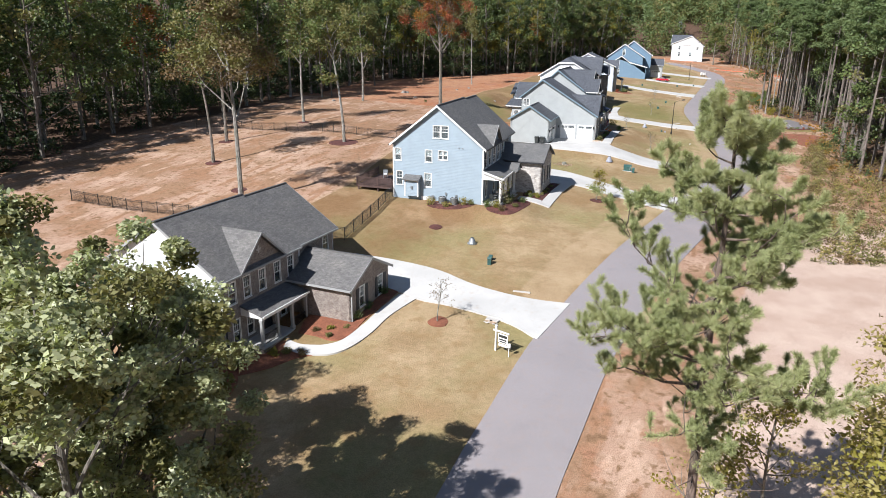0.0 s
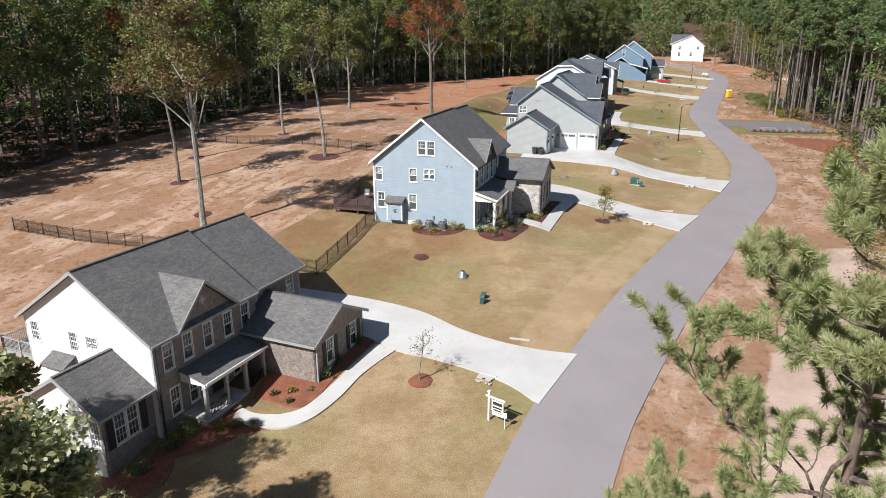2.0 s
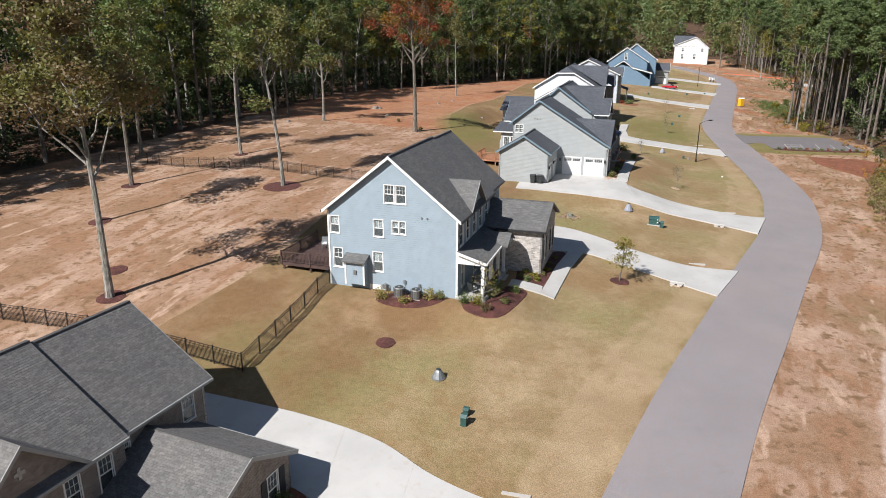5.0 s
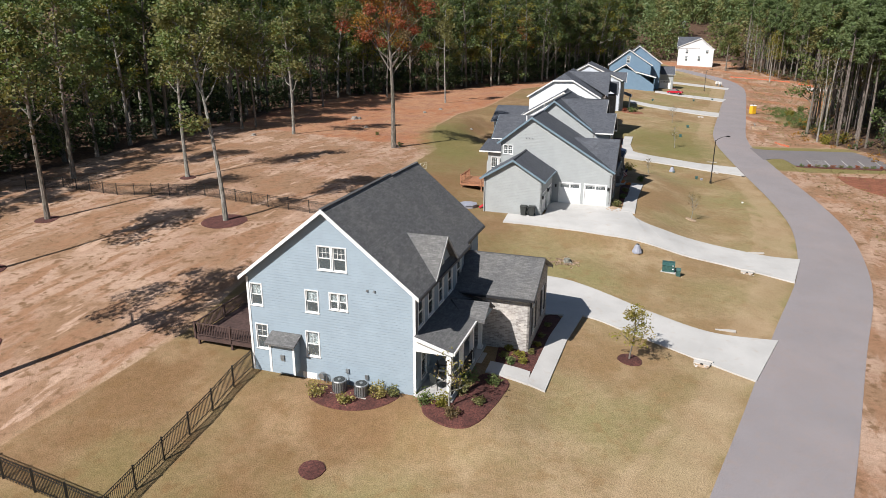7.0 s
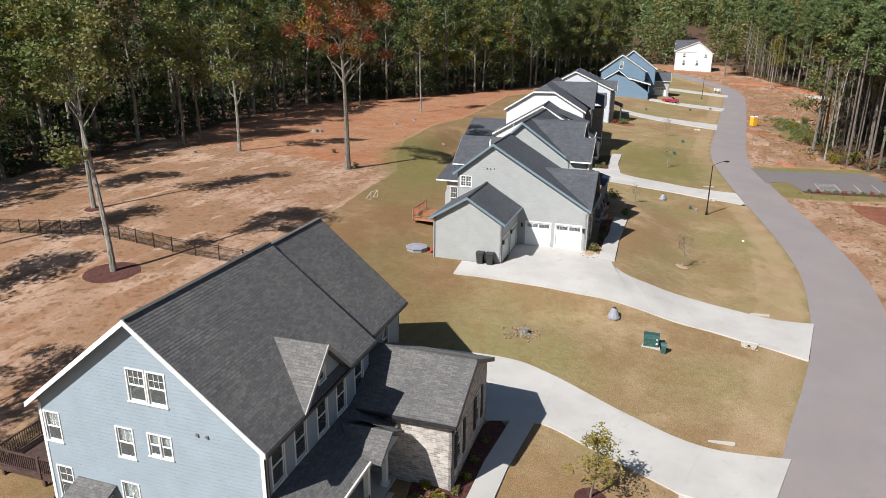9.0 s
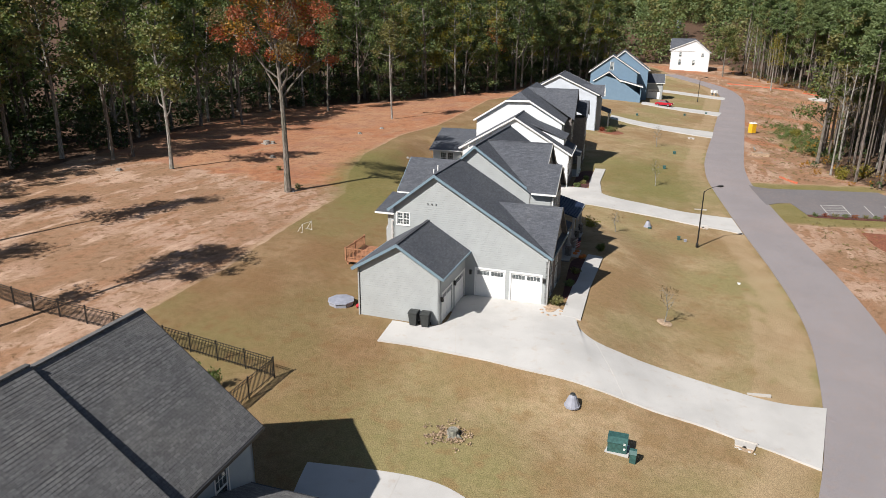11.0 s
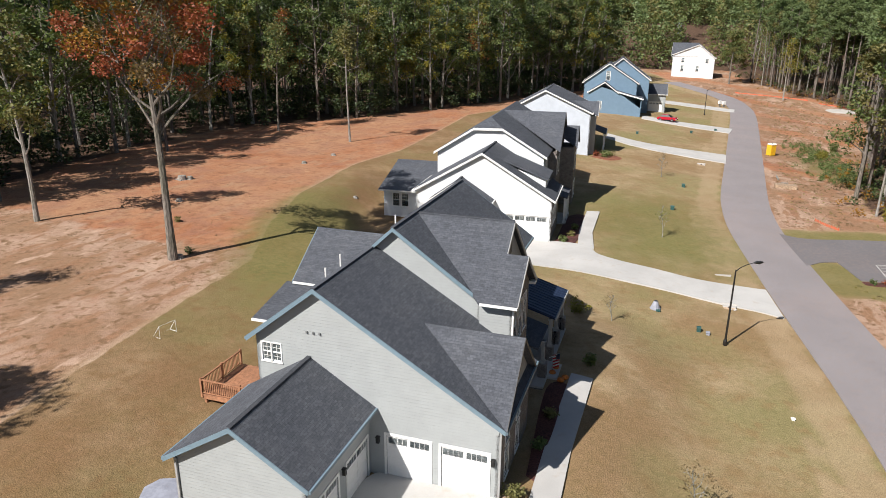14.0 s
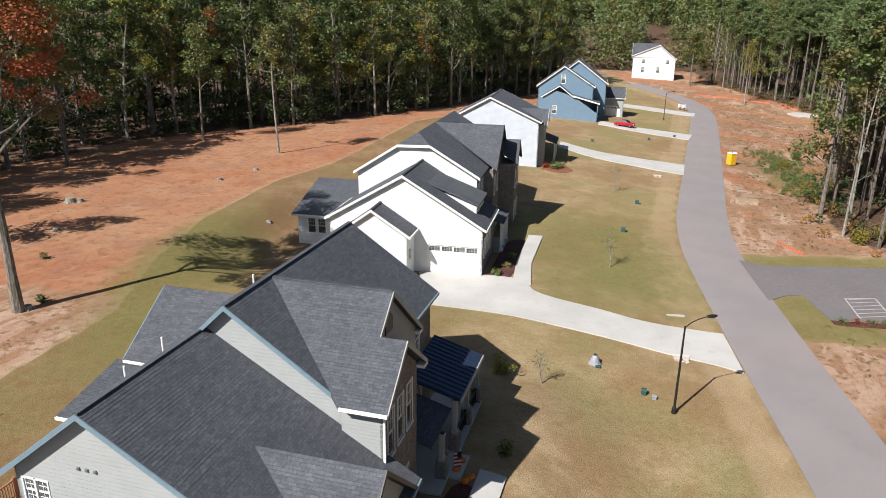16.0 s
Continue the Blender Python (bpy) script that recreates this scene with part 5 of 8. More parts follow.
    wall_with_windows(h, "wall", (0, 6.2, 0), (1, 0, 0), (0, 1, 0), [(-15.84, 1.6), (-13.2, 1.6), (-13.2, 7.15), (-15.84, 7.15)], [(-15.4, -14.6, 4.0, 6.4, dict(both=True, blind=False)), (-14.4, -13.6, 4.0, 6.4, dict(both=True, blind=False))], "grey_siding")
    wall_with_windows(h, "wall", (0, 17.0, 0), (1, 0, 0), (0, -1, 0), [(-15.84, 1.6), (-13.2, 1.6), (-13.2, 8.2), (-15.84, 8.2)], [], "grey_siding")
    for x, y, z in ((-10.5, 3.5, 11.5), (-10.2, 12.5, 12.1), (-11.2, 6.6, 11.2)):
        part("vent_pipe", tube(bmesh.new(), [(x, y, z - 0.3), (x, y, z + 0.5)], [0.05, 0.05], 8), M["trim"], h)
    deck(h, -18.2, -12.95, 2.2, 6.1, 3.75, 2.9, "cedar", [(-13.0, 2.2), (-18.2, 2.2), (-18.2, 6.1)])


def house_d():
    h = house_at(32.75, 153.2, -0.26, "white two-storey house with dark roofs and a double garage")
    m = Gable(h, "y", -14.65, 0, 0, 7.2, 1.2, 7.2, 7.0, -7.45, 11.62, roof="shingle_c", hang=(-0.35, 7.5))
    m.build_roof(rakes=(0,))
    m.gable_wall(0, "white_siding", extra=[(-5.05, -0.4, 2.3, 5.2)], label="white lap siding above the double garage")
    garage_door(h, (0, 0, 0), (1, 0, 0), (0, -1, 0), -5.05, -0.4, 2.45, 5.2, 4)
    m.side_wall(0, "white_siding")
    m.side_wall(1, "dark_stone", [(0.8, 1.5, 4.0, 5.8, dict(blind=False)), (1.9, 2.6, 4.0, 5.8, dict(blind=False)), (3.0, 3.7, 4.0, 5.8, dict(blind=False)), (4.1, 4.8, 4.0, 5.8, dict(blind=False))])
    g = Gable(h, "y", -12.4, -6.4, -2.6, 0.0, 1.2, 6.7, 6.7, -9.6, 8.95, roof="shingle_c", hang=(-2.95, 0.0))
    g.build_roof(rakes=(0,))
    g.gable_wall(0, "white_siding")
    g.side_wall(1, "white_siding", [(-1.9, -1.2, 4.2, 5.2, dict(blind=False))])
    g.side_wall(0, "white_siding")
    # shed dormer
    part("dormer", prism(bmesh.new(), [(-4.6, 2.2, 9.75), (-1.0, 2.2, 7.6), (-1.0, 2.2, 8.75)], (0, 4.3, 0)), M["white_siding"], h)
    roof_plane(h, [(-5.6, 1.9, 10.6), (-0.7, 1.9, 8.75), (-0.7, 6.8, 8.75), (-5.6, 6.8, 10.6)], "shingle_c", 0.14, "dormer_roof")
    window(h, (-0.995, 0, 0), (0, 1, 0), (-1, 0, 0), 3.0, 3.8, 7.85, 8.55)
    # taller block with a clipped gable
    roof_plane(h, [(-14.7, 7.1, 10.1), (-14.7, 27.4, 10.1), (-8.3, 27.4, 14.1), (-8.3, 9.0, 14.1), (-10.0, 7.1, 13.05)], "shingle_c")
    roof_plane(h, [(-1.5, 7.1, 10.1), (-1.5, 27.4, 10.1), (-8.3, 27.4, 14.1), (-8.3, 9.0, 14.1), (-6.65, 7.1, 13.12)], "shingle_c")
    roof_plane(h, [(-10.0, 7.1, 13.05), (-6.65, 7.1, 13.12), (-8.3, 9.0, 14.1)], "shingle_c")
    for a, b in (((-14.7, 7.1, 10.1), (-10.0, 7.1, 13.05)), ((-10.0, 7.1, 13.05), (-6.65, 7.1, 13.12)), ((-1.5, 7.1, 10.1), (-6.65, 7.1, 13.12))):
        board(h, "rake_board", a, b, 0.26, 0.05, "trim", (0, -1, 0))
    wall_with_windows(h, "wall", (0, 7.45, 0), (1, 0, 0), (0, 1, 0), [(-14.3, 1.2), (-1.9, 1.2), (-1.9, 10.15), (-6.65, 12.92), (-10.0, 12.87), (-14.3, 10.15)], [], "white_siding")
    wall_with_windows(h, "wall", (0, 27.0, 0), (1, 0, 0), (0, -1, 0), [(-14.3, 1.2), (-1.9, 1.2), (-1.9, 10.15), (-8.3, 13.9), (-14.3, 10.15)], [], "white_siding")
    wall_with_windows(h, "wall", (-1.9, 0, 0), (0, 1, 0), (-1, 0, 0), [(7.61, 1.2), (26.84, 1.2), (26.84, 10.0), (7.61, 10.0)], [(8.2, 9.1, 7.2, 9.2), (10.2, 11.1, 7.2, 9.2), (8.2, 9.1, 3.4, 5.4)], "blue_siding")
    wall_with_windows(h, "wall", (-14.3, 0, 0), (0, 1, 0), (1, 0, 0), [(7.61, 1.2), (26.84, 1.2), (26.84, 10.0), (7.61, 10.0)], [], "white_siding")
    front_gable(h, -0.5, 11.7, 16.5, 21.3, 10.1, 10.1, 14.1, -8.2, "shingle_c", "dark_stone", "dark_trim", -0.9, [(16.0, 16.9, 11.2, 12.6)])
    part("front_bay", boxes((-1.9, -1.06, 12.1, 20.9, 1.2, 9.85)), M["dark_stone"], h, "dark brick bay below a broad gable")
    front_gable(h, 1.1, 16.7, 19.0, 21.3, 9.9, 9.9, 12.2, -3.2, "shingle_c", "dark_stone", "dark_trim", 0.8)
    part("front_bay", boxes((-1.06, 0.64, 17.0, 21.0, 1.2, 9.7)), M["dark_stone"], h, "dark brick bay below a narrow gable")
    wall_with_windows(h, "wall", (0.8, 0, 0), (0, 1, 0), (-1, 0, 0), [(17.0, 1.2), (21.0, 1.2), (21.0, 9.7), (17.0, 9.7)],
                      [(y, y + 0.9, z0, z1) for z0, z1 in ((3.2, 5.2), (6.9, 8.9)) for y in (17.6, 19.4)], "dark_stone", blind=False)
    wall_with_windows(h, "wall", (-0.9, 0, 0), (0, 1, 0), (-1, 0, 0), [(12.1, 1.2), (16.98, 1.2), (16.98, 9.85), (12.1, 9.85)],
                      [(y, y + 0.9, z0, z1) for z0, z1 in ((3.2, 5.2), (7.1, 9.1)) for y in (12.8, 14.8)], "dark_stone", blind=False)
    roof_plane(h, [(-1.9, 7.3, 6.4), (1.0, 7.3, 5.6), (1.0, 12.0, 5.6), (-1.9, 12.0, 6.4)], "shingle_c", 0.12, "porch_roof")
    for y in (7.6, 9.7, 11.8):
        post(h, 0.75, y, 2.6, 5.5, 0.25)
    part("porch_floor", boxes((-1.88, 0.95, 7.3, 12.05, 1.2, 2.6)), M["concrete_grey"], h)
    # low rear wing
    roof_plane(h, [(-21.2, 13.6, 7.7), (-20.8, 4.8, 5.75), (-14.0, 4.8, 5.75), (-14.0, 13.6, 7.7)], "shingle_c")
    wall_with_windows(h, "wall", (0, 5.3, 0), (1, 0, 0), (0, 1, 0), [(-20.3, 1.2), (-14.3, 1.2), (-14.3, 5.7), (-20.3, 5.7)],
                      [(x, x + 0.86, 3.7, 5.3) for x in (-19.2, -18.1, -16.1)], "white_siding", blind=False)
    wall(h, "wall", (-20.3, 0, 0), (0, 1, 0), (1, 0, 0), [(5.465, 1.2), (13.2, 1.2), (13.2, 7.4), (5.465, 5.7)], [], M["white_siding"], 0.16, "")
    wall(h, "wall", (0, 13.38, 0), (1, 0, 0), (0, -1, 0), [(-20.3, 1.2), (-14.3, 1.2), (-14.3, 7.4), (-20.3, 7.4)], [], M["white_siding"], 0.16, "")
    board(h, "gutter", (-20.8, 4.8, 5.75), (-14.0, 4.8, 5.75), 0.16, 0.1, "trim", (0, -1, 0))


def house_e():
    h = house_at(46.0, 197.3, -0.25, "pale grey two-storey house with a dark shingle roof")
    m = Gable(h, "y", -14.0, -0.4, 0, 13, 2.0, 10.6, 10.6, -7.9, 14.1, roof="shingle_c")
    m.build_roof()
    m.gable_wall(0, "pale_siding", label="pale lap-sided gable end")
    m.gable_wall(1, "pale_siding")
    m.side_wall(0, "pale_siding")
    m.side_wall(1, "grey_siding", [(2, 3, 8, 9.6), (5, 6, 8, 9.6), (2, 3, 4.6, 6.4), (9, 10, 4.6, 6.4)])
    front_gable(h, 0.8, 1.0, 3.4, 5.8, 10.2, 10.2, 12.2, -4.5, "shingle_c", "pale_siding", "trim", 0.4)
    part("front_bay", boxes((-0.4, 0.4, 1.4, 5.4, 2.0, 10.0)), M["grey_siding"], h)
    roof_plane(h, [(-0.4, 6, 7.4), (2.2, 6, 6.5), (2.2, 12.6, 6.5), (-0.4, 12.6, 7.4)], "shingle_c", 0.14, "porch_roof")
    board(h, "gutter", (2.2, 6, 6.5), (2.2, 12.6, 6.5), 0.18, 0.1, "trim", (1, 0, 0))
    for y in (6.3, 9.3, 12.3):
        post(h, 1.9, y, 3.6, 6.4, 0.26)
    part("porch_floor", boxes((-0.4, 2.1, 6, 12.6, 2.0, 3.6)), M["concrete_grey"], h)


def house_f():
    h = house_at(67.3, 244.8, -0.25, "deep blue two-storey house with white trim")
    g = Gable(h, "y", -12.0, -5.6, 0, 7, 2.6, 9.4, 9.4, -8.5, 11.8, roof="shingle_c", hang=(-0.35, 3.0))
    g.build_roof(rakes=(0,))
    wall_with_windows(h, "wall", (0, 0, 0), (1, 0, 0), (0, 1, 0), [(-12.0, 2.6), (0, 2.6), (0, 8.1), (-5.5, 9.6), (-8.5, 11.6), (-12.0, 9.4)], [(-9.9, -9.0, 5.6, 7.4)], "deep_blue_siding", label="deep blue lap siding")
    roof_plane(h, [(-5.6, -0.35, 9.75), (0.4, -0.35, 8.2), (0.4, 9.0, 8.2), (-5.6, 9.0, 9.75)], "shingle_c")
    board(h, "rake_board", (-5.6, -0.35, 9.78), (0.4, -0.35, 8.22), 0.3, 0.05, "trim", (0, -1, 0))
    wall_with_windows(h, "wall", (0, 0, 0), (0, 1, 0), (-1, 0, 0), [(0, 2.6), (9, 2.6), (9, 8.1), (0, 8.1)], [(2, 3, 5, 7), (5, 6, 5, 7)], "deep_blue_siding")
    m = Gable(h, "y", -13.4, -1.2, 3, 14, 2.6, 11.4, 11.4, -7.8, 15.8, roof="shingle_c")
    m.build_roof()
    m.gable_wall(0, "deep_blue_siding", [(-8.4, -7.5, 12.0, 14.0)])
    m.gable_wall(1, "deep_blue_siding")
    m.side_wall(0, "deep_blue_siding")
    m.side_wall(1, "deep_blue_siding")
    t = Gable(h, "y", -10.8, 1.6, 7, 20, 2.6, 11.9, 11.9, -4.9, 16.9, roof="shingle_c")
    t.build_roof()
    t.gable_wall(0, "deep_blue_siding")
    t.gable_wall(1, "deep_blue_siding")
    t.side_wall(0, "deep_blue_siding")
    t.side_wall(1, "deep_blue_siding", [(8.5, 9.5, 9, 11), (12, 13, 9, 11), (8.5, 9.5, 5, 7)])
    w = Gable(h, "x", 12, 18, 1.6, 6.0, 2.6, 8.3, 8.3, 15, 10.6, roof="shingle_c")
    w.build_roof()
    w.gable_wall(1, "grey_siding")
    w.side_wall(0, "grey_siding", extra=[(2.2, 5.2, 3.6, 6.4)])
    garage_door(h, (0, 12, 0), (1, 0, 0), (0, -1, 0), 2.2, 5.2, 3.8, 6.4, 4)
    w.side_wall(1, "grey_siding")


def house_g():
    h = house_at(116.2, 331, -0.35, "tall white lap-sided house still being built")
    m = Gable(h, "y", -14, 0, -1, 11, 5.0, 14.6, 13.6, -5.5, 18.2, roof="shingle_c")
    m.build_roof()
    m.gable_wall(0, "white_siding", [(-11, -10, 9, 11), (-6, -5, 9, 11), (-3, -2, 12, 13.4), (-11, -10, 12, 13.6)], label="bright white south wall")
    m.gable_wall(1, "white_siding")
    m.side_wall(0, "white_siding", [(2, 3, 11, 13), (6, 7, 11, 13)])
    k = Gable(h, "x", -0.7, 11.2, -14.2, -6.0, 13.4, 14.2, 14.2, 5.2, 18.6, roof="shingle_c")
    k.build_roof(rakes=(0,))
    k.gable_wall(0, "white_siding")
    m.side_wall(1, "white_siding")


for build in (house_a, house_b, house_c, house_d, house_e, house_f, house_g):
    build()


# ---------------------------------------------------------------- trees and shrubs
def scatter(rng, clumps, size, thin=0.62, droop=0.0):
    """Corner points of many small leaves gathered in clumps (centre, radius, flatness, number)."""
    pos, scl = [], []
    for c, r, flat, n in clumps:
        d = rng.normal(size=(n, 3))
        d /= np.linalg.norm(d, axis=1)[:, None]
        d *= (rng.random(n) ** 0.45)[:, None] * r
        d[:, 2] *= flat
        d[:, 2] -= droop * (d[:, 0] ** 2 + d[:, 1] ** 2) / max(r, 0.1)
        pos.append(np.array(c) + d)
        scl.append(size * (0.65 + 0.7 * rng.random(n)))
    pos, scl = np.vstack(pos), np.concatenate(scl)
    n = len(pos)
    a = rng.normal(size=(n, 3))
    a[:, 2] *= 0.55
    a /= np.linalg.norm(a, axis=1)[:, None]
    b = np.cross(a, rng.normal(size=(n, 3)))
    b /= np.linalg.norm(b, axis=1)[:, None]
    k = np.cross(a, b)
    a, b, k = a * scl[:, None] * 0.5, b * scl[:, None] * 0.5 * thin, k * scl[:, None] * 0.12
    return np.stack([pos - a, pos + b + k, pos + a, pos - b + k], 1)


def leaf_part(name, quads, material, parent, label=""):
    n = len(quads)
    me = bpy.data.meshes.new(name)
    me.vertices.add(4 * n)
    me.vertices.foreach_set("co", quads.astype(np.float32).ravel())
    me.loops.add(4 * n)
    me.loops.foreach_set("vertex_index", np.arange(4 * n, dtype=np.int32))
    me.polygons.add(n)
    me.polygons.foreach_set("loop_start", np.arange(0, 4 * n, 4, dtype=np.int32))
    me.update(calc_edges=True)
    me.materials.append(material)
    ob = new(name, me)
    ob.parent = parent
    if label:
        ob["label"] = label
    return ob


def branch_path(rng, p, d, length, steps=4, up=0.15, bend=0.22):
    pts, p, d = [Vector(p)], Vector(p), Vector(d).normalized()
    for _ in range(steps):
        d = (d + Vector(rng.normal(size=3)) * bend + Vector((0, 0, up))).normalized()
        p = p + d * (length / steps)
        pts.append(p.copy())
    return pts


def hardwood(seed, high=20.0, bare=0.4, spread=4.0, leaves=2200, size=0.42, mats=("green",), trunk_r=0.24, lean=0.03, clump=1.7, label="tall hardwood tree with a full green crown", barkmat="bark", limbs=11, m=None, taper=0.75, drift=None, low=None):
    """A tall tree: tapered trunk, limbs that divide, clumps of leaves at their ends."""
    rng = np.random.default_rng(seed)
    tree = thing("tree", m if m is not None else Matrix.Identity(4), label, "tree")
    bm = bmesh.new()
    sway = rng.normal(size=2) * lean * high
    drift = sway if drift is None else drift
    stem = [Vector((drift[0] * t * t + 0.12 * math.sin(5 * t + seed), drift[1] * t * t, high * t - 0.4 * (t == 0))) for t in np.linspace(0, 0.97, 9)]
    tube(bm, stem, [trunk_r * (1.25 if i == 0 else 1) * (1 - 0.85 * i / 8) + 0.02 for i in range(9)], 7)
    ends = []
    for k in range(limbs):
        t = bare + (0.95 - bare) * (k + rng.random() * 0.6) / limbs
        i = min(int(t / 0.97 * 8), 7)
        p = stem[i].lerp(stem[i + 1], t / 0.97 * 8 - i)
        a = k * 2.4 + rng.random()
        reach = spread * (1.05 - taper * (t - bare) / (1 - bare)) * (0.7 + 0.5 * rng.random())
        path = branch_path(rng, p, (math.cos(a), math.sin(a), 0.75), reach * 1.25, 4, 0.16)
        r = trunk_r * (1 - 0.8 * t) * 0.5
        tube(bm, path, [r + 0.02, r * 0.75 + 0.015, r * 0.5 + 0.012, r * 0.3 + 0.01, 0.012], 5)
        ends += [path[4], path[3].lerp(path[2], 0.4)]
        for _ in range(2):
            sub = branch_path(rng, path[2], (math.cos(a + rng.normal() * 0.8), math.sin(a + rng.normal() * 0.8), 0.5), reach * 0.6, 3, 0.1)
            tube(bm, sub, [r * 0.4 + 0.012, r * 0.25 + 0.01, 0.012, 0.008], 4)
            ends.append(sub[-1])
    ends += [stem[-1], stem[-2]]
    if low is not None:  # one leafy limb low on the trunk: height, direction, length
        path = branch_path(rng, stem[0].lerp(stem[-1], low[0]) + Vector((drift[0], drift[1], 0)) * (low[0] ** 2 - low[0]), (math.cos(low[1]), math.sin(low[1]), 0.25), low[2], 4, 0.05)
        tube(bm, path, [0.07, 0.055, 0.04, 0.025, 0.012], 5)
        ends += [path[2], path[3], path[4], path[3] + Vector((0.5, 0.3, -0.6)), path[4] + Vector((-0.4, 0.4, 0.6))]
    part("trunk", bm, M[barkmat], tree)
    each = max(6, leaves // len(ends))
    clumps = [(tuple(e + Vector(rng.normal(size=3) * 0.3)), clump * (0.6 + 0.6 * rng.random()), 0.72, int(each * (0.6 + 0.8 * rng.random()))) for e in ends]
    for i, mt in enumerate(mats):
        mine = clumps[i::len(mats)]
        leaf_part("crown", scatter(rng, mine, size), M[mt], tree)
    return tree


def pine(seed, high=22.0, bare=0.64, spread=3.1, leaves=2300, size=0.55, mat="far_needle", m=None, label="tall slender pine with a bare trunk"):
    rng = np.random.default_rng(seed)
    tree = thing("tree", m if m is not None else Matrix.Identity(4), label, "tree")
    bm = bmesh.new()
    lean = rng.normal(size=2) * 0.02 * high
    stem = [Vector((lean[0] * t * t, lean[1] * t * t, high * t - 0.4 * (t == 0))) for t in np.linspace(0, 1, 7)]
    tube(bm, stem, [0.2 * (1 - 0.8 * i / 6) + 0.015 for i in range(7)], 6)
    clumps = []
    for k in range(16):
        t = bare + (0.99 - bare) * k / 16
        a, reach = k * 2.4 + rng.random(), spread * (1.1 - 0.85 * (t - bare) / (1 - bare)) * (0.6 + 0.5 * rng.random())
        p = stem[0].lerp(stem[-1], t)
        p.x, p.y = lean[0] * t * t, lean[1] * t * t
        path = branch_path(rng, p, (math.cos(a), math.sin(a), 0.25), reach, 3, 0.1)
        tube(bm, path, [0.04, 0.03, 0.02, 0.01], 4)
        clumps += [(tuple(path[3]), 1.15, 0.6, leaves // 22), (tuple(path[2]), 0.9, 0.5, leaves // 36)]
    for k in range(5):  # dead stubs low on the trunk
        t = bare * (0.45 + 0.5 * rng.random())
        a = rng.random() * 6.3
        p = Vector((lean[0] * t * t, lean[1] * t * t, high * t))
        tube(bm, [p, p + Vector((math.cos(a), math.sin(a), 0.1)) * 0.9], [0.025, 0.008], 4)
    clumps.append((tuple(stem[-1]), 0.7, 1.2, leaves // 16))
    part("trunk", bm, M["pole_bark"], tree)
    leaf_part("crown", scatter(rng, clumps, size, 0.3), M[mat], tree)
    return tree


def bare_tree(seed, high=17.0, m=None, label="thin pale tree, almost leafless", leaves=160, mat="tan_leaf"):
    return hardwood(seed, high, 0.35, 1.9, leaves, 0.3, (mat,), 0.13, 0.05, 0.8, label, "pale_bark", 9, m)


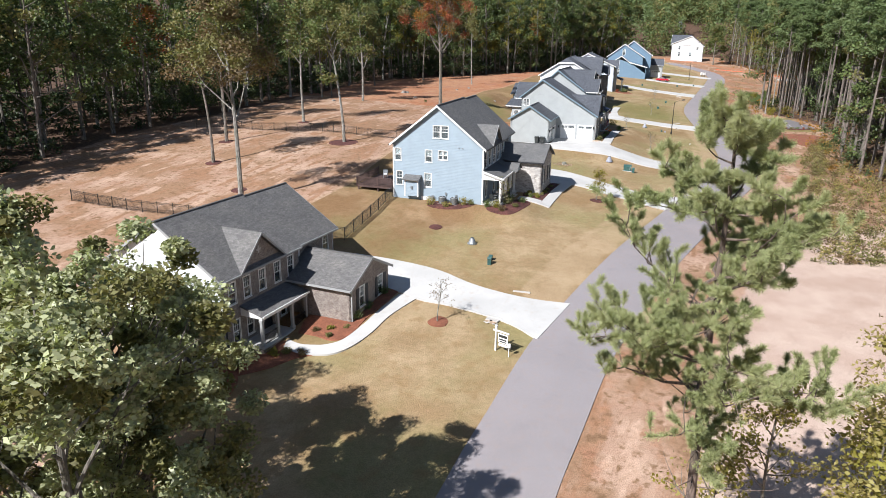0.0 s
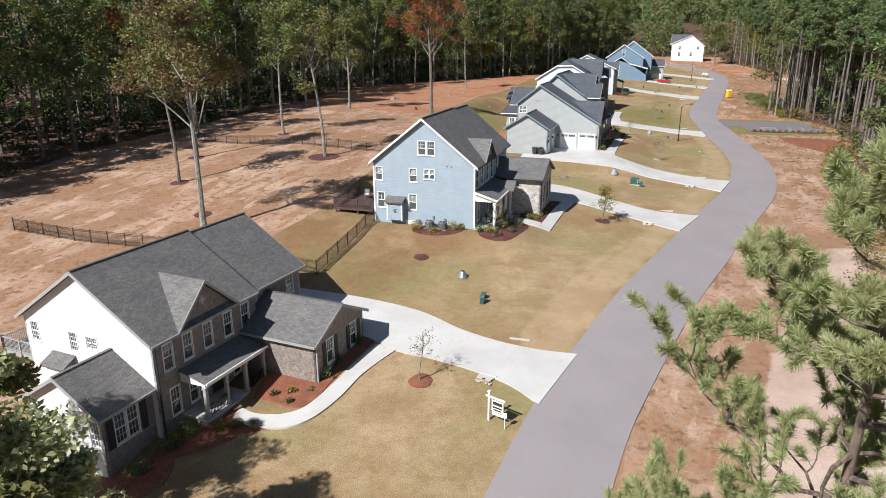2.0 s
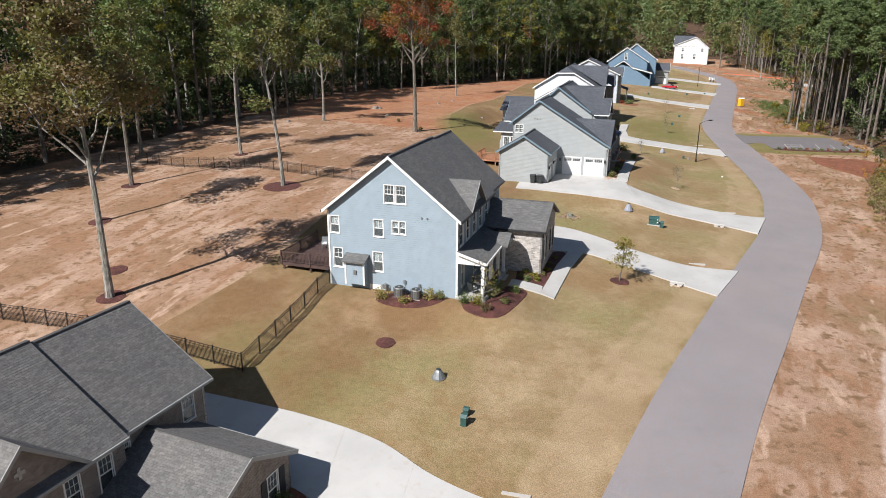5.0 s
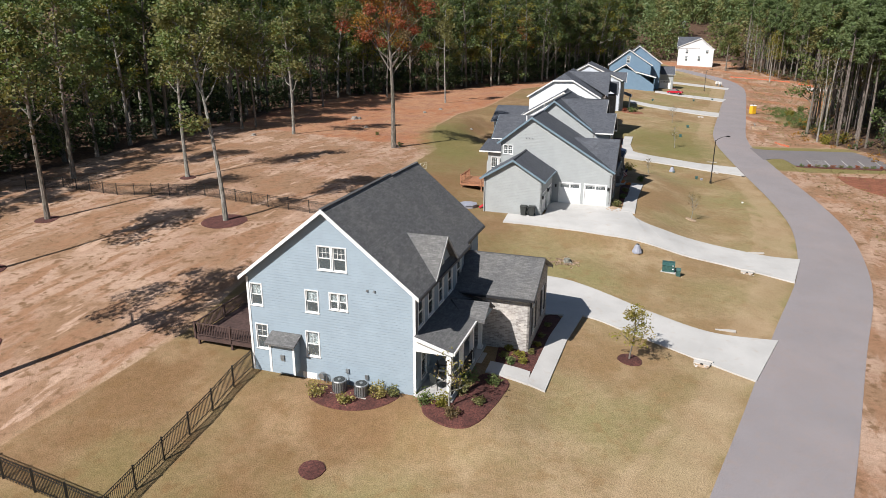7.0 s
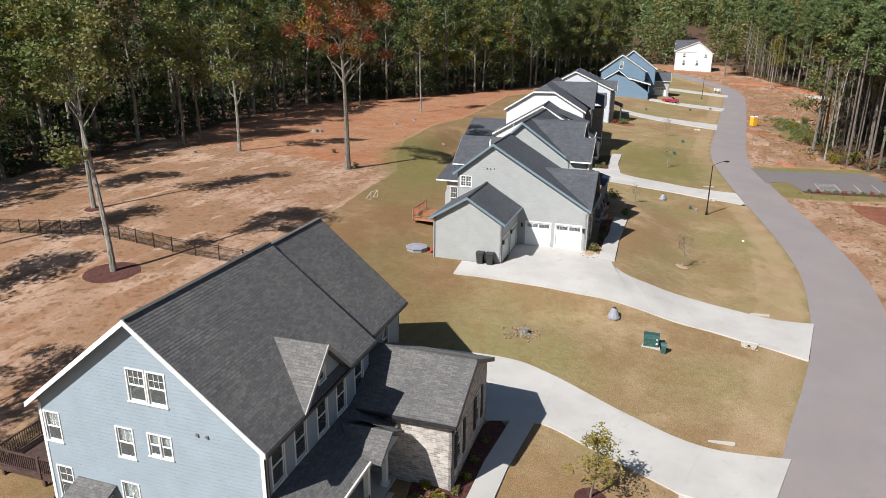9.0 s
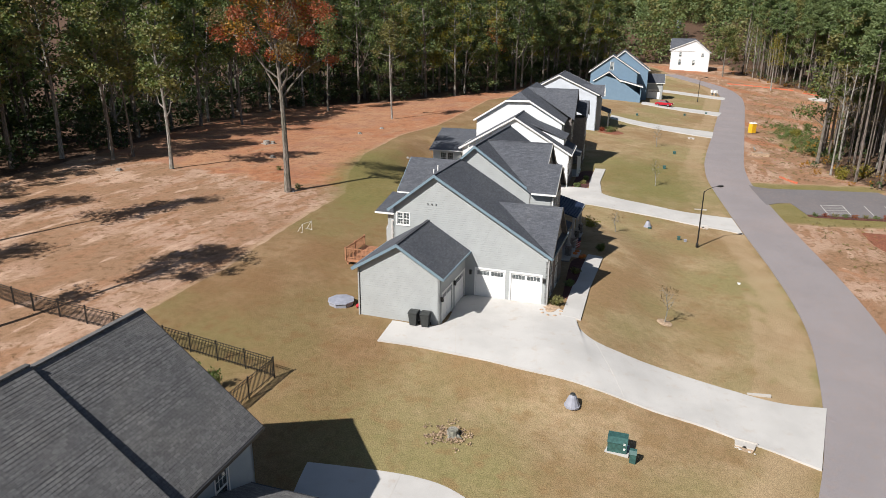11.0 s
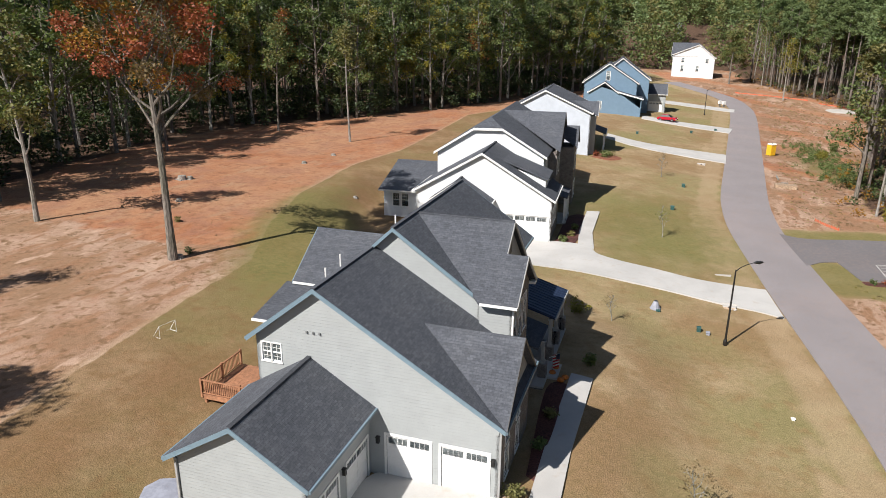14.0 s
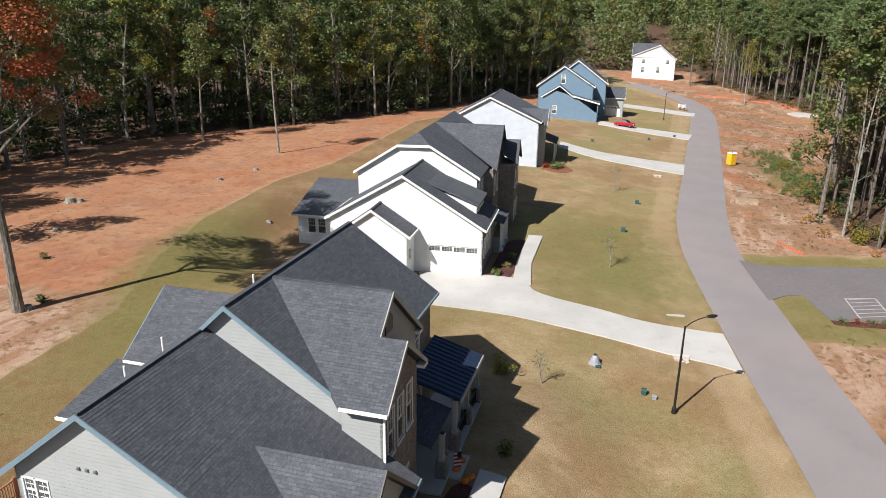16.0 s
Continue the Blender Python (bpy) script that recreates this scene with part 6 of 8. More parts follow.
def near_pine(m, seed=77, top=22.4, start=12.3, reach=5.1, tuft=60):
    """The long-needled pine close by: whorled limbs, and tufts of needles at every twig."""
    rng = np.random.default_rng(seed)
    tree = thing("pine_tree", m, "loblolly pine with open limbs and tufts of long needles", "tree")
    bm = bmesh.new()

    def stem_at(z):
        return Vector((-0.0022 * z * z + 0.08 * math.sin(z * 0.35), -0.004 * z * z + 0.08 * math.sin(z * 0.27 + 1), z))

    stem = [stem_at(z) for z in np.linspace(-0.4, top, 16)]
    tube(bm, stem, [0.25 * (1 - 0.9 * i / 15) + 0.015 for i in range(16)], 9)
    tufts = []

    def limb(p, d, length, r, depth):
        path = branch_path(rng, p, d, length, 5, 0.10 if depth == 0 else 0.14, 0.26)
        tube(bm, path, [r, r * 0.8, r * 0.62, r * 0.45, r * 0.3, r * 0.18], 5 if depth == 0 else 4)
        if depth < 2:
            for i in range(1 if depth else 2, 6):
                for s in (-1, 1):
                    if rng.random() < (0.76 if depth == 0 else 0.42):
                        dd = (path[min(i + 1, 5)] - path[i - 1]).normalized()
                        sd = dd.cross(Vector((0, 0, 1))).normalized() * s
                        limb(path[i], dd * 0.7 + sd + Vector((0, 0, 0.25)), length * (0.34 if depth == 0 else 0.42) * (0.6 + 0.6 * rng.random()), r * 0.4, depth + 1)
        if depth > 0:
            for i in (3, 4, 5):
                tufts.append((path[i], (path[i] - path[i - 1]).normalized()))
        tufts.append((path[5], (path[5] - path[4]).normalized()))

    z = start
    while z < top - 0.4:
        f = (z - start) / (top - start)
        for k in range(int(rng.integers(2, 4))):
            a = rng.random() * 6.28
            length = (reach if f < 0.75 else reach * 0.68) * (1.12 - 0.9 * max(0, f - 0.35)) * (0.6 + 0.55 * rng.random())
            length *= (0.92 if f < 0.2 else 1.0) * (1 - (0.32 if f < 0.5 else 0.12) * math.cos(a)) * (1 - 0.32 * max(0.0, math.sin(a)))
            length = min(length, 5.4 - 3.4 * f)
            limb(stem_at(z), (math.cos(a), math.sin(a), -0.22 + 0.62 * f), length, 0.075 * (1.1 - 0.7 * f), 0)
        z += 0.5 + 0.3 * rng.random()
    for k in range(9):  # dead snags below the crown
        zz, a = 8.5 + 4.5 * rng.random(), rng.random() * 6.28
        tube(bm, branch_path(rng, stem_at(zz), (math.cos(a), math.sin(a), 0.02), 1.6 + 1.2 * rng.random(), 3, 0.0, 0.15), [0.035, 0.025, 0.015, 0.006], 4)
    for a in (0.3, 2.4, 4.4):
        limb(stem_at(11.2), (math.cos(a), math.sin(a), 0.3), 1.5, 0.04, 1)
    part("trunk", bm, M["pine_bark"], tree)
    quads = []
    for p, d in tufts:
        n = tuft
        v = rng.normal(size=(n, 3)) * 0.75 + np.array(d) * 0.9 + np.array((0, 0, 0.25))
        v /= np.linalg.norm(v, axis=1)[:, None]
        root = np.array(p) + np.array(d) * (rng.random(n)[:, None] * 0.22 - 0.12)
        tip = root + v * (0.13 + 0.09 * rng.random(n))[:, None]
        w = np.cross(v, rng.normal(size=(n, 3)))
        w *= 0.007 / np.linalg.norm(w, axis=1)[:, None]
        quads.append(np.stack([root - w, root + w, tip + w * 0.4, tip - w * 0.4], 1))
    leaf_part("needles", np.vstack(quads), M["needle"], tree)
    return tree


def shrub(seed, r=0.5, leaves=220, size=0.11, mat="green", label="small rounded shrub in a bed", m=None, name="shrub"):
    rng = np.random.default_rng(seed)
    ob = thing(name, m if m is not None else Matrix.Identity(4), label, "shrub")
    bm = bmesh.new()
    ends = []
    for k in range(6):
        a = k * 1.05 + rng.random() * 0.5
        path = branch_path(rng, (0, 0, -0.1), (math.cos(a) * 0.6, math.sin(a) * 0.6, 1), r * 1.3, 3)
        tube(bm, path, [0.02 * r + 0.006, 0.012, 0.008, 0.004], 4)
        ends += path[1:]
    part("stem", bm, M["bark"], ob)
    leaf_part("foliage", scatter(rng, [(tuple(e), r * 0.55, 0.8, max(3, leaves // len(ends))) for e in ends], size), M[mat], ob)
    return ob


def at(x, y, turn=0.0, scale=1.0, dz=0.0):
    return pose(x, y, H(x, y) + dz, 0, 0, turn) @ Matrix.Scale(scale, 4)


# one of each kind of woodland tree, then copies of it
rng0 = np.random.default_rng(11)
KINDS = {}
for i, (name, args) in enumerate((
    ("w0", dict(high=23, mats=("green", "dark", "green"), spread=4.8, leaves=3000, size=0.44, clump=1.3, bare=0.26, limbs=13, taper=0.55)),
    ("w1", dict(high=21, mats=("olive", "green", "green"), spread=4.6, leaves=2900, size=0.44, clump=1.25, bare=0.2, limbs=13, taper=0.6, label="tall hardwood tree with an olive crown")),
    ("w2", dict(high=25, mats=("dark", "green"), spread=5.0, leaves=3000, size=0.46, clump=1.35, bare=0.24, limbs=13, taper=0.5, label="tall hardwood tree with a dark crown")),
    ("w3", dict(high=20, mats=("tan_leaf", "olive"), spread=3.6, leaves=1500, clump=1.5, label="tall thin tree turning brown", barkmat="pale_bark")),
    ("w4", dict(high=21, mats=("yellow_leaf", "green", "olive"), spread=3.8, leaves=2500, size=0.38, clump=1.15, bare=0.26, limbs=12, label="tall tree turning yellow-green", barkmat="pale_bark")),
    ("w5", dict(high=20, mats=("rust", "gold"), spread=3.2, leaves=1900, label="tall tree in rust-coloured autumn leaf")),
    ("w7", dict(high=24, mats=("green", "olive", "dark"), spread=6.4, leaves=3400, size=0.45, clump=1.35, bare=0.16, lean=0.05, limbs=14, label="broad hardwood tree with a deep green crown")),
    ("w8", dict(high=22, mats=("green", "yellow_leaf", "green"), spread=5.4, leaves=3000, size=0.42, clump=1.25, bare=0.14, lean=0.07, limbs=13, label="broad tree in bright green leaf", barkmat="pale_bark")),
    ("w6", dict(high=11, mats=("green", "dark"), spread=3.4, leaves=1900, size=0.36, bare=0.06, clump=1.2, label="low leafy understorey tree")),
)):
    KINDS[name] = (hardwood, 100 + i, args)
made = {}


def plant(kind, x, y, turn, scale, group):
    if kind not in made:
        if kind[0] == "w":
            f, seed, args = KINDS[kind]
            made[kind] = f(seed, m=at(x, y, turn, scale), **args)
        elif kind[0] == "p":
            made[kind] = pine(200 + int(kind[1]), high=(24, 26, 22)[int(kind[1])], m=at(x, y, turn, scale), mat=("far_needle", "far_needle", "olive")[int(kind[1])])
        else:
            made[kind] = bare_tree(300 + int(kind[1]), m=at(x, y, turn, scale))
        made[kind]["group"] = group
        return made[kind]
    ob = copy_thing(made[kind], pose(x, y, H(x, y), 0, 0, turn))
    ob.scale = (scale, scale, scale)
    ob["group"] = group
    return ob


def woods(line, sign, y0, y1, rows, gap, kinds, weights, group, seed):
    rng = np.random.default_rng(seed)
    p = smooth_line([q for q in line], 400)
    seg = np.r_[0, np.cumsum(np.hypot(*np.diff(p, axis=0).T))]
    for r in range(rows):
        s = rng.random() * gap
        while s < seg[-1]:
            x, y = np.interp(s, seg, p[:, 0]), np.interp(s, seg, p[:, 1])
            if y0 < y < y1:
                off = 2.0 + r * gap * 0.95 + rng.random() * gap * 0.8
                xx, yy = x + sign * off * 0.92 + rng.normal() * 0.6, y + 0.35 * off * (1 if sign < 0 else -0.2) + rng.normal() * 0.8
                plant(kinds[int(rng.choice(len(kinds), p=weights))], xx, yy, rng.random() * 360, 0.98 + 0.3 * rng.random(), group)
            s += gap * (0.7 + 0.6 * rng.random()) * (1 + 0.12 * r)


woods(WOODS_LEFT, -1, 62, 330, 2, 6.0, ("w0", "w1", "w2", "w3", "w4", "w7", "w8", "w6", "w5"), (0.15, 0.15, 0.14, 0.07, 0.07, 0.15, 0.09, 0.15, 0.03), "trees of the wood beyond the yards", 21)
woods(WOODS_RIGHT, 1, 66, 330, 3, 4.4, ("p0", "p1", "p2", "b0", "b1", "w1", "w6"), (0.29, 0.27, 0.12, 0.14, 0.09, 0.05, 0.04), "trees of the wood across the street", 22)


def deep_woods(line, sign, y0, y1, first, last, count, mats, low, high, seed, label, slim=0.16, slope=0.0):
    """The trees behind the edge of a wood: trunks in one mesh, crowns in one for each colour."""
    rng = np.random.default_rng(seed)
    p = smooth_line(line, 300)
    p = p[(p[:, 1] > y0) & (p[:, 1] < y1)]
    clumps, bm = {k: [] for k in mats}, bmesh.new()
    for _ in range(count):
        q = p[rng.integers(len(p))]
        off = first + (last - first) * rng.random()
        x, y = q[0] + sign * off * 0.94, q[1] + slope * off + rng.normal() * 1.5
        z, hh = H(x, y), high * (0.8 + 0.35 * rng.random())
        lx, ly = rng.normal(size=2) * 0.5
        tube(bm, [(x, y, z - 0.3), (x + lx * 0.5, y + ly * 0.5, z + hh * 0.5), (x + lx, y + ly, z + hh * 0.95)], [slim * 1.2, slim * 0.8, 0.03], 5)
        mt = mats[int(rng.integers(len(mats)))]
        n = 8
        for k in range(n):
            f = low + (1 - low) * (k + 0.5) / n
            a = rng.random() * 6.3
            reach = (2.7 if slim > 0.12 else 1.9) * (1.15 - 0.7 * (f - low) / (1 - low)) * rng.random() ** 0.5
            clumps[mt].append(((x + lx * f + reach * math.cos(a), y + ly * f + reach * math.sin(a), z + hh * f), 2.1 - 0.7 * f, 0.8, 62))
    # shade among the inner trunks is put into their bark colour
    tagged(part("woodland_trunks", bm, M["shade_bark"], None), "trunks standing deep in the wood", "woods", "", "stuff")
    for mt, c in clumps.items():
        tagged(leaf_part("woodland_crowns", scatter(rng, c, 0.72), M[mt], None), label, "woods", "", "stuff")


# inner crowns of the left wood: mostly darkened leaves, in place of deep shade
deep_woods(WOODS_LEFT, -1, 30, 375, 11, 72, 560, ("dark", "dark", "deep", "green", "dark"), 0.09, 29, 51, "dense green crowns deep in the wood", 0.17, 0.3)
deep_woods(WOODS_RIGHT, 1, 60, 375, 11, 45, 520, ("far_needle", "green", "olive", "far_needle"), 0.5, 26, 52, "pine and hardwood crowns deep in the wood", 0.11)


def solo(x, y, seed, turn=0.0, **kw):
    return hardwood(seed, m=at(x, y, turn), **kw)


solo(-24.1, 74.7, 401, high=22.5, bare=0.42, spread=5.8, leaves=9000, size=0.32, mats=("tan_leaf", "olive", "tan_leaf"), trunk_r=0.3, lean=0.05, clump=1.6, label="tall yard tree with a thin brown-green crown", barkmat="pale_bark", limbs=13)
solo(-33.3, 92.2, 402, drift=(-2.8, 1.0), high=20, bare=0.5, spread=3.4, leaves=2200, mats=("olive", "green"), trunk_r=0.2, label="slender yard tree with a thin olive crown")
solo(-35.6, 105.2, 403, high=21, bare=0.45, spread=3.6, leaves=2800, mats=("green", "olive"), trunk_r=0.24, label="slender yard tree with an olive crown")
solo(-16.6, 103.5, 404, drift=(-3.2, 2.5), low=(0.45, 3.0, 3.4), high=21, bare=0.55, spread=4.6, leaves=5200, size=0.33, mats=("olive", "green", "olive"), trunk_r=0.22, clump=1.25, limbs=13, label="leaning yard tree with olive crown and one low leafy limb", barkmat="pale_bark")
solo(-26.5, 120.8, 405, high=21, bare=0.42, spread=3.2, leaves=2200, mats=("olive", "green"), trunk_r=0.22, clump=1.5, label="forked yard tree with an olive crown", barkmat="pale_bark")
solo(-41.0, 121.5, 406, high=22, bare=0.4, spread=4.0, leaves=2600, mats=("green", "olive"), trunk_r=0.28, label="tall yard tree with a green crown")
solo(-2.2, 141.6, 407, high=25, bare=0.42, spread=8.6, leaves=21000, size=0.28, mats=("rust", "tan_leaf", "rust", "rust", "gold"), trunk_r=0.36, drift=(-1.6, 0.8), clump=1.55, taper=0.5, label="yard tree in rust-red and gold autumn leaf", barkmat="bark", limbs=25)
solo(-19.7, 151.5, 408, high=20, bare=0.33, spread=3.4, leaves=2300, mats=("green", "olive"), trunk_r=0.24, clump=1.5, label="yard tree with an uneven green crown", barkmat="pale_bark")
solo(-29.9, 156.7, 409, high=21, bare=0.4, spread=3.4, leaves=2100, mats=("olive", "green"), trunk_r=0.22, label="slender tree standing before the wood")
solo(-28.1, 158.9, 410, high=18, bare=0.4, spread=2.8, leaves=1500, mats=("olive",), trunk_r=0.17, label="slender tree standing before the wood")
solo(5.5, 202.0, 411, high=19, bare=0.6, spread=2.2, leaves=1100, mats=("olive",), trunk_r=0.18, clump=1.2, label="thin straight tree standing alone in red clay", barkmat="pale_bark")
solo(-21.5, 190.9, 412, high=20, bare=0.45, spread=3.2, leaves=1900, mats=("green", "olive"), trunk_r=0.2, label="slender tree standing before the wood")
solo(-9.0, 212.7, 413, high=19, bare=0.45, spread=3.0, leaves=1800, mats=("olive", "green"), trunk_r=0.2, label="slender tree standing before the wood")
for x, y, s in ((6, 240, 414), (13, 246, 415)):
    solo(x, y, s, high=18, bare=0.3, spread=3.2, leaves=2600, mats=("yellow_leaf", "yellow_leaf", "olive"), trunk_r=0.18, label="tree in yellow-green leaf at the edge of the wood")
solo(30, 258, 416, high=19, bare=0.45, spread=2.8, leaves=1700, mats=("gold", "olive", "rust"), trunk_r=0.18, label="tree in orange leaf at the edge of the wood")
solo(117.0, 318.5, 417, high=17, bare=0.18, spread=4.8, leaves=6500, mats=("olive", "green"), trunk_r=0.25, label="broad green tree by a white house")
solo(121.9, 289.6, 418, high=17, bare=0.3, spread=3.4, leaves=900, mats=("yellow_leaf",), trunk_r=0.2, lean=0.08, label="pale forked tree, thinly leaved, by a street", barkmat="pale_bark")
# the near trees
hardwood(501, 15.0, 0.2, 5.6, 64000, 0.23, ("oak", "oak", "olive", "oak"), 0.34, 0.012, 0.85, "broad oak with dusty green leaves", "bark", 54, at(-12.6, 21.2), 0.45)
hardwood(503, 20.0, 0.2, 6.8, 40000, 0.25, ("oak", "oak", "olive"), 0.34, 0.015, 1.05, "tall oak with a broad dusty green crown", "bark", 34, at(-26.0, 28.5))
hardwood(502, 12.5, 0.35, 3.6, 1500, 0.2, ("oak", "olive"), 0.2, 0.03, 1.0, "smaller oak with bare twigs showing", "bark", 12, at(-7.6, 10.6))
hardwood(504, 18.6, 0.15, 5.6, 42000, 0.22, ("oak", "oak", "olive"), 0.28, 0.01, 0.85, "leafy oak growing beside a larger one", "bark", 34, at(-11.2, 15.0), 0.5)
hardwood(505, 19.0, 0.2, 5.6, 36000, 0.25, ("oak", "oak", "olive"), 0.3, 0.015, 1.05, "tall oak with a broad dusty green crown", "bark", 32, at(-20.2, 24.6))
hardwood(506, 19.5, 0.2, 6.4, 30000, 0.26, ("oak", "olive"), 0.32, 0.015, 1.05, "tall oak with a broad dusty green crown", "bark", 32, at(-20.8, 15.2))
near_pine(at(9.5, 18.3), 81, tuft=80, reach=4.15)
for x, y, s, hh, n in ((15.5, 24.5, 511, 9.5, 1300), (18.5, 21.0, 512, 12.5, 1400), (12.6, 23.5, 513, 6.5, 700), (14.5, 16.5, 515, 13.0, 1900), (12.2, 13.5, 516, 11.5, 1100), (17.8, 17.0, 517, 14.5, 1700), (20.5, 24.0, 518, 11.5, 1200)):
    hardwood(s, hh, 0.3, 2.2, int(n * 1.6), 0.2, ("pale_leaf", "yellow_leaf", "pale_leaf"), 0.08, 0.05, 0.8, "thin sapling with sparse yellowing leaves", "bark", 10, at(x, y))


def stuff_leaves(name, clumps, size, mat, label, seed, thin=0.62):
    return tagged(leaf_part(name, scatter(np.random.default_rng(seed), clumps, size, thin), M[mat], None), label, "undergrowth", "", "stuff")


def band(line, sign, y0, y1, n, deep, seed, rise=(0.4, 1.8), rad=(0.5, 1.4), near=0.0):
    rng = np.random.default_rng(seed)
    p = smooth_line(line, 300)
    p = p[(p[:, 1] > y0) & (p[:, 1] < y1)]
    out = []
    for _ in range(n):
        q = p[rng.integers(len(p))]
        x, y = q[0] + sign * (near + deep * rng.random() ** 1.3), q[1] + rng.normal() * 2
        r = rad[0] + (rad[1] - rad[0]) * rng.random()
        out.append(((x, y, H(x, y) + r * 0.5 + rise[0] * rng.random()), r, 0.8, int(38 * r)))
    return out


# left undergrowth takes the darkened leaf colour, for the wood's black interior
stuff_leaves("undergrowth", band(WOODS_LEFT, -1, 40, 340, 1600, 34, 31, (4.5, 2), (0.7, 1.7), 1.5), 0.5, "deep", "undergrowth below the wood, darkened for its shade", 1)
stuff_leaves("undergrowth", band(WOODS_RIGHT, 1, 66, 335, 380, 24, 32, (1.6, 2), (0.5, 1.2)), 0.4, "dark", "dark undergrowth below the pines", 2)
stuff_leaves("undergrowth", band(WOODS_RIGHT, 1, 66, 335, 300, 20, 37, (1.8, 2), (0.5, 1.2)), 0.3, "tan_leaf", "brown brush below the pines", 12)
stuff_leaves("undergrowth", band(WOODS_RIGHT, 1, 90, 330, 160, 8, 36, (0.6, 2), (0.4, 0.9), -2), 0.3, "gold", "rusty brush at the edge of the wood", 6)
_rng = np.random.default_rng(33)
_scrub = []
for _ in range(620):
    y = 62 + 66 * _rng.random() ** 1.2
    lo = float(np.interp(y, (60, 75, 91, 105, 118, 130), (37, 44, 50, 57, 63, 72)))
    x = lo + (62 + 0.1 * y - lo) * _rng.random() ** 1.6 + _rng.normal() * 0.7
    r = 0.35 + 0.75 * _rng.random()
    _scrub.append(((x, y, H(x, y) + r * 0.6), r, 0.95, int(80 * r)))
stuff_leaves("brush", _scrub[::3], 0.24, "olive", "weedy brush on the bank across the street", 3)
stuff_leaves("brush", _scrub[1::3], 0.24, "tan_leaf", "dry brown brush on the bank across the street", 4)
stuff_leaves("brush", _scrub[2::3], 0.22, "pale_leaf", "pale yellowing brush on the bank", 7)
_weeds = [((84 + 10 * u + _rng.normal() * 2.6, 186 + 34 * u + _rng.normal() * 3, 0.0), 0.3 + 0.6 * _rng.random(), 0.8, 50) for u in _rng.random(240)]
_weeds = [((c[0], c[1], H(c[0], c[1]) + 0.3), r, f, n) for c, r, f, n in _weeds]
stuff_leaves("weeds", _weeds, 0.22, "green", "green weeds beside the clay track", 5)


_verge = {"tan_leaf": [], "olive": [], "pale_leaf": []}
_road = smooth_line(ROAD_MID, 300)
for _ in range(2600):
    q = _road[_rng.integers(95, 285)]
    x, y = q[0] + 5.5 + 16 * _rng.random() ** 1.2, q[1] - 2 + _rng.normal() * 2
    if side(WOODS_RIGHT, np.array([x]), np.array([y]))[0] > 3 or (57 < x < 86 and 146 < y < 164):
        continue
    r = 0.15 + 0.3 * _rng.random()
    _verge[("tan_leaf", "pale_leaf", "olive", "tan_leaf")[int(_rng.integers(4))]].append(((x, y, H(x, y) + 0.06), r, 0.45, 22))
for mt, c in _verge.items():
    stuff_leaves("dry_grass", c, 0.16, mt, "dry grass tufts on the clay verge", 8, 0.2)
_yard = [((x, y, H(x, y) + 0.02), 0.14 + 0.16 * r, 0.35, 9) for x, y, r in ((-40 + 42 * _rng.random(), 72 + 105 * _rng.random(), _rng.random()) for _ in range(1500)) if side(LAWN_EDGE, np.array([x]), np.array([y]))[0] < -0.5 and side(WOODS_LEFT, np.array([x]), np.array([y]))[0] > -2]
stuff_leaves("fallen_leaves", _yard, 0.075, "tan_leaf", "scattered brown leaves on bare soil", 9)


def far_woods():
    rng = np.random.default_rng(41)
    clumps = {"far_needle": [], "olive": [], "green": []}
    names = list(clumps)
    for i in range(1180):
        k = i % 4
        if k < 2:
            x, y = -60 + 330 * rng.random(), 350 + 80 * rng.random() ** 1.5
        elif k == 2:
            x, y = -120 + 520 * rng.random(), 425 + 240 * rng.random()
        else:
            x, y = 165 + 120 * rng.random(), 110 + 300 * rng.random()
        if i > 900:  # the rise behind the last clearing
            x, y = 95 + 130 * rng.random(), 474 + 45 * rng.random()
        if (90 < x < 146 and y < 357) or (y < 446 and 3 < x - 26 - 0.325 * (y - 94) < 14):
            continue
        z, hh = H(x, y), 19 + 9 * rng.random()
        mt = names[int(rng.integers(len(names)))]
        for j in range(5):
            clumps[mt].append(((x + rng.normal() * 1.8, y + rng.normal() * 1.8, z + hh * (0.15 + 0.8 * j / 4)), 3.4 * (1.2 - 0.13 * j), 0.9, 46))
    for mt, c in clumps.items():
        tagged(leaf_part("far_woods", scatter(rng, c, 1.1), M[mt], None), "distant mixed woods closing the view", "woods", "", "stuff")


far_woods()


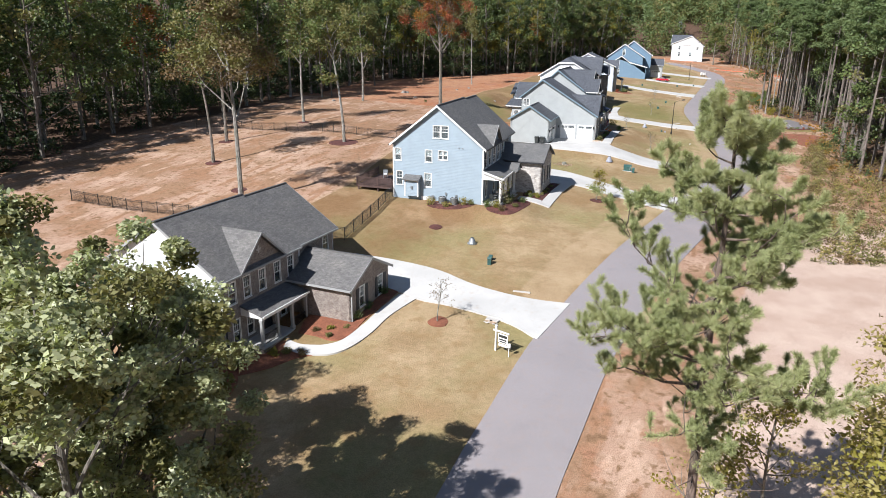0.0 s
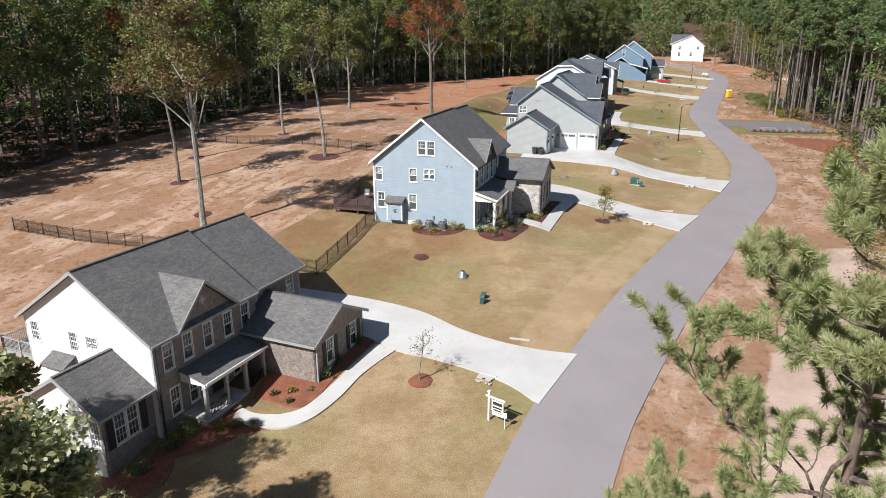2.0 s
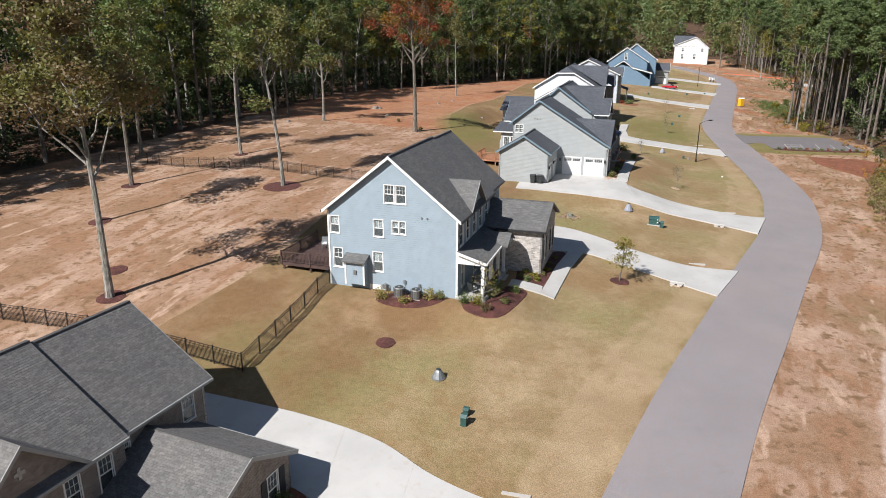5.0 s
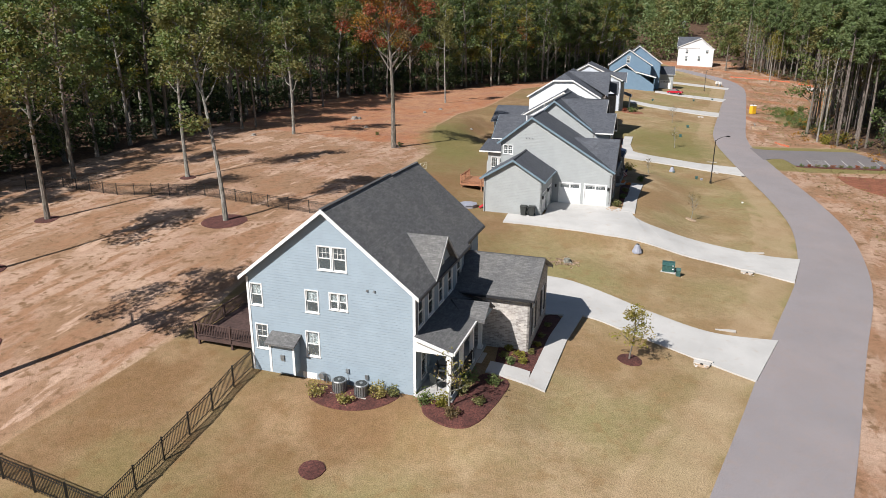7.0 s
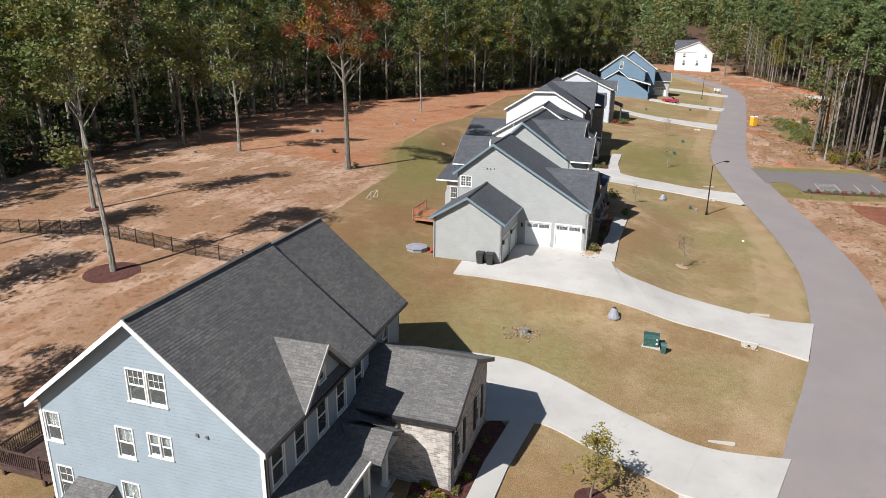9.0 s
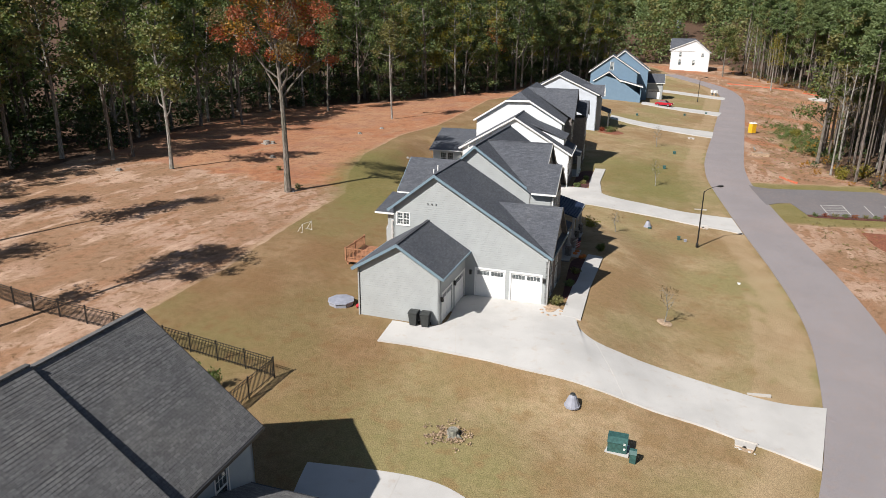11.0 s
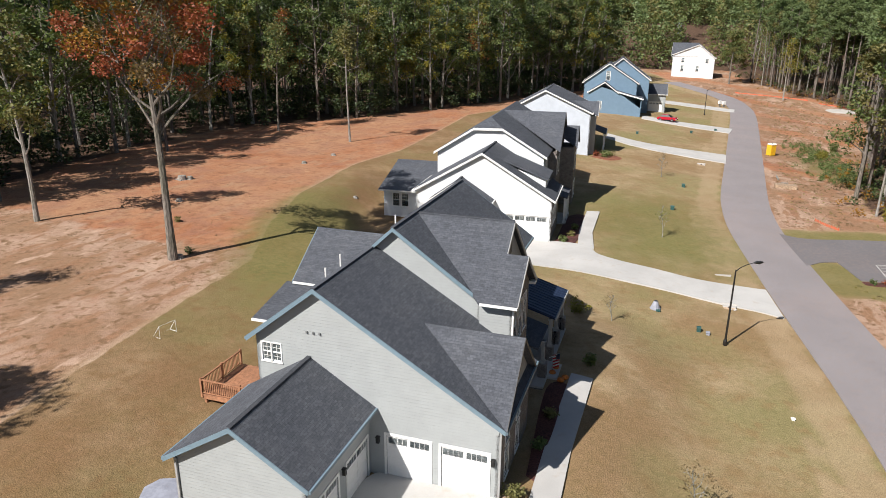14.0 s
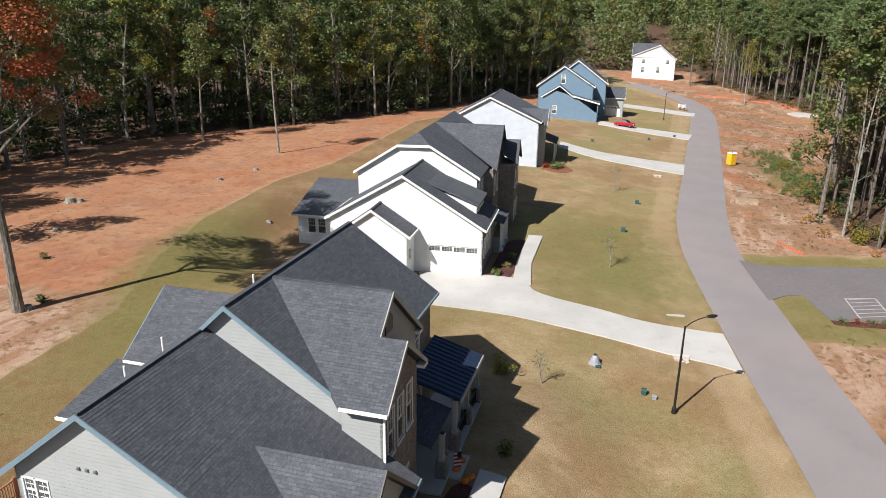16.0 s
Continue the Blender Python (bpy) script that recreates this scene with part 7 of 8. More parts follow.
# ---------------------------------------------------------------- fences
def fence(points, label, single=True):
    """A black metal picket fence that follows the land: posts, two rails a panel, pickets."""
    (ox, oy) = points[0]
    base = Vector((ox, oy, H(ox, oy)))
    f = thing("fence", Matrix.Translation(base), label, "fence")
    stake = mesh_of("post", boxes((-0.035, 0.035, -0.035, 0.035, -0.25, 1.38), (-0.045, 0.045, -0.045, 0.045, 1.38, 1.42)), M["black"])
    stick = mesh_of("picket", boxes((-0.011, 0.011, -0.011, 0.011, 0.06, 1.3)), M["black"])
    rest = bmesh.new()
    for (x0, y0), (x1, y1) in zip(points, points[1:]):
        L = math.hypot(x1 - x0, y1 - y0)
        n = max(1, round(L / 2.2))
        for k in range(n):
            a = Vector((x0 + (x1 - x0) * k / n, y0 + (y1 - y0) * k / n, 0))
            b = Vector((x0 + (x1 - x0) * (k + 1) / n, y0 + (y1 - y0) * (k + 1) / n, 0))
            a.z, b.z = H(a.x, a.y), H(b.x, b.y)
            a, b = a - base, b - base
            shared("post", stake, f, Matrix.Translation(a))
            out = Vector((-(b - a).y, (b - a).x, 0)).normalized() * 0.036
            for z in (0.2, 1.12, 1.3):
                u = Vector((0, 0, z))
                part("rail", prism(bmesh.new(), [a + u - out / 2, b + u - out / 2, b + u - out / 2 + Vector((0, 0, 0.03)), a + u - out / 2 + Vector((0, 0, 0.03))], out), M["black"], f)
            m = int((b - a).length / 0.115)
            for j in range(1, m):
                p = a.lerp(b, j / m)
                if single:
                    shared("picket", stick, f, Matrix.Translation(p))
                else:
                    box(rest, p.x - 0.011, p.x + 0.011, p.y - 0.011, p.y + 0.011, p.z + 0.06, p.z + 1.3)
    shared("post", stake, f, Matrix.Translation(b))
    if single:
        rest.free()
    else:
        part("picket", rest, M["black"], f)["kind"] = "stuff"


fence([(-21.4, 68.8), (-10.4, 63.8), (-6.5, 76)], "black metal picket fence between two lawns")
fence([(-45, 76), (-37, 73), (-27, 70.4), (-21.4, 68.8)], "black metal picket fence across bare ground", False)
fence([(-44.5, 117), (-40, 117), (-32, 113.5), (-21.5, 112.3), (-13.3, 108), (-6.2, 105.2), (5.75, 100.2), (3.9, 95.6)], "black metal picket fence round the rear yard", False)


# ---------------------------------------------------------------- lamps, signs, street things
def street_lamp(x, y, turn):
    s = thing("street_lamp", pose(x, y, H(x, y), 0, 0, turn), "black street lamp with one curved arm", "street lamp", "street lamps")
    part("base", tube(bmesh.new(), [(0, 0, -0.2), (0, 0, 0.35), (0, 0, 0.5)], [0.16, 0.15, 0.09], 12), M["black"], s)
    part("pole", tube(bmesh.new(), [(0, 0, 0.4), (0, 0, 3), (0, 0, 6.1)], [0.085, 0.075, 0.055], 10), M["black"], s)
    part("arm", tube(bmesh.new(), [(0, 0, 6.0), (0.35, 0, 6.25), (0.9, 0, 6.45), (1.5, 0, 6.55)], [0.035, 0.032, 0.03, 0.028], 8), M["black"], s)
    bm = bmesh.new()
    bmesh.ops.create_uvsphere(bm, u_segments=12, v_segments=6, radius=0.5, matrix=Matrix.Translation((1.85, 0, 6.55)) @ Matrix.Diagonal((0.85, 0.34, 0.2, 1)))
    part("lamp_head", bm, M["black"], s, "flat oval lamp head")
    part("lens", boxes((1.65, 2.05, -0.09, 0.09, 6.43, 6.462)), M["blind"], s)


street_lamp(43.05, 131.95, 14)
street_lamp(86.4, 256.0, 10)


def yard_sign(x, y, turn):
    s = thing("yard_sign", pose(x, y, H(x, y), 0, 0, turn), "white post with a hanging dark-lettered sign board on the verge", "sign")
    part("post", boxes((-0.06, 0.06, -0.06, 0.06, -0.4, 1.95), (-0.085, 0.085, -0.085, 0.085, 1.95, 2.02)), M["trim"], s)
    part("arm", boxes((-0.25, 1.15, -0.045, 0.045, 1.6, 1.69)), M["trim"], s)
    panel = part("sign_board", boxes((0.2, 1.05, -0.02, 0.02, 0.75, 1.5)), M["trim"], s, "hanging white sign board")
    for x0, x1, z0, z1 in ((0.27, 0.98, 1.2, 1.42), (0.3, 0.95, 0.98, 1.1), (0.34, 0.9, 0.82, 0.92)):
        part("text_bar", boxes((x0, x1, -0.026, -0.02, z0, z1)), M["bin"], panel)
    for u in (0.3, 0.95):
        part("hook", boxes((u - 0.01, u + 0.01, -0.01, 0.01, 1.5, 1.6)), M["metal"], s)
    part("small_panel", boxes((0.25, 1.0, -0.015, 0.015, 0.5, 0.68)), M["trim"], s)


yard_sign(3.95, 43.4, -38)
_p = thing("leaflet_box", pose(4.85, 42.5, H(4.85, 42.5), 0, 0, -20), "small white leaflet box on a stake", "box")
part("stake", boxes((-0.02, 0.02, -0.02, 0.02, -0.3, 0.85)), M["trim"], _p)
part("holder", boxes((-0.12, 0.12, -0.06, 0.06, 0.75, 1.05)), M["trim"], _p)


def catch_basin(x, y, turn):
    """A drain inlet: a pale slab, a black disc for the shade in its throat, and stones round it."""
    s = thing("drain_inlet", pose(x, y, H(x, y), 0, 0, turn), "concrete storm drain inlet with a dark opening in the lawn", "drain", "drain inlets")
    s.scale = (0.62, 0.62, 0.62)
    bm = bmesh.new()
    prism(bm, [(-0.85, -0.45, 0.02), (0.85, -0.45, 0.02), (0.95, 0.5, 0.02), (-0.95, 0.5, 0.02)], (0, 0, 0.16))
    part("slab", bm, M["concrete_grey"], s)
    part("headwall", boxes((-1.05, 1.05, 0.5, 0.66, -0.2, 0.3)), M["concrete_grey"], s)
    part("pipe_mouth", tube(bmesh.new(), [(0, -0.47, 0.06), (0, -0.40, 0.06)], [0.2, 0.2], 14), M["black"], s, "black disc for the shade inside a pipe mouth")
    part("apron", prism(bmesh.new(), [(-0.7, -0.9, -0.03), (0.7, -0.9, -0.03), (0.85, -0.45, 0.05), (-0.85, -0.45, 0.05)], (0, 0, 0.03)), M["stump"], s)
    rng = np.random.default_rng(int(x * 7))
    for _ in range(7):
        bm = bmesh.new()
        bmesh.ops.create_icosphere(bm, subdivisions=1, radius=0.09 + 0.07 * rng.random(), matrix=Matrix.Translation((rng.uniform(-1.2, 1.2), rng.uniform(-1.1, -0.6), 0.02)) @ Matrix.Diagonal((1.3, 1, 0.6, 1)))
        part("rock", bm, M["concrete_grey"], s)


for x, y, d in ((3.95, 47.8, -32), (23.3, 79.4, -30), (33.7, 97.0, -28), (46.3, 139.2, -20), (64.6, 197.2, -20)):
    catch_basin(x, y, d)


def kerb_slab(x, y, turn, L=1.5):
    ob = tagged(part("slab", boxes((-L / 2, L / 2, -0.1, 0.1, -0.05, 0.09)), M["concrete_grey"], None), "narrow pale concrete slab set beside a driveway", "slab", "drive slabs")
    ob.matrix_basis = pose(x, y, H(x, y), 0, 0, turn)


for x, y, d in ((6.7, 52.7, -14), (26.9, 84.6, -8), (37.0, 102.7, -8), (48.6, 146.6, -8)):
    kerb_slab(x, y, d)


def utility_cone(x, y, r=0.42, h=0.6, mat="metal", label="grey tapered utility cover standing in the lawn"):
    c = thing("utility_cover", pose(x, y, H(x, y), 0, 0, 20 * x), label, "utility cover", "utility covers")
    part("cover", tube(bmesh.new(), [(0, 0, -0.05), (0, 0, 0.06), (0, 0, 0.08), (0, 0, h * 0.8), (0, 0, h)], [r, r, r * 0.92, r * 0.5, r * 0.3], 12), M[mat], c)
    part("lid", tube(bmesh.new(), [(0, 0, h), (0, 0, h + 0.05)], [r * 0.34, r * 0.28], 12), M["bin"], c)


utility_cone(2.6, 63.0, 0.5, 0.6)
utility_cone(23.95, 99.2, 0.5, 0.75, "tarp", "blue-grey tapered utility cover standing in the lawn")
utility_cone(39.4, 137.8, 0.45, 0.7, "tarp", "blue-grey tapered utility cover standing in the lawn")


def utility_box(x, y, w, d, h, mat, label, turn=-18):
    b = thing("utility_box", pose(x, y, H(x, y), 0, 0, turn), label, "utility box", "utility boxes")
    part("body", boxes((-w / 2, w / 2, -d / 2, d / 2, -0.1, h * 0.78)), M[mat], b)
    part("cap", prism(bmesh.new(), [(-w / 2 - 0.03, -d / 2 - 0.04, h * 0.78), (-w / 2 - 0.03, d / 2 + 0.02, h * 0.78), (-w / 2 - 0.03, d / 2 + 0.02, h), (-w / 2 - 0.03, -d * 0.1, h)], (w + 0.06, 0, 0)), M[mat], b)
    return b


_t = utility_box(25.9, 95.7, 1.05, 0.85, 0.85, "plastic_green", "dark green steel transformer box on a concrete pad")
part("pad", boxes((-0.65, 0.65, -0.55, 0.55, -0.15, 0.07)), M["concrete"], _t)
for z in (0.45, 0.75):
    part("warning_label", boxes((0.33, 0.45, -0.437, -0.425, z - 0.15, z - 0.04)), M["trim"], _t)
utility_box(26.5, 94.7, 0.34, 0.34, 0.75, "plastic_green", "small dark green cable pedestal")
utility_box(4.15, 58.3, 0.34, 0.34, 0.7, "plastic_green", "small dark green cable pedestal")
utility_box(4.3, 59.2, 0.3, 0.3, 0.5, "plastic_green", "small dark green cable pedestal")
utility_box(41.75, 134.0, 0.3, 0.28, 0.4, "plastic_green", "small dark green cable pedestal")
utility_box(42.3, 133.5, 0.26, 0.26, 0.25, "tarp", "low grey meter box")
utility_box(39.5, 137.3, 0.3, 0.3, 0.12, "plastic_green", "low blue-green valve cover")
utility_box(43.6, 122.2, 0.2, 0.2, 0.12, "trim", "low white valve cover")
for x, y in ((53.6, 232.5), (60.5, 222.0), (73.5, 228.0), (80.5, 233.0), (50.6, 168.5), (56.0, 180.5), (76.5, 262)):
    utility_box(x, y, 0.45, 0.4, 0.5, "plastic_green", "small dark green cable pedestal")


# ---------------------------------------------------------------- planting
def ring_bed(x, y, r, mat, label, seed=0):
    rng = np.random.default_rng(seed)
    return bed("mulch_ring", [(x + r * (0.9 + 0.2 * rng.random()) * math.cos(a), y + r * (0.9 + 0.2 * rng.random()) * math.sin(a)) for a in np.linspace(0, 2 * math.pi, 9)[:-1]], M[mat], label, 0.04, 24)


for i, (x, y, r) in enumerate(((-24.1, 74.7, 1.2), (-26, 79.8, 1.0), (-33.3, 92.2, 1.2), (-35.6, 105.2, 1.2), (-16.6, 103.5, 2.2), (-26.5, 120.8, 1.0))):
    ring_bed(x, y, r, "mulch", "dark mulch ring round a yard tree", i)
ring_bed(-0.4, 47.6, 0.85, "straw", "red pine straw ring round a sapling", 11)
ring_bed(18.3, 79.2, 0.85, "mulch", "dark red mulch ring round a sapling", 12)
ring_bed(33.6, 112.3, 0.6, "stump", "pale straw ring round a sapling", 13)
ring_bed(-1.2, 67.1, 0.7, "mulch", "patch of wood chips on the lawn", 14)
hardwood(601, 3.6, 0.35, 1.0, 30, 0.12, ("tan_leaf",), 0.035, 0.03, 0.3, "thin young tree, almost bare, on the lawn", "pale_bark", 9, at(-0.4, 47.6))
hardwood(602, 3.7, 0.25, 0.9, 1300, 0.15, ("yellow_leaf", "pale_leaf", "yellow_leaf"), 0.045, 0.03, 0.5, "young tree in yellow-green leaf on the lawn", "bark", 10, at(18.3, 79.2))
hardwood(603, 3.0, 0.35, 0.9, 40, 0.12, ("tan_leaf",), 0.03, 0.03, 0.3, "thin young tree, almost bare, on the lawn", "pale_bark", 8, at(33.6, 112.3))
hardwood(604, 3.6, 0.3, 1.0, 260, 0.14, ("olive",), 0.035, 0.03, 0.4, "young tree with few leaves on the lawn", "pale_bark", 9, at(45.8, 157.2))
hardwood(605, 2.2, 0.3, 0.7, 30, 0.1, ("tan_leaf",), 0.03, 0.02, 0.3, "thin young tree, almost bare, on the lawn", "pale_bark", 8, at(34.8, 134.4))
hardwood(606, 3.6, 0.3, 1.0, 60, 0.12, ("tan_leaf",), 0.035, 0.03, 0.4, "thin young tree, almost bare, on the lawn", "pale_bark", 9, at(54.5, 186))

# the brick house
bed("garden_bed", [(-11.6, 46.3), (-10.0, 45.75), (-8.6, 45.1), (-7.3, 45.8), (-6.2, 48.4), (-4.4, 51.9), (-3.9, 53.4), (-5.2, 53.6), (-7.4, 48.6), (-11.0, 49.2)], M["straw"], "red pine straw bed between the porch and the garage", 0.05, 60)
bed("garden_bed", [(-16.2, 42.3), (-16.0, 40.6), (-13.0, 41.5), (-11.0, 42.8), (-9.4, 43.3), (-10.4, 43.75), (-12.2, 45.4), (-13.9, 43.6)], M["straw"], "red pine straw bed below the porch", 0.05, 50)
bed("garden_bed", [(-18.3, 39.4), (-17.8, 36.9), (-14.8, 38.4), (-14.6, 40.8), (-16.0, 41.2)], M["straw"], "red pine straw bed at the house corner", 0.05, 40)
for i, (x, y, r, mt) in enumerate(((-7.25, 48.35, 0.7, "green"), (-6.45, 49.9, 0.55, "green"), (-8.95, 46.8, 0.3, "yellow_leaf"), (-8.9, 45.7, 0.3, "olive"), (-10.1, 46.6, 0.28, "tan_leaf"), (-7.75, 47.0, 0.25, "olive"), (-14.5, 42.9, 0.85, "green"), (-15.2, 41.7, 0.75, "green"), (-12.7, 43.3, 0.5, "yellow_leaf"), (-11.75, 43.5, 0.4, "olive"), (-10.6, 43.3, 0.4, "tan_leaf"), (-16.4, 39.6, 0.7, "green"), (-5.3, 52.4, 0.5, "green"))):
    shrub(700 + i, r, 420, 0.1 + 0.06 * r, mt, "rounded shrub in red pine straw", at(x, y))

# the blue house
bed("garden_bed", [(4.2, 72.5), (4.5, 70.9), (6.2, 69.8), (7.7, 70.4), (9.2, 73.2), (9.6, 74.9), (8.0, 75.4), (6.9, 73.4)], M["mulch"], "dark red mulch bed at the porch corner", 0.05, 50)
bed("garden_bed", [(-2.4, 74.1), (-2.3, 72.6), (-0.4, 71.6), (1.6, 71.5), (3.0, 72.4), (2.7, 73.0), (0.5, 73.6)], M["mulch"], "dark red mulch bed under the gable wall", 0.05, 40)
bed("garden_bed", [(8.9, 77.3), (9.3, 76.5), (11.3, 76.1), (12.3, 78.6), (14.4, 84.3), (13.2, 84.6), (11.3, 79.6), (9.6, 80.2)], M["mulch"], "dark red mulch bed between the walk and the garage", 0.05, 50)
for i, (x, y, r, mt) in enumerate(((9.95, 78.7, 0.32, "yellow_leaf"), (11.9, 79.7, 0.32, "yellow_leaf"), (11.4, 78.5, 0.34, "olive"), (10.55, 78.0, 0.36, "yellow_leaf"), (9.95, 76.9, 0.38, "green"), (10.75, 77.2, 0.34, "yellow_leaf"), (9.5, 77.8, 0.3, "olive"), (12.4, 81.0, 0.3, "olive"), (13.1, 82.8, 0.3, "olive"), (7.0, 74.2, 0.8, "green"), (6.6, 72.9, 0.65, "olive"), (4.5, 72.0, 0.6, "green"), (5.5, 71.6, 0.6, "yellow_leaf"), (6.0, 70.7, 0.5, "tan_leaf"), (7.6, 71.8, 0.4, "olive"), (8.6, 74.1, 0.5, "green"), (-2.0, 72.9, 0.65, "pale_leaf"), (-0.2, 72.1, 0.5, "pale_leaf"), (1.75, 72.6, 0.65, "pale_leaf"), (2.6, 72.7, 0.45, "olive"))):
    shrub(730 + i, r, 380, 0.1 + 0.06 * r, mt, "low leafy shrub in dark red mulch", at(x, y))
hardwood(607, 3.2, 0.3, 0.9, 260, 0.14, ("yellow_leaf", "tan_leaf"), 0.035, 0.03, 0.4, "thin young tree in the mulch bed", "pale_bark", 8, at(6.0, 71.3))

# the grey house and those beyond it
bed("garden_bed", [(23.7, 111.5), (23.6, 110.1), (24.2, 109.75), (25.0, 110.7), (25.0, 112.6), (24.4, 113.0)], M["stump"], "stone-edged garden bed at the garage corner", 0.06, 30)
bed("garden_bed", [(25.6, 113.6), (26.6, 113.6), (29.4, 122.0), (28.0, 122.6)], M["mulch"], "dark mulch strip along the front wall", 0.05, 30)
for i, (x, y, r, mt) in enumerate(((24.75, 111.9, 0.6, "olive"), (31.3, 125.6, 0.55, "green"), (32.4, 135.6, 0.9, "yellow_leaf"), (26.6, 116.0, 0.45, "green"), (27.6, 119.0, 0.45, "olive"))):
    shrub(760 + i, r, 480, 0.12 + 0.06 * r, mt, "rounded shrub beside a house wall", at(x, y))
_rng5 = np.random.default_rng(9)
for k in range(9):
    a = k * 0.7
    bm = bmesh.new()
    bmesh.ops.create_icosphere(bm, subdivisions=1, radius=0.1 + 0.05 * _rng5.random())
    x, y = 24.3 + 0.75 * math.cos(a), 110.6 + 0.85 * math.sin(a)
    ob = tagged(part("stone", bm, M["stump"], None), "rounded tan edging stone of a bed", "stone", "edging stones")
    ob.matrix_basis = pose(x, y, H(x, y) + 0.08, 0, 0, 50 * k) @ Matrix.Diagonal((1.3, 1, 0.7, 1))
bed("garden_bed", [(33.2, 153.2), (35.2, 152.7), (38.8, 163.0), (36.6, 163.6)], M["mulch"], "mulch bed between the walk and the white house", 0.05, 40)
bed("garden_bed", [(46.0, 196.6), (48.6, 194.8), (51.2, 196.6), (50.4, 199.0), (47.6, 199.6)], M["straw"], "red mulch bed at the porch", 0.05, 40)
for i, (x, y, r, mt) in enumerate(((34.2, 153.6, 0.5, "green"), (35.4, 155.4, 0.45, "olive"), (36.2, 158.0, 0.5, "green"), (48.2, 196.9, 0.9, "green"), (49.6, 198.2, 0.7, "olive"), (47.0, 197.6, 0.6, "rust"))):
    shrub(780 + i, r, 420, 0.14 + 0.06 * r, mt, "rounded shrub in a mulched bed", at(x, y))
for i, (x, y) in enumerate(((-2.2, 101.2), (-0.6, 100.3), (1.0, 99.6), (2.6, 98.7))):
    shrub(790 + i, 0.5, 420, 0.13, "green", "small upright evergreen shrub inside the fence", at(x, y) @ Matrix.Diagonal((0.9, 0.9, 1.9, 1)))
for i in range(12):
    x, y = 62.9 + 1.2 * i, 145.9 - 0.12 * i
    shrub(800 + i, 0.42, 240, 0.13, ("green", "rust", "olive")[i % 3], "clipped shrub in the parking lot island", at(x, y))
bed("garden_bed", [(62.0, 146.5), (66, 145.9), (72, 145.2), (77.6, 144.8), (77.4, 143.9), (71.5, 144.3), (66, 145.0), (62.2, 145.5)], M["mulch"], "mulched strip beside the parking lot", 0.05, 40)
bed("garden_bed", [(65.2, 140.0), (69.5, 139.0), (74, 137), (72.5, 128), (67.2, 121.7), (65.6, 127), (63.9, 134)], M["straw"], "broad patch of red-brown mulch on the bank", 0.04, 50)
for i, (x, y, r) in enumerate(((77.5, 167.0, 1.2), (81.5, 168.5, 1.5), (97, 216, 1.2), (90, 207, 1.1))):
    shrub(820 + i, r, 700, 0.24, "yellow_leaf" if i != 2 else "green", "bushy yellow-green shrub at the edge of the wood", at(x, y))


# ---------------------------------------------------------------- things round the houses
def local(ox, oy, th, lx, ly, z=None, turn=0.0):
    c, s = math.cos(th), math.sin(th)
    x, y = ox + c * lx - s * ly, oy + s * lx + c * ly
    return pose(x, y, H(x, y) if z is None else z, 0, 0, math.degrees(th) + turn)


def ac_unit(m):
    a = thing("air_conditioner", m, "grey outdoor air conditioning unit on a pad", "air conditioner", "air conditioners")
    a.scale = (0.86, 0.86, 0.9)
    part("pad", boxes((-0.5, 0.5, -0.5, 0.5, -0.1, 0.08)), M["concrete_grey"], a)
    part("body", tube(bmesh.new(), [(0, 0, 0.08), (0, 0, 0.12), (0, 0, 0.86), (0, 0, 0.9)], [0.48, 0.5, 0.5, 0.46], 4 * 5), M["metal"], a)
    for k in range(20):
        c, s = math.cos(k * math.pi / 10), math.sin(k * math.pi / 10)
        part("rib", boxes((0.49, 0.52, -0.015, 0.015, 0.14, 0.84)), M["bin"], a).matrix_basis = Matrix.Rotation(k * math.pi / 10, 4, "Z")
    part("grille", tube(bmesh.new(), [(0, 0, 0.9), (0, 0, 0.93)], [0.4, 0.38], 20), M["bin"], a, "dark fan grille")
    part("fan_hub", tube(bmesh.new(), [(0, 0, 0.93), (0, 0, 0.97)], [0.12, 0.1], 12), M["metal"], a)


ac_unit(pose(-0.6, 73.25, H(-0.6, 73.25), 0, 0, -18))
ac_unit(pose(0.75, 72.8, H(0.75, 72.8), 0, 0, -18))
_g = thing("gas_meter", local(3.96, 72.69, -0.308, -6.0, -0.22), "grey gas meter beside a house wall", "gas meter")
part("body", tube(bmesh.new(), [(0, -0.12, 0.45), (0, 0.1, 0.45)], [0.2, 0.2], 12), M["metal"], _g)
part("pipe", tube(bmesh.new(), [(0.3, 0, -0.1), (0.3, 0, 0.6), (0.1, 0, 0.7)], [0.03, 0.03, 0.03], 6), M["metal"], _g)
for lx, z in ((-4.35, 2.05), (-3.1, 1.85)):
    _c = thing("conduit_box", local(3.96, 72.69, -0.308, lx, -0.04, z), "small grey wall box with a hanging cable", "wall box", "wall boxes")
    part("cover", boxes((-0.1, 0.1, -0.06, 0.04, 0, 0.28)), M["metal"], _c)
    part("cable", tube(bmesh.new(), [(0, -0.02, 0), (0.05, -0.03, -0.5), (0.25, -0.06, -1.0)], [0.012, 0.012, 0.012], 5), M["bin"], _c)


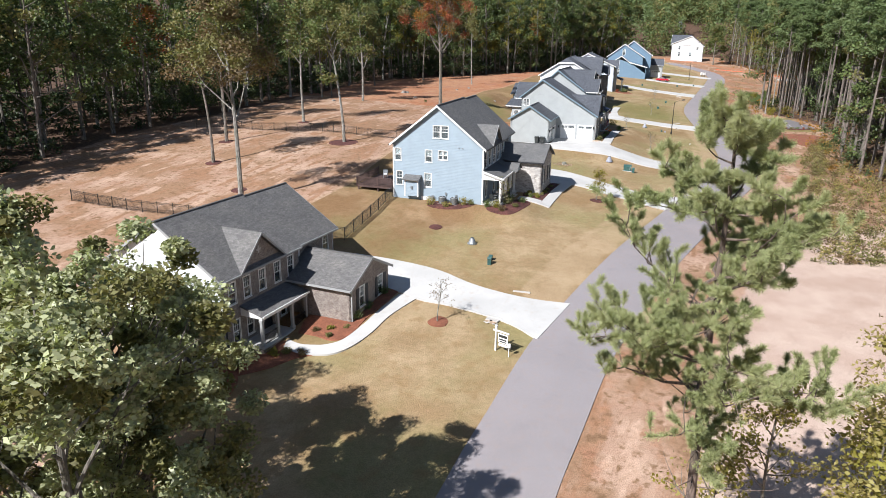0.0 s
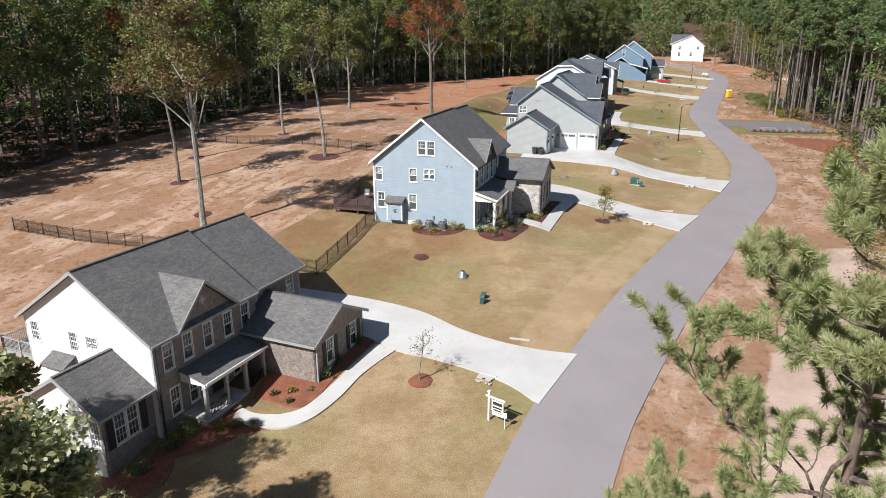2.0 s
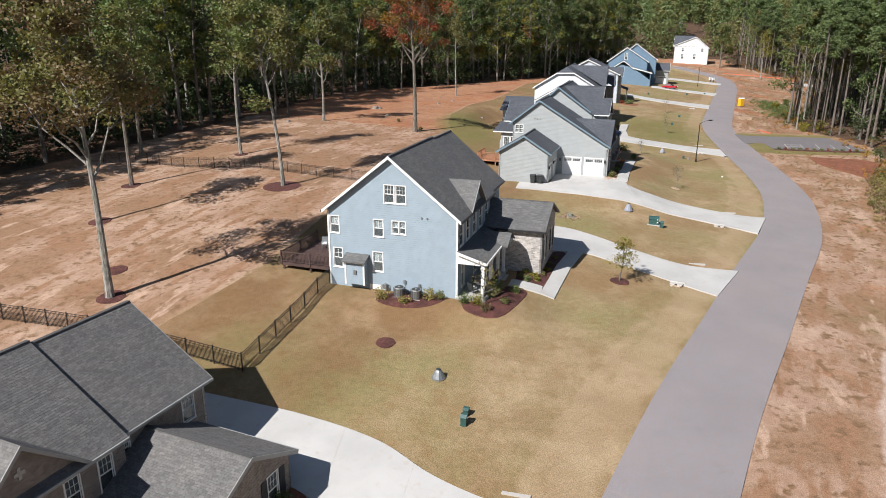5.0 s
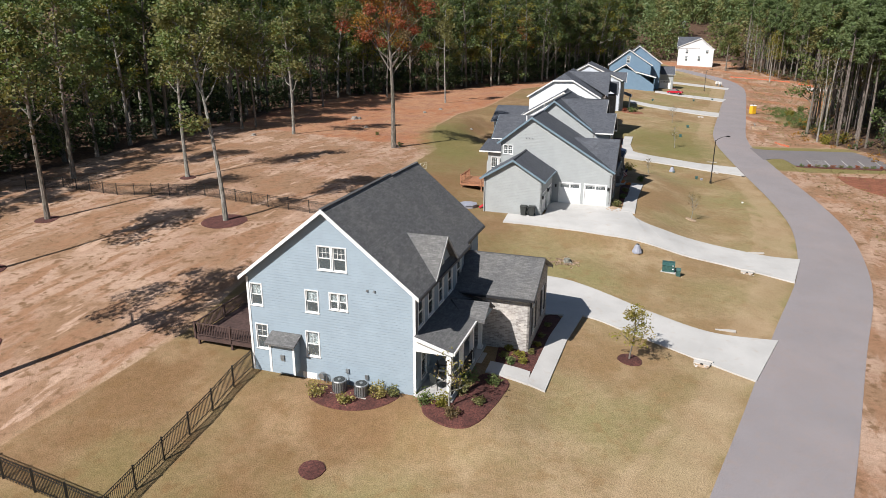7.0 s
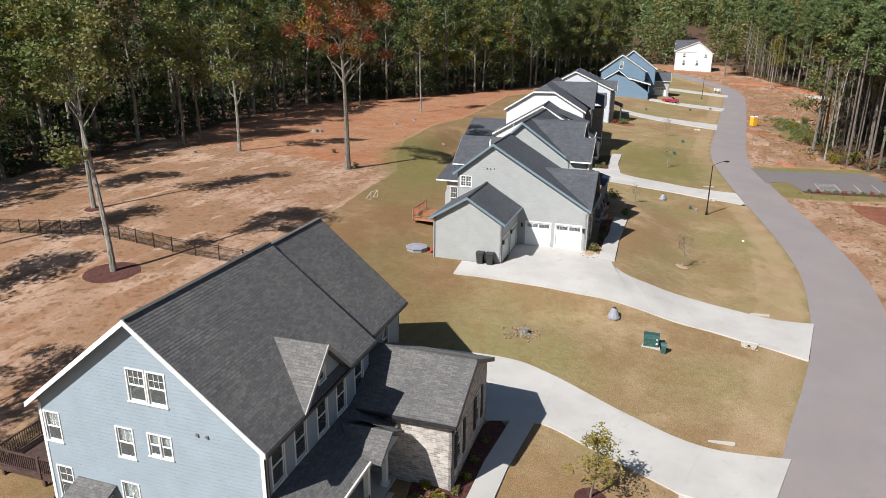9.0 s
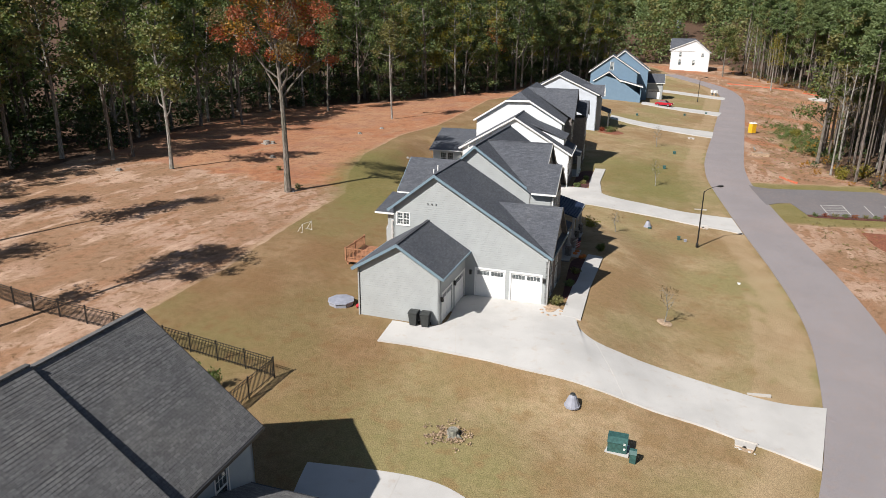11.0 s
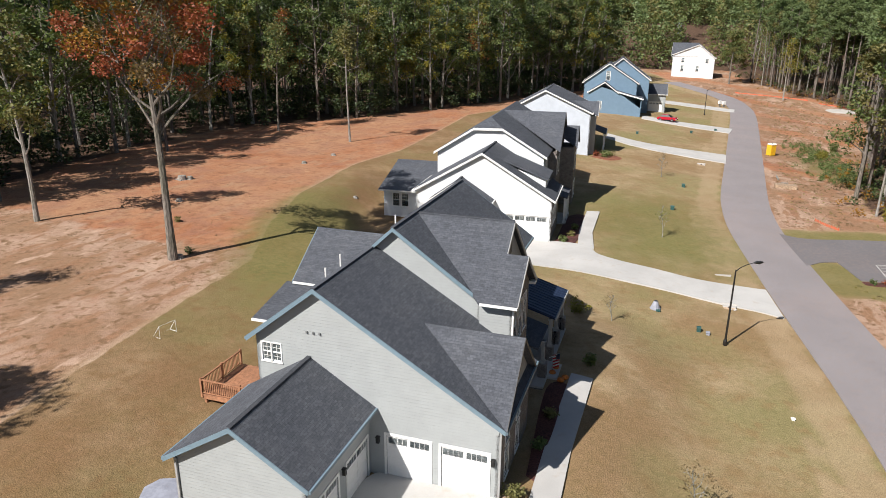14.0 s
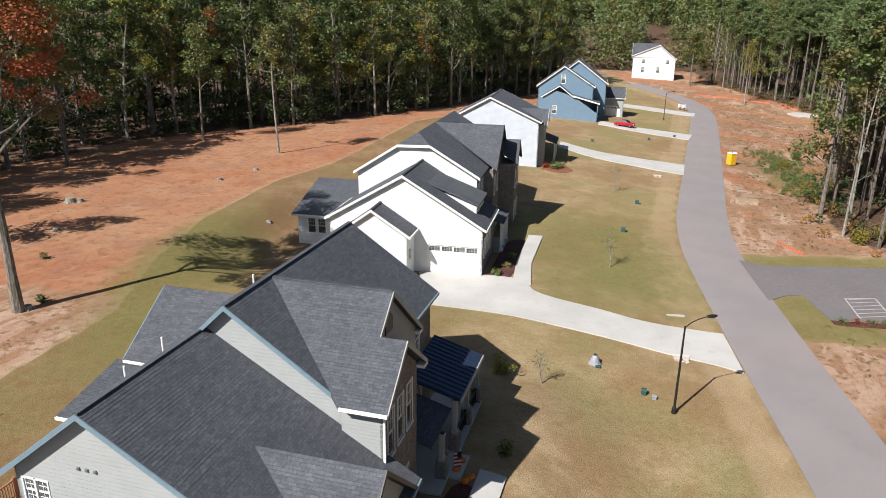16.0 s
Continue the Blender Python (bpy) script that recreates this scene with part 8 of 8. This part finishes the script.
def wheelie_bin(m):
    b = thing("wheelie_bin", m, "charcoal plastic wheelie bin beside the garage", "bin", "bins by the garage")
    bm = bmesh.new()
    lo = [bm.verts.new(p) for p in ((-0.24, -0.28, 0.06), (0.24, -0.28, 0.06), (0.24, 0.25, 0.06), (-0.24, 0.25, 0.06))]
    hi = [bm.verts.new(p) for p in ((-0.31, -0.4, 1.0), (0.31, -0.4, 1.0), (0.31, 0.36, 1.0), (-0.31, 0.36, 1.0))]
    bm.faces.new(lo[::-1])
    bm.faces.new(hi)
    for i in range(4):
        bm.faces.new((lo[i], lo[(i + 1) % 4], hi[(i + 1) % 4], hi[i]))
    part("body", bm, M["bin"], b)
    part("lid", prism(bmesh.new(), [(-0.33, -0.44, 1.0), (-0.33, 0.4, 1.0), (-0.33, 0.4, 1.06), (-0.33, 0.0, 1.13), (-0.33, -0.44, 1.05)], (0.66, 0, 0)), M["bin"], b)
    part("handle", boxes((-0.25, 0.25, 0.42, 0.46, 0.97, 1.01)), M["bin"], b)
    for x in (-0.28, 0.25):
        part("wheel", tube(bmesh.new(), [(x, 0.3, 0.1), (x + 0.05, 0.3, 0.1)], [0.11, 0.11], 12), M["rubber"], b)


wheelie_bin(pose(14.0, 107.95, H(14, 107.95) + 0.085, 0, 0, -18))
wheelie_bin(pose(14.85, 107.7, H(14.85, 107.7) + 0.085, 0, 0, -14))
_t = thing("play_pool", pose(8.2, 111.8, H(8.2, 111.8)), "low round play pool under a blue-grey cover", "pool")
part("rim", tube(bmesh.new(), [(0, 0, -0.05), (0, 0, 0.3)], [0.98, 1.0], 8), M["tarp"], _t)
part("cover", tube(bmesh.new(), [(0, 0, 0.3), (0, 0, 0.34), (0, 0, 0.4)], [1.08, 1.06, 0.25], 8), M["tarp"], _t, "stretched blue-grey cover")
_s = thing("play_slide", pose(10.2, 111.4, H(10.2, 111.4), 0, 0, 20), "small red plastic play slide on the lawn", "toy")
part("chute", prism(bmesh.new(), [(-0.8, -0.2, 0.05), (0.5, -0.2, 0.75), (0.5, -0.2, 0.85), (-0.8, -0.2, 0.15)], (0, 0.4, 0)), M["flag_red"], _s)
part("ladder", boxes((0.5, 0.58, -0.2, 0.2, 0.0, 0.85)), M["trim"], _s)


def soccer_goal(m):
    s = thing("soccer_goal", m, "small white soccer goal frame on the grass", "goal")
    s.scale = (0.75, 0.75, 0.75)
    for n, pts in (("post", [(-0.9, 0, 0), (-0.9, 0, 1.2)]), ("post", [(0.9, 0, 0), (0.9, 0, 1.2)]), ("crossbar", [(-0.9, 0, 1.2), (0.9, 0, 1.2)]), ("stay", [(-0.9, 0, 1.2), (-0.9, 0.9, 0.03)]), ("stay", [(0.9, 0, 1.2), (0.9, 0.9, 0.03)]), ("ground_bar", [(-0.9, 0.9, 0.03), (0.9, 0.9, 0.03)]), ("ground_bar", [(-0.9, 0, 0.03), (-0.9, 0.9, 0.03)]), ("ground_bar", [(0.9, 0, 0.03), (0.9, 0.9, 0.03)])):
        part(n, tube(bmesh.new(), pts, [0.022, 0.022], 6), M["trim"], s)


soccer_goal(pose(2.7, 127.2, H(2.7, 127.2), 0, 0, 60))


def flag(m):
    f = thing("porch_flag", m, "red, white and blue striped flag on a short porch pole", "flag")
    part("pole", tube(bmesh.new(), [(0, 0, 0), (0.9, 0, 0.7)], [0.018, 0.015], 6), M["trim"], f)
    for k in range(9):
        z = -0.1 * k
        part("stripe", prism(bmesh.new(), [(0.3 + 0.01 * k, 0, 0.32 + z), (0.88, 0.0, 0.68 + z), (0.88, 0.0, 0.58 + z), (0.3 + 0.01 * k, 0, 0.22 + z)], (0, 0.012, 0)), M["flag_red" if k % 2 == 0 else "trim"], f)
    part("canton", prism(bmesh.new(), [(0.6, -0.006, 0.52), (0.9, -0.006, 0.7), (0.9, -0.006, 0.3), (0.6, -0.006, 0.12)], (0, 0.026, 0)), M["navy"], f)


flag(local(24.06, 111.8, -0.323, 0.2, 12.3, 4.3, -35))


def pumpkin(m):
    p = thing("pumpkin", m, "orange pumpkin on the front steps", "pumpkin", "pumpkins at the porch")
    bm = bmesh.new()
    bmesh.ops.create_uvsphere(bm, u_segments=20, v_segments=9, radius=0.22)
    for v in bm.verts:
        a = math.atan2(v.co.y, v.co.x)
        k = 1 + 0.07 * math.cos(10 * a)
        v.co = Vector((v.co.x * k, v.co.y * k, v.co.z * 0.78 + 0.17))
    part("rind", bm, M["pumpkin"], p)
    part("stalk", tube(bmesh.new(), [(0, 0, 0.3), (0.02, 0.01, 0.4)], [0.03, 0.02], 6), M["olive"], p)


for lx, ly, z in ((-0.54, 14.09, None), (0.35, 13.13, None), (1.02, 12.34, None), (1.22, 12.76, None), (0.45, 13.91, None)):
    pumpkin(local(24.06, 111.8, -0.323, lx, ly, z))


def porch_chair(m, mat="bin"):
    c = thing("porch_chair", m, "dark outdoor armchair with slim legs", "chair", "outdoor chairs")
    part("seat", boxes((-0.28, 0.28, -0.28, 0.28, 0.38, 0.46)), M[mat], c)
    part("backrest", prism(bmesh.new(), [(-0.28, 0.24, 0.46), (-0.28, 0.32, 0.46), (-0.28, 0.42, 0.98), (-0.28, 0.36, 0.98)], (0.56, 0, 0)), M[mat], c)
    for x in (-0.26, 0.22):
        part("armrest", boxes((x, x + 0.05, -0.26, 0.32, 0.62, 0.67)), M[mat], c)
        for y in (-0.26, 0.22):
            part("leg", boxes((x, x + 0.04, y, y + 0.04, 0, 0.62 if y < 0 else 0.4)), M[mat], c)
    part("cushion", boxes((-0.24, 0.24, -0.26, 0.24, 0.46, 0.55)), M["blind"], c, "pale seat cushion")


porch_chair(local(3.96, 72.69, -0.308, 1.0, 1.0, 1.45, 150))
porch_chair(local(3.96, 72.69, -0.308, 0.9, 2.4, 1.45, 100))
porch_chair(local(3.96, 72.69, -0.308, -14.6, 6.2, 2.055, 20), "metal")
porch_chair(local(3.96, 72.69, -0.308, -13.2, 6.8, 2.055, -30), "metal")
_g = thing("barbecue", local(3.96, 72.69, -0.308, -12.2, 3.4, 2.055, 90), "black barbecue grill under its lid on the deck", "barbecue")
part("body", boxes((-0.4, 0.4, -0.26, 0.26, 0.5, 0.8)), M["black"], _g)
part("lid", tube(bmesh.new(), [(-0.4, 0, 0.8), (0.4, 0, 0.8)], [0.26, 0.26], 14), M["black"], _g)
for x in (-0.36, 0.32):
    for y in (-0.22, 0.18):
        part("leg", boxes((x, x + 0.04, y, y + 0.04, 0, 0.5)), M["black"], _g)
part("side_shelf", boxes((0.4, 0.75, -0.2, 0.2, 0.75, 0.79)), M["metal"], _g)


# ---------------------------------------------------------------- along the street
def car(m):
    c = thing("car", m, "small bright red saloon car on a drive", "car")
    bm = bmesh.new()
    side_line = [(-2.15, 0.35), (-2.2, 0.75), (-1.6, 0.95), (-0.7, 1.0), (0.9, 0.98), (1.9, 0.85), (2.15, 0.65), (2.15, 0.35)]
    prism(bm, [(x, -0.86, z) for x, z in side_line], (0, 1.72, 0))
    bmesh.ops.bevel(bm, geom=bm.edges[:], offset=0.06, segments=2, affect="EDGES")
    part("body", bm, M["red"], c)
    bm = bmesh.new()
    lo = [(-1.75, -0.8, 0.95), (1.05, -0.8, 0.95), (1.05, 0.8, 0.95), (-1.75, 0.8, 0.95)]
    hi = [(-1.05, -0.62, 1.42), (0.25, -0.62, 1.44), (0.25, 0.62, 1.44), (-1.05, 0.62, 1.42)]
    a, b = [bm.verts.new(p) for p in lo], [bm.verts.new(p) for p in hi]
    bm.faces.new(b)
    bm.faces.new(a[::-1])
    for i in range(4):
        bm.faces.new((a[i], a[(i + 1) % 4], b[(i + 1) % 4], b[i]))
    part("window_band", bm, M["black"], c, "dark tinted windows")
    part("roof", boxes((-1.05, 0.25, -0.63, 0.63, 1.42, 1.47)), M["red"], c)
    for x in (-1.35, 1.3):
        for y in (-0.88, 0.68):
            w = part("wheel", tube(bmesh.new(), [(x, y, 0.32), (x, y + 0.2, 0.32)], [0.32, 0.32], 16), M["rubber"], c)
            part("rim", tube(bmesh.new(), [(x, y - 0.01, 0.32), (x, y + 0.21, 0.32)], [0.18, 0.18], 12), M["metal"], w)
    for y in (-0.7, 0.45):
        part("headlight", boxes((2.1, 2.17, y, y + 0.25, 0.62, 0.74)), M["blind"], c)
        part("tail_light", boxes((-2.22, -2.15, y, y + 0.25, 0.68, 0.8)), M["flag_red"], c)


car(pose(72.6, 241.4, H(72.6, 241.4) + 0.09, 0, 0, -36))


def portable_toilet(m):
    t = thing("portable_toilet", m, "yellow plastic portable toilet with a white roof", "toilet")
    part("cabin", boxes((-0.55, 0.55, -0.55, 0.55, 0.08, 2.0)), M["yellow"], t)
    part("skid", boxes((-0.6, 0.6, -0.6, 0.6, 0.0, 0.08)), M["bin"], t)
    part("roof", prism(bmesh.new(), [(-0.6, -0.6, 2.0), (-0.6, 0.6, 2.0), (-0.6, 0.35, 2.22), (-0.6, -0.35, 2.22)], (1.2, 0, 0)), M["trim"], t, "white domed roof")
    d = part("door", boxes((-0.4, 0.4, -0.585, -0.55, 0.15, 1.9)), M["yellow"], t)
    part("handle", boxes((0.28, 0.34, -0.61, -0.585, 0.95, 1.1)), M["bin"], d)
    for x in (-0.5, 0.46):
        part("rib", boxes((x, x + 0.04, -0.58, -0.55, 0.1, 1.98)), M["yellow"], t)
    part("vent_pipe", tube(bmesh.new(), [(0.4, 0.4, 2.0), (0.4, 0.4, 2.5)], [0.05, 0.05], 8), M["bin"], t)


portable_toilet(pose(81.8, 209.4, H(81.8, 209.4), 0, 0, 200))


def mailbox_cluster(m):
    b = thing("mailbox_cluster", m, "pale metal mailbox cluster on a pedestal", "mailbox")
    part("pedestal", boxes((-0.2, 0.2, -0.15, 0.15, -0.1, 0.7)), M["metal"], b)
    part("cabinet", boxes((-0.45, 0.45, -0.25, 0.25, 0.7, 1.55)), M["trim"], b)
    for i in range(3):
        for j in range(4):
            part("door", boxes((-0.42 + 0.28 * i, -0.16 + 0.28 * i, -0.265, -0.25, 0.74 + 0.2 * j, 0.91 + 0.2 * j)), M["blind"], b)


mailbox_cluster(pose(97.6, 272.4, H(97.6, 272.4), 0, 0, 200))
mailbox_cluster(pose(96.8, 273.2, H(96.8, 273.2), 0, 0, 200))


def silt_fence(points, label):
    """Low orange netting between thin stakes."""
    p = straight_line(points, 26)
    z = heights(p[:, 0], p[:, 1])
    f = thing("silt_fence", Matrix.Identity(4), label, "silt fence")
    bm = bmesh.new()
    for i in range(26):
        s0, s1 = 0.06 * math.sin(i * 2.1), 0.06 * math.sin((i + 1) * 2.1)
        prism(bm, [(p[i][0], p[i][1], z[i] - 0.05), (p[i + 1][0], p[i + 1][1], z[i + 1] - 0.05), (p[i + 1][0], p[i + 1][1], z[i + 1] + 0.3 + s1), (p[i][0], p[i][1], z[i] + 0.3 + s0)], (0.02, 0.02, 0))
    bmesh.ops.remove_doubles(bm, verts=bm.verts, dist=0.001)
    part("netting", bm, M["orange"], f)
    for i in range(0, 27, 2):
        part("stake", boxes((p[i][0] - 0.02, p[i][0] + 0.02, p[i][1] - 0.02, p[i][1] + 0.02, z[i] - 0.2, z[i] + 0.6)), M["stump"], f)


silt_fence([(112, 300.5), (118, 298), (124, 293.5), (129, 289)], "orange silt fence along the far clay bank")
silt_fence([(68.0, 166.8), (68.2, 164.6), (68.9, 162.8)], "sagging orange silt fence beside the lot")
silt_fence([(129.5, 284), (134, 277), (136, 271)], "orange silt fence round a gravel patch")
bed("gravel_patch", [(126, 270), (131, 268.5), (134, 272), (131, 276), (126.5, 274.5)], M["concrete_grey"], "pale gravel patch on the clay bank", 0.06, 30)


def log(x, y, turn, L, r, label="fallen pale log on red clay"):
    l = thing("log", pose(x, y, H(x, y) + r * 0.8, 0, 0, turn), label, "log", "logs on the clay")
    part("trunk", tube(bmesh.new(), [(-L / 2, 0, 0), (0, 0.05, 0.03), (L / 2, 0, 0)], [r, r * 0.9, r * 0.75], 9), M["pale_bark"], l)


log(74.3, 190.5, 70, 3.0, 0.16)
log(73.2, 186.4, 10, 1.8, 0.14)
_c = thing("culvert", pose(72.6, 184.0, H(72.6, 184.0), 0, 0, -20), "concrete culvert box half sunk in clay", "culvert")
part("box", boxes((-1.6, 1.4, -0.7, 0.7, -0.3, 0.5)), M["stump"], _c)
# the box is solid: a black plate stands for the shade inside
part("opening", boxes((1.4, 1.43, -0.45, 0.45, -0.05, 0.4)), M["black"], _c)


def stump(x, y, r, h, label="weathered tree stump in red clay"):
    s = thing("stump", pose(x, y, H(x, y), 0, 0, x * 30), label, "stump", "stumps")
    part("wood", tube(bmesh.new(), [(0, 0, -0.1), (0, 0, 0.1), (0, 0, h)], [r * 1.5, r * 1.1, r], 11), M["pale_bark"], s)
    for k in range(4):
        a = k * 1.6
        part("root", tube(bmesh.new(), [(0.6 * r * math.cos(a), 0.6 * r * math.sin(a), 0.12), (2 * r * math.cos(a), 2 * r * math.sin(a), -0.05)], [r * 0.35, r * 0.12], 6), M["pale_bark"], s)


stump(16.7, 95.8, 0.3, 0.35, "pale cut stump in a mound of wood chips")
_chips = [((16.5 + _rng.normal() * 0.75, 95.7 + _rng.normal() * 0.5, 0), 0.1 + 0.2 * _rng.random(), 0.3, 14) for _ in range(70)]
_chips = [((c[0], c[1], H(c[0], c[1]) + 0.03), r, f, n) for c, r, f, n in _chips]
tagged(leaf_part("wood_chips", scatter(_rng, _chips, 0.13, 0.5), M["stump"], None), "low mound of pale wood chips on the lawn", "wood chips", "", "stuff")
for x, y, r, h in ((-12.05, 171.0, 0.5, 0.55), (-11.2, 171.4, 0.35, 0.4), (1.2, 183.5, 0.3, 0.3), (-1.9, 142.0, 0.3, 0.3), (-26, 150, 0.3, 0.3), (10.5, 168, 0.22, 0.2), (-8.6, 160.5, 0.3, 0.3), (4.5, 190, 0.3, 0.25)):
    stump(x, y, r, h)
shrub(840, 0.45, 200, 0.16, "olive", "small shrub sprouting from red clay", at(-5.8, 152.5))
shrub(841, 0.5, 200, 0.16, "dark", "small shrub sprouting from red clay", at(-1.4, 143.2))


def vent_cap(x, y, h=0.5):
    v = thing("cleanout_pipe", pose(x, y, H(x, y)), "short white cleanout pipe in the grass", "pipe", "cleanout pipes")
    part("pipe", tube(bmesh.new(), [(0, 0, -0.1), (0, 0, h)], [0.06, 0.06], 8), M["trim"], v)
    part("cap", tube(bmesh.new(), [(0, 0, h), (0, 0, h + 0.06)], [0.08, 0.07], 8), M["trim"], v)


for x, y in ((14.8, 148.4), (15.3, 149.0)):
    vent_cap(x, y)
# painted bays and the hatched space beside them
def paint_line(a, b, wide, label):
    d = Vector((b[0] - a[0], b[1] - a[1], 0)).normalized()
    side_way = Vector((-d.y, d.x, 0)) * wide / 2
    p, q = Vector((*a, H(*a) + 0.105)), Vector((*b, H(*b) + 0.105))
    tagged(part("bay_line", prism(bmesh.new(), [p - side_way, p + side_way, q + side_way, q - side_way], (0, 0, 0.008)), M["paint"], None), label, "marking", "bay lines", "structure")


for x in (64.9, 67.8, 70.7, 73.4, 76.1):
    paint_line((x, 146.6), (x + 1.3, 151.0), 0.13, "faded white painted parking bay line")
for k in range(6):
    paint_line((65.1 + 0.25 * k, 147.0 + 0.75 * k), (68.0 + 0.2 * k, 146.9 + 0.75 * k + 0.35), 0.12, "faded white hatching beside a parking bay")
paint_line((66.2, 151.0), (69.1, 151.0), 0.13, "faded white painted parking bay line")
# a slim silo far off behind the last house
_w = thing("silo", pose(136, 432, H(136, 432)), "distant pale cylindrical silo above a clearing", "silo")
part("tank", tube(bmesh.new(), [(0, 0, -0.5), (0, 0, 6.6), (0, 0, 7.4)], [1.0, 1.0, 0.25], 18), M["tarp"], _w)
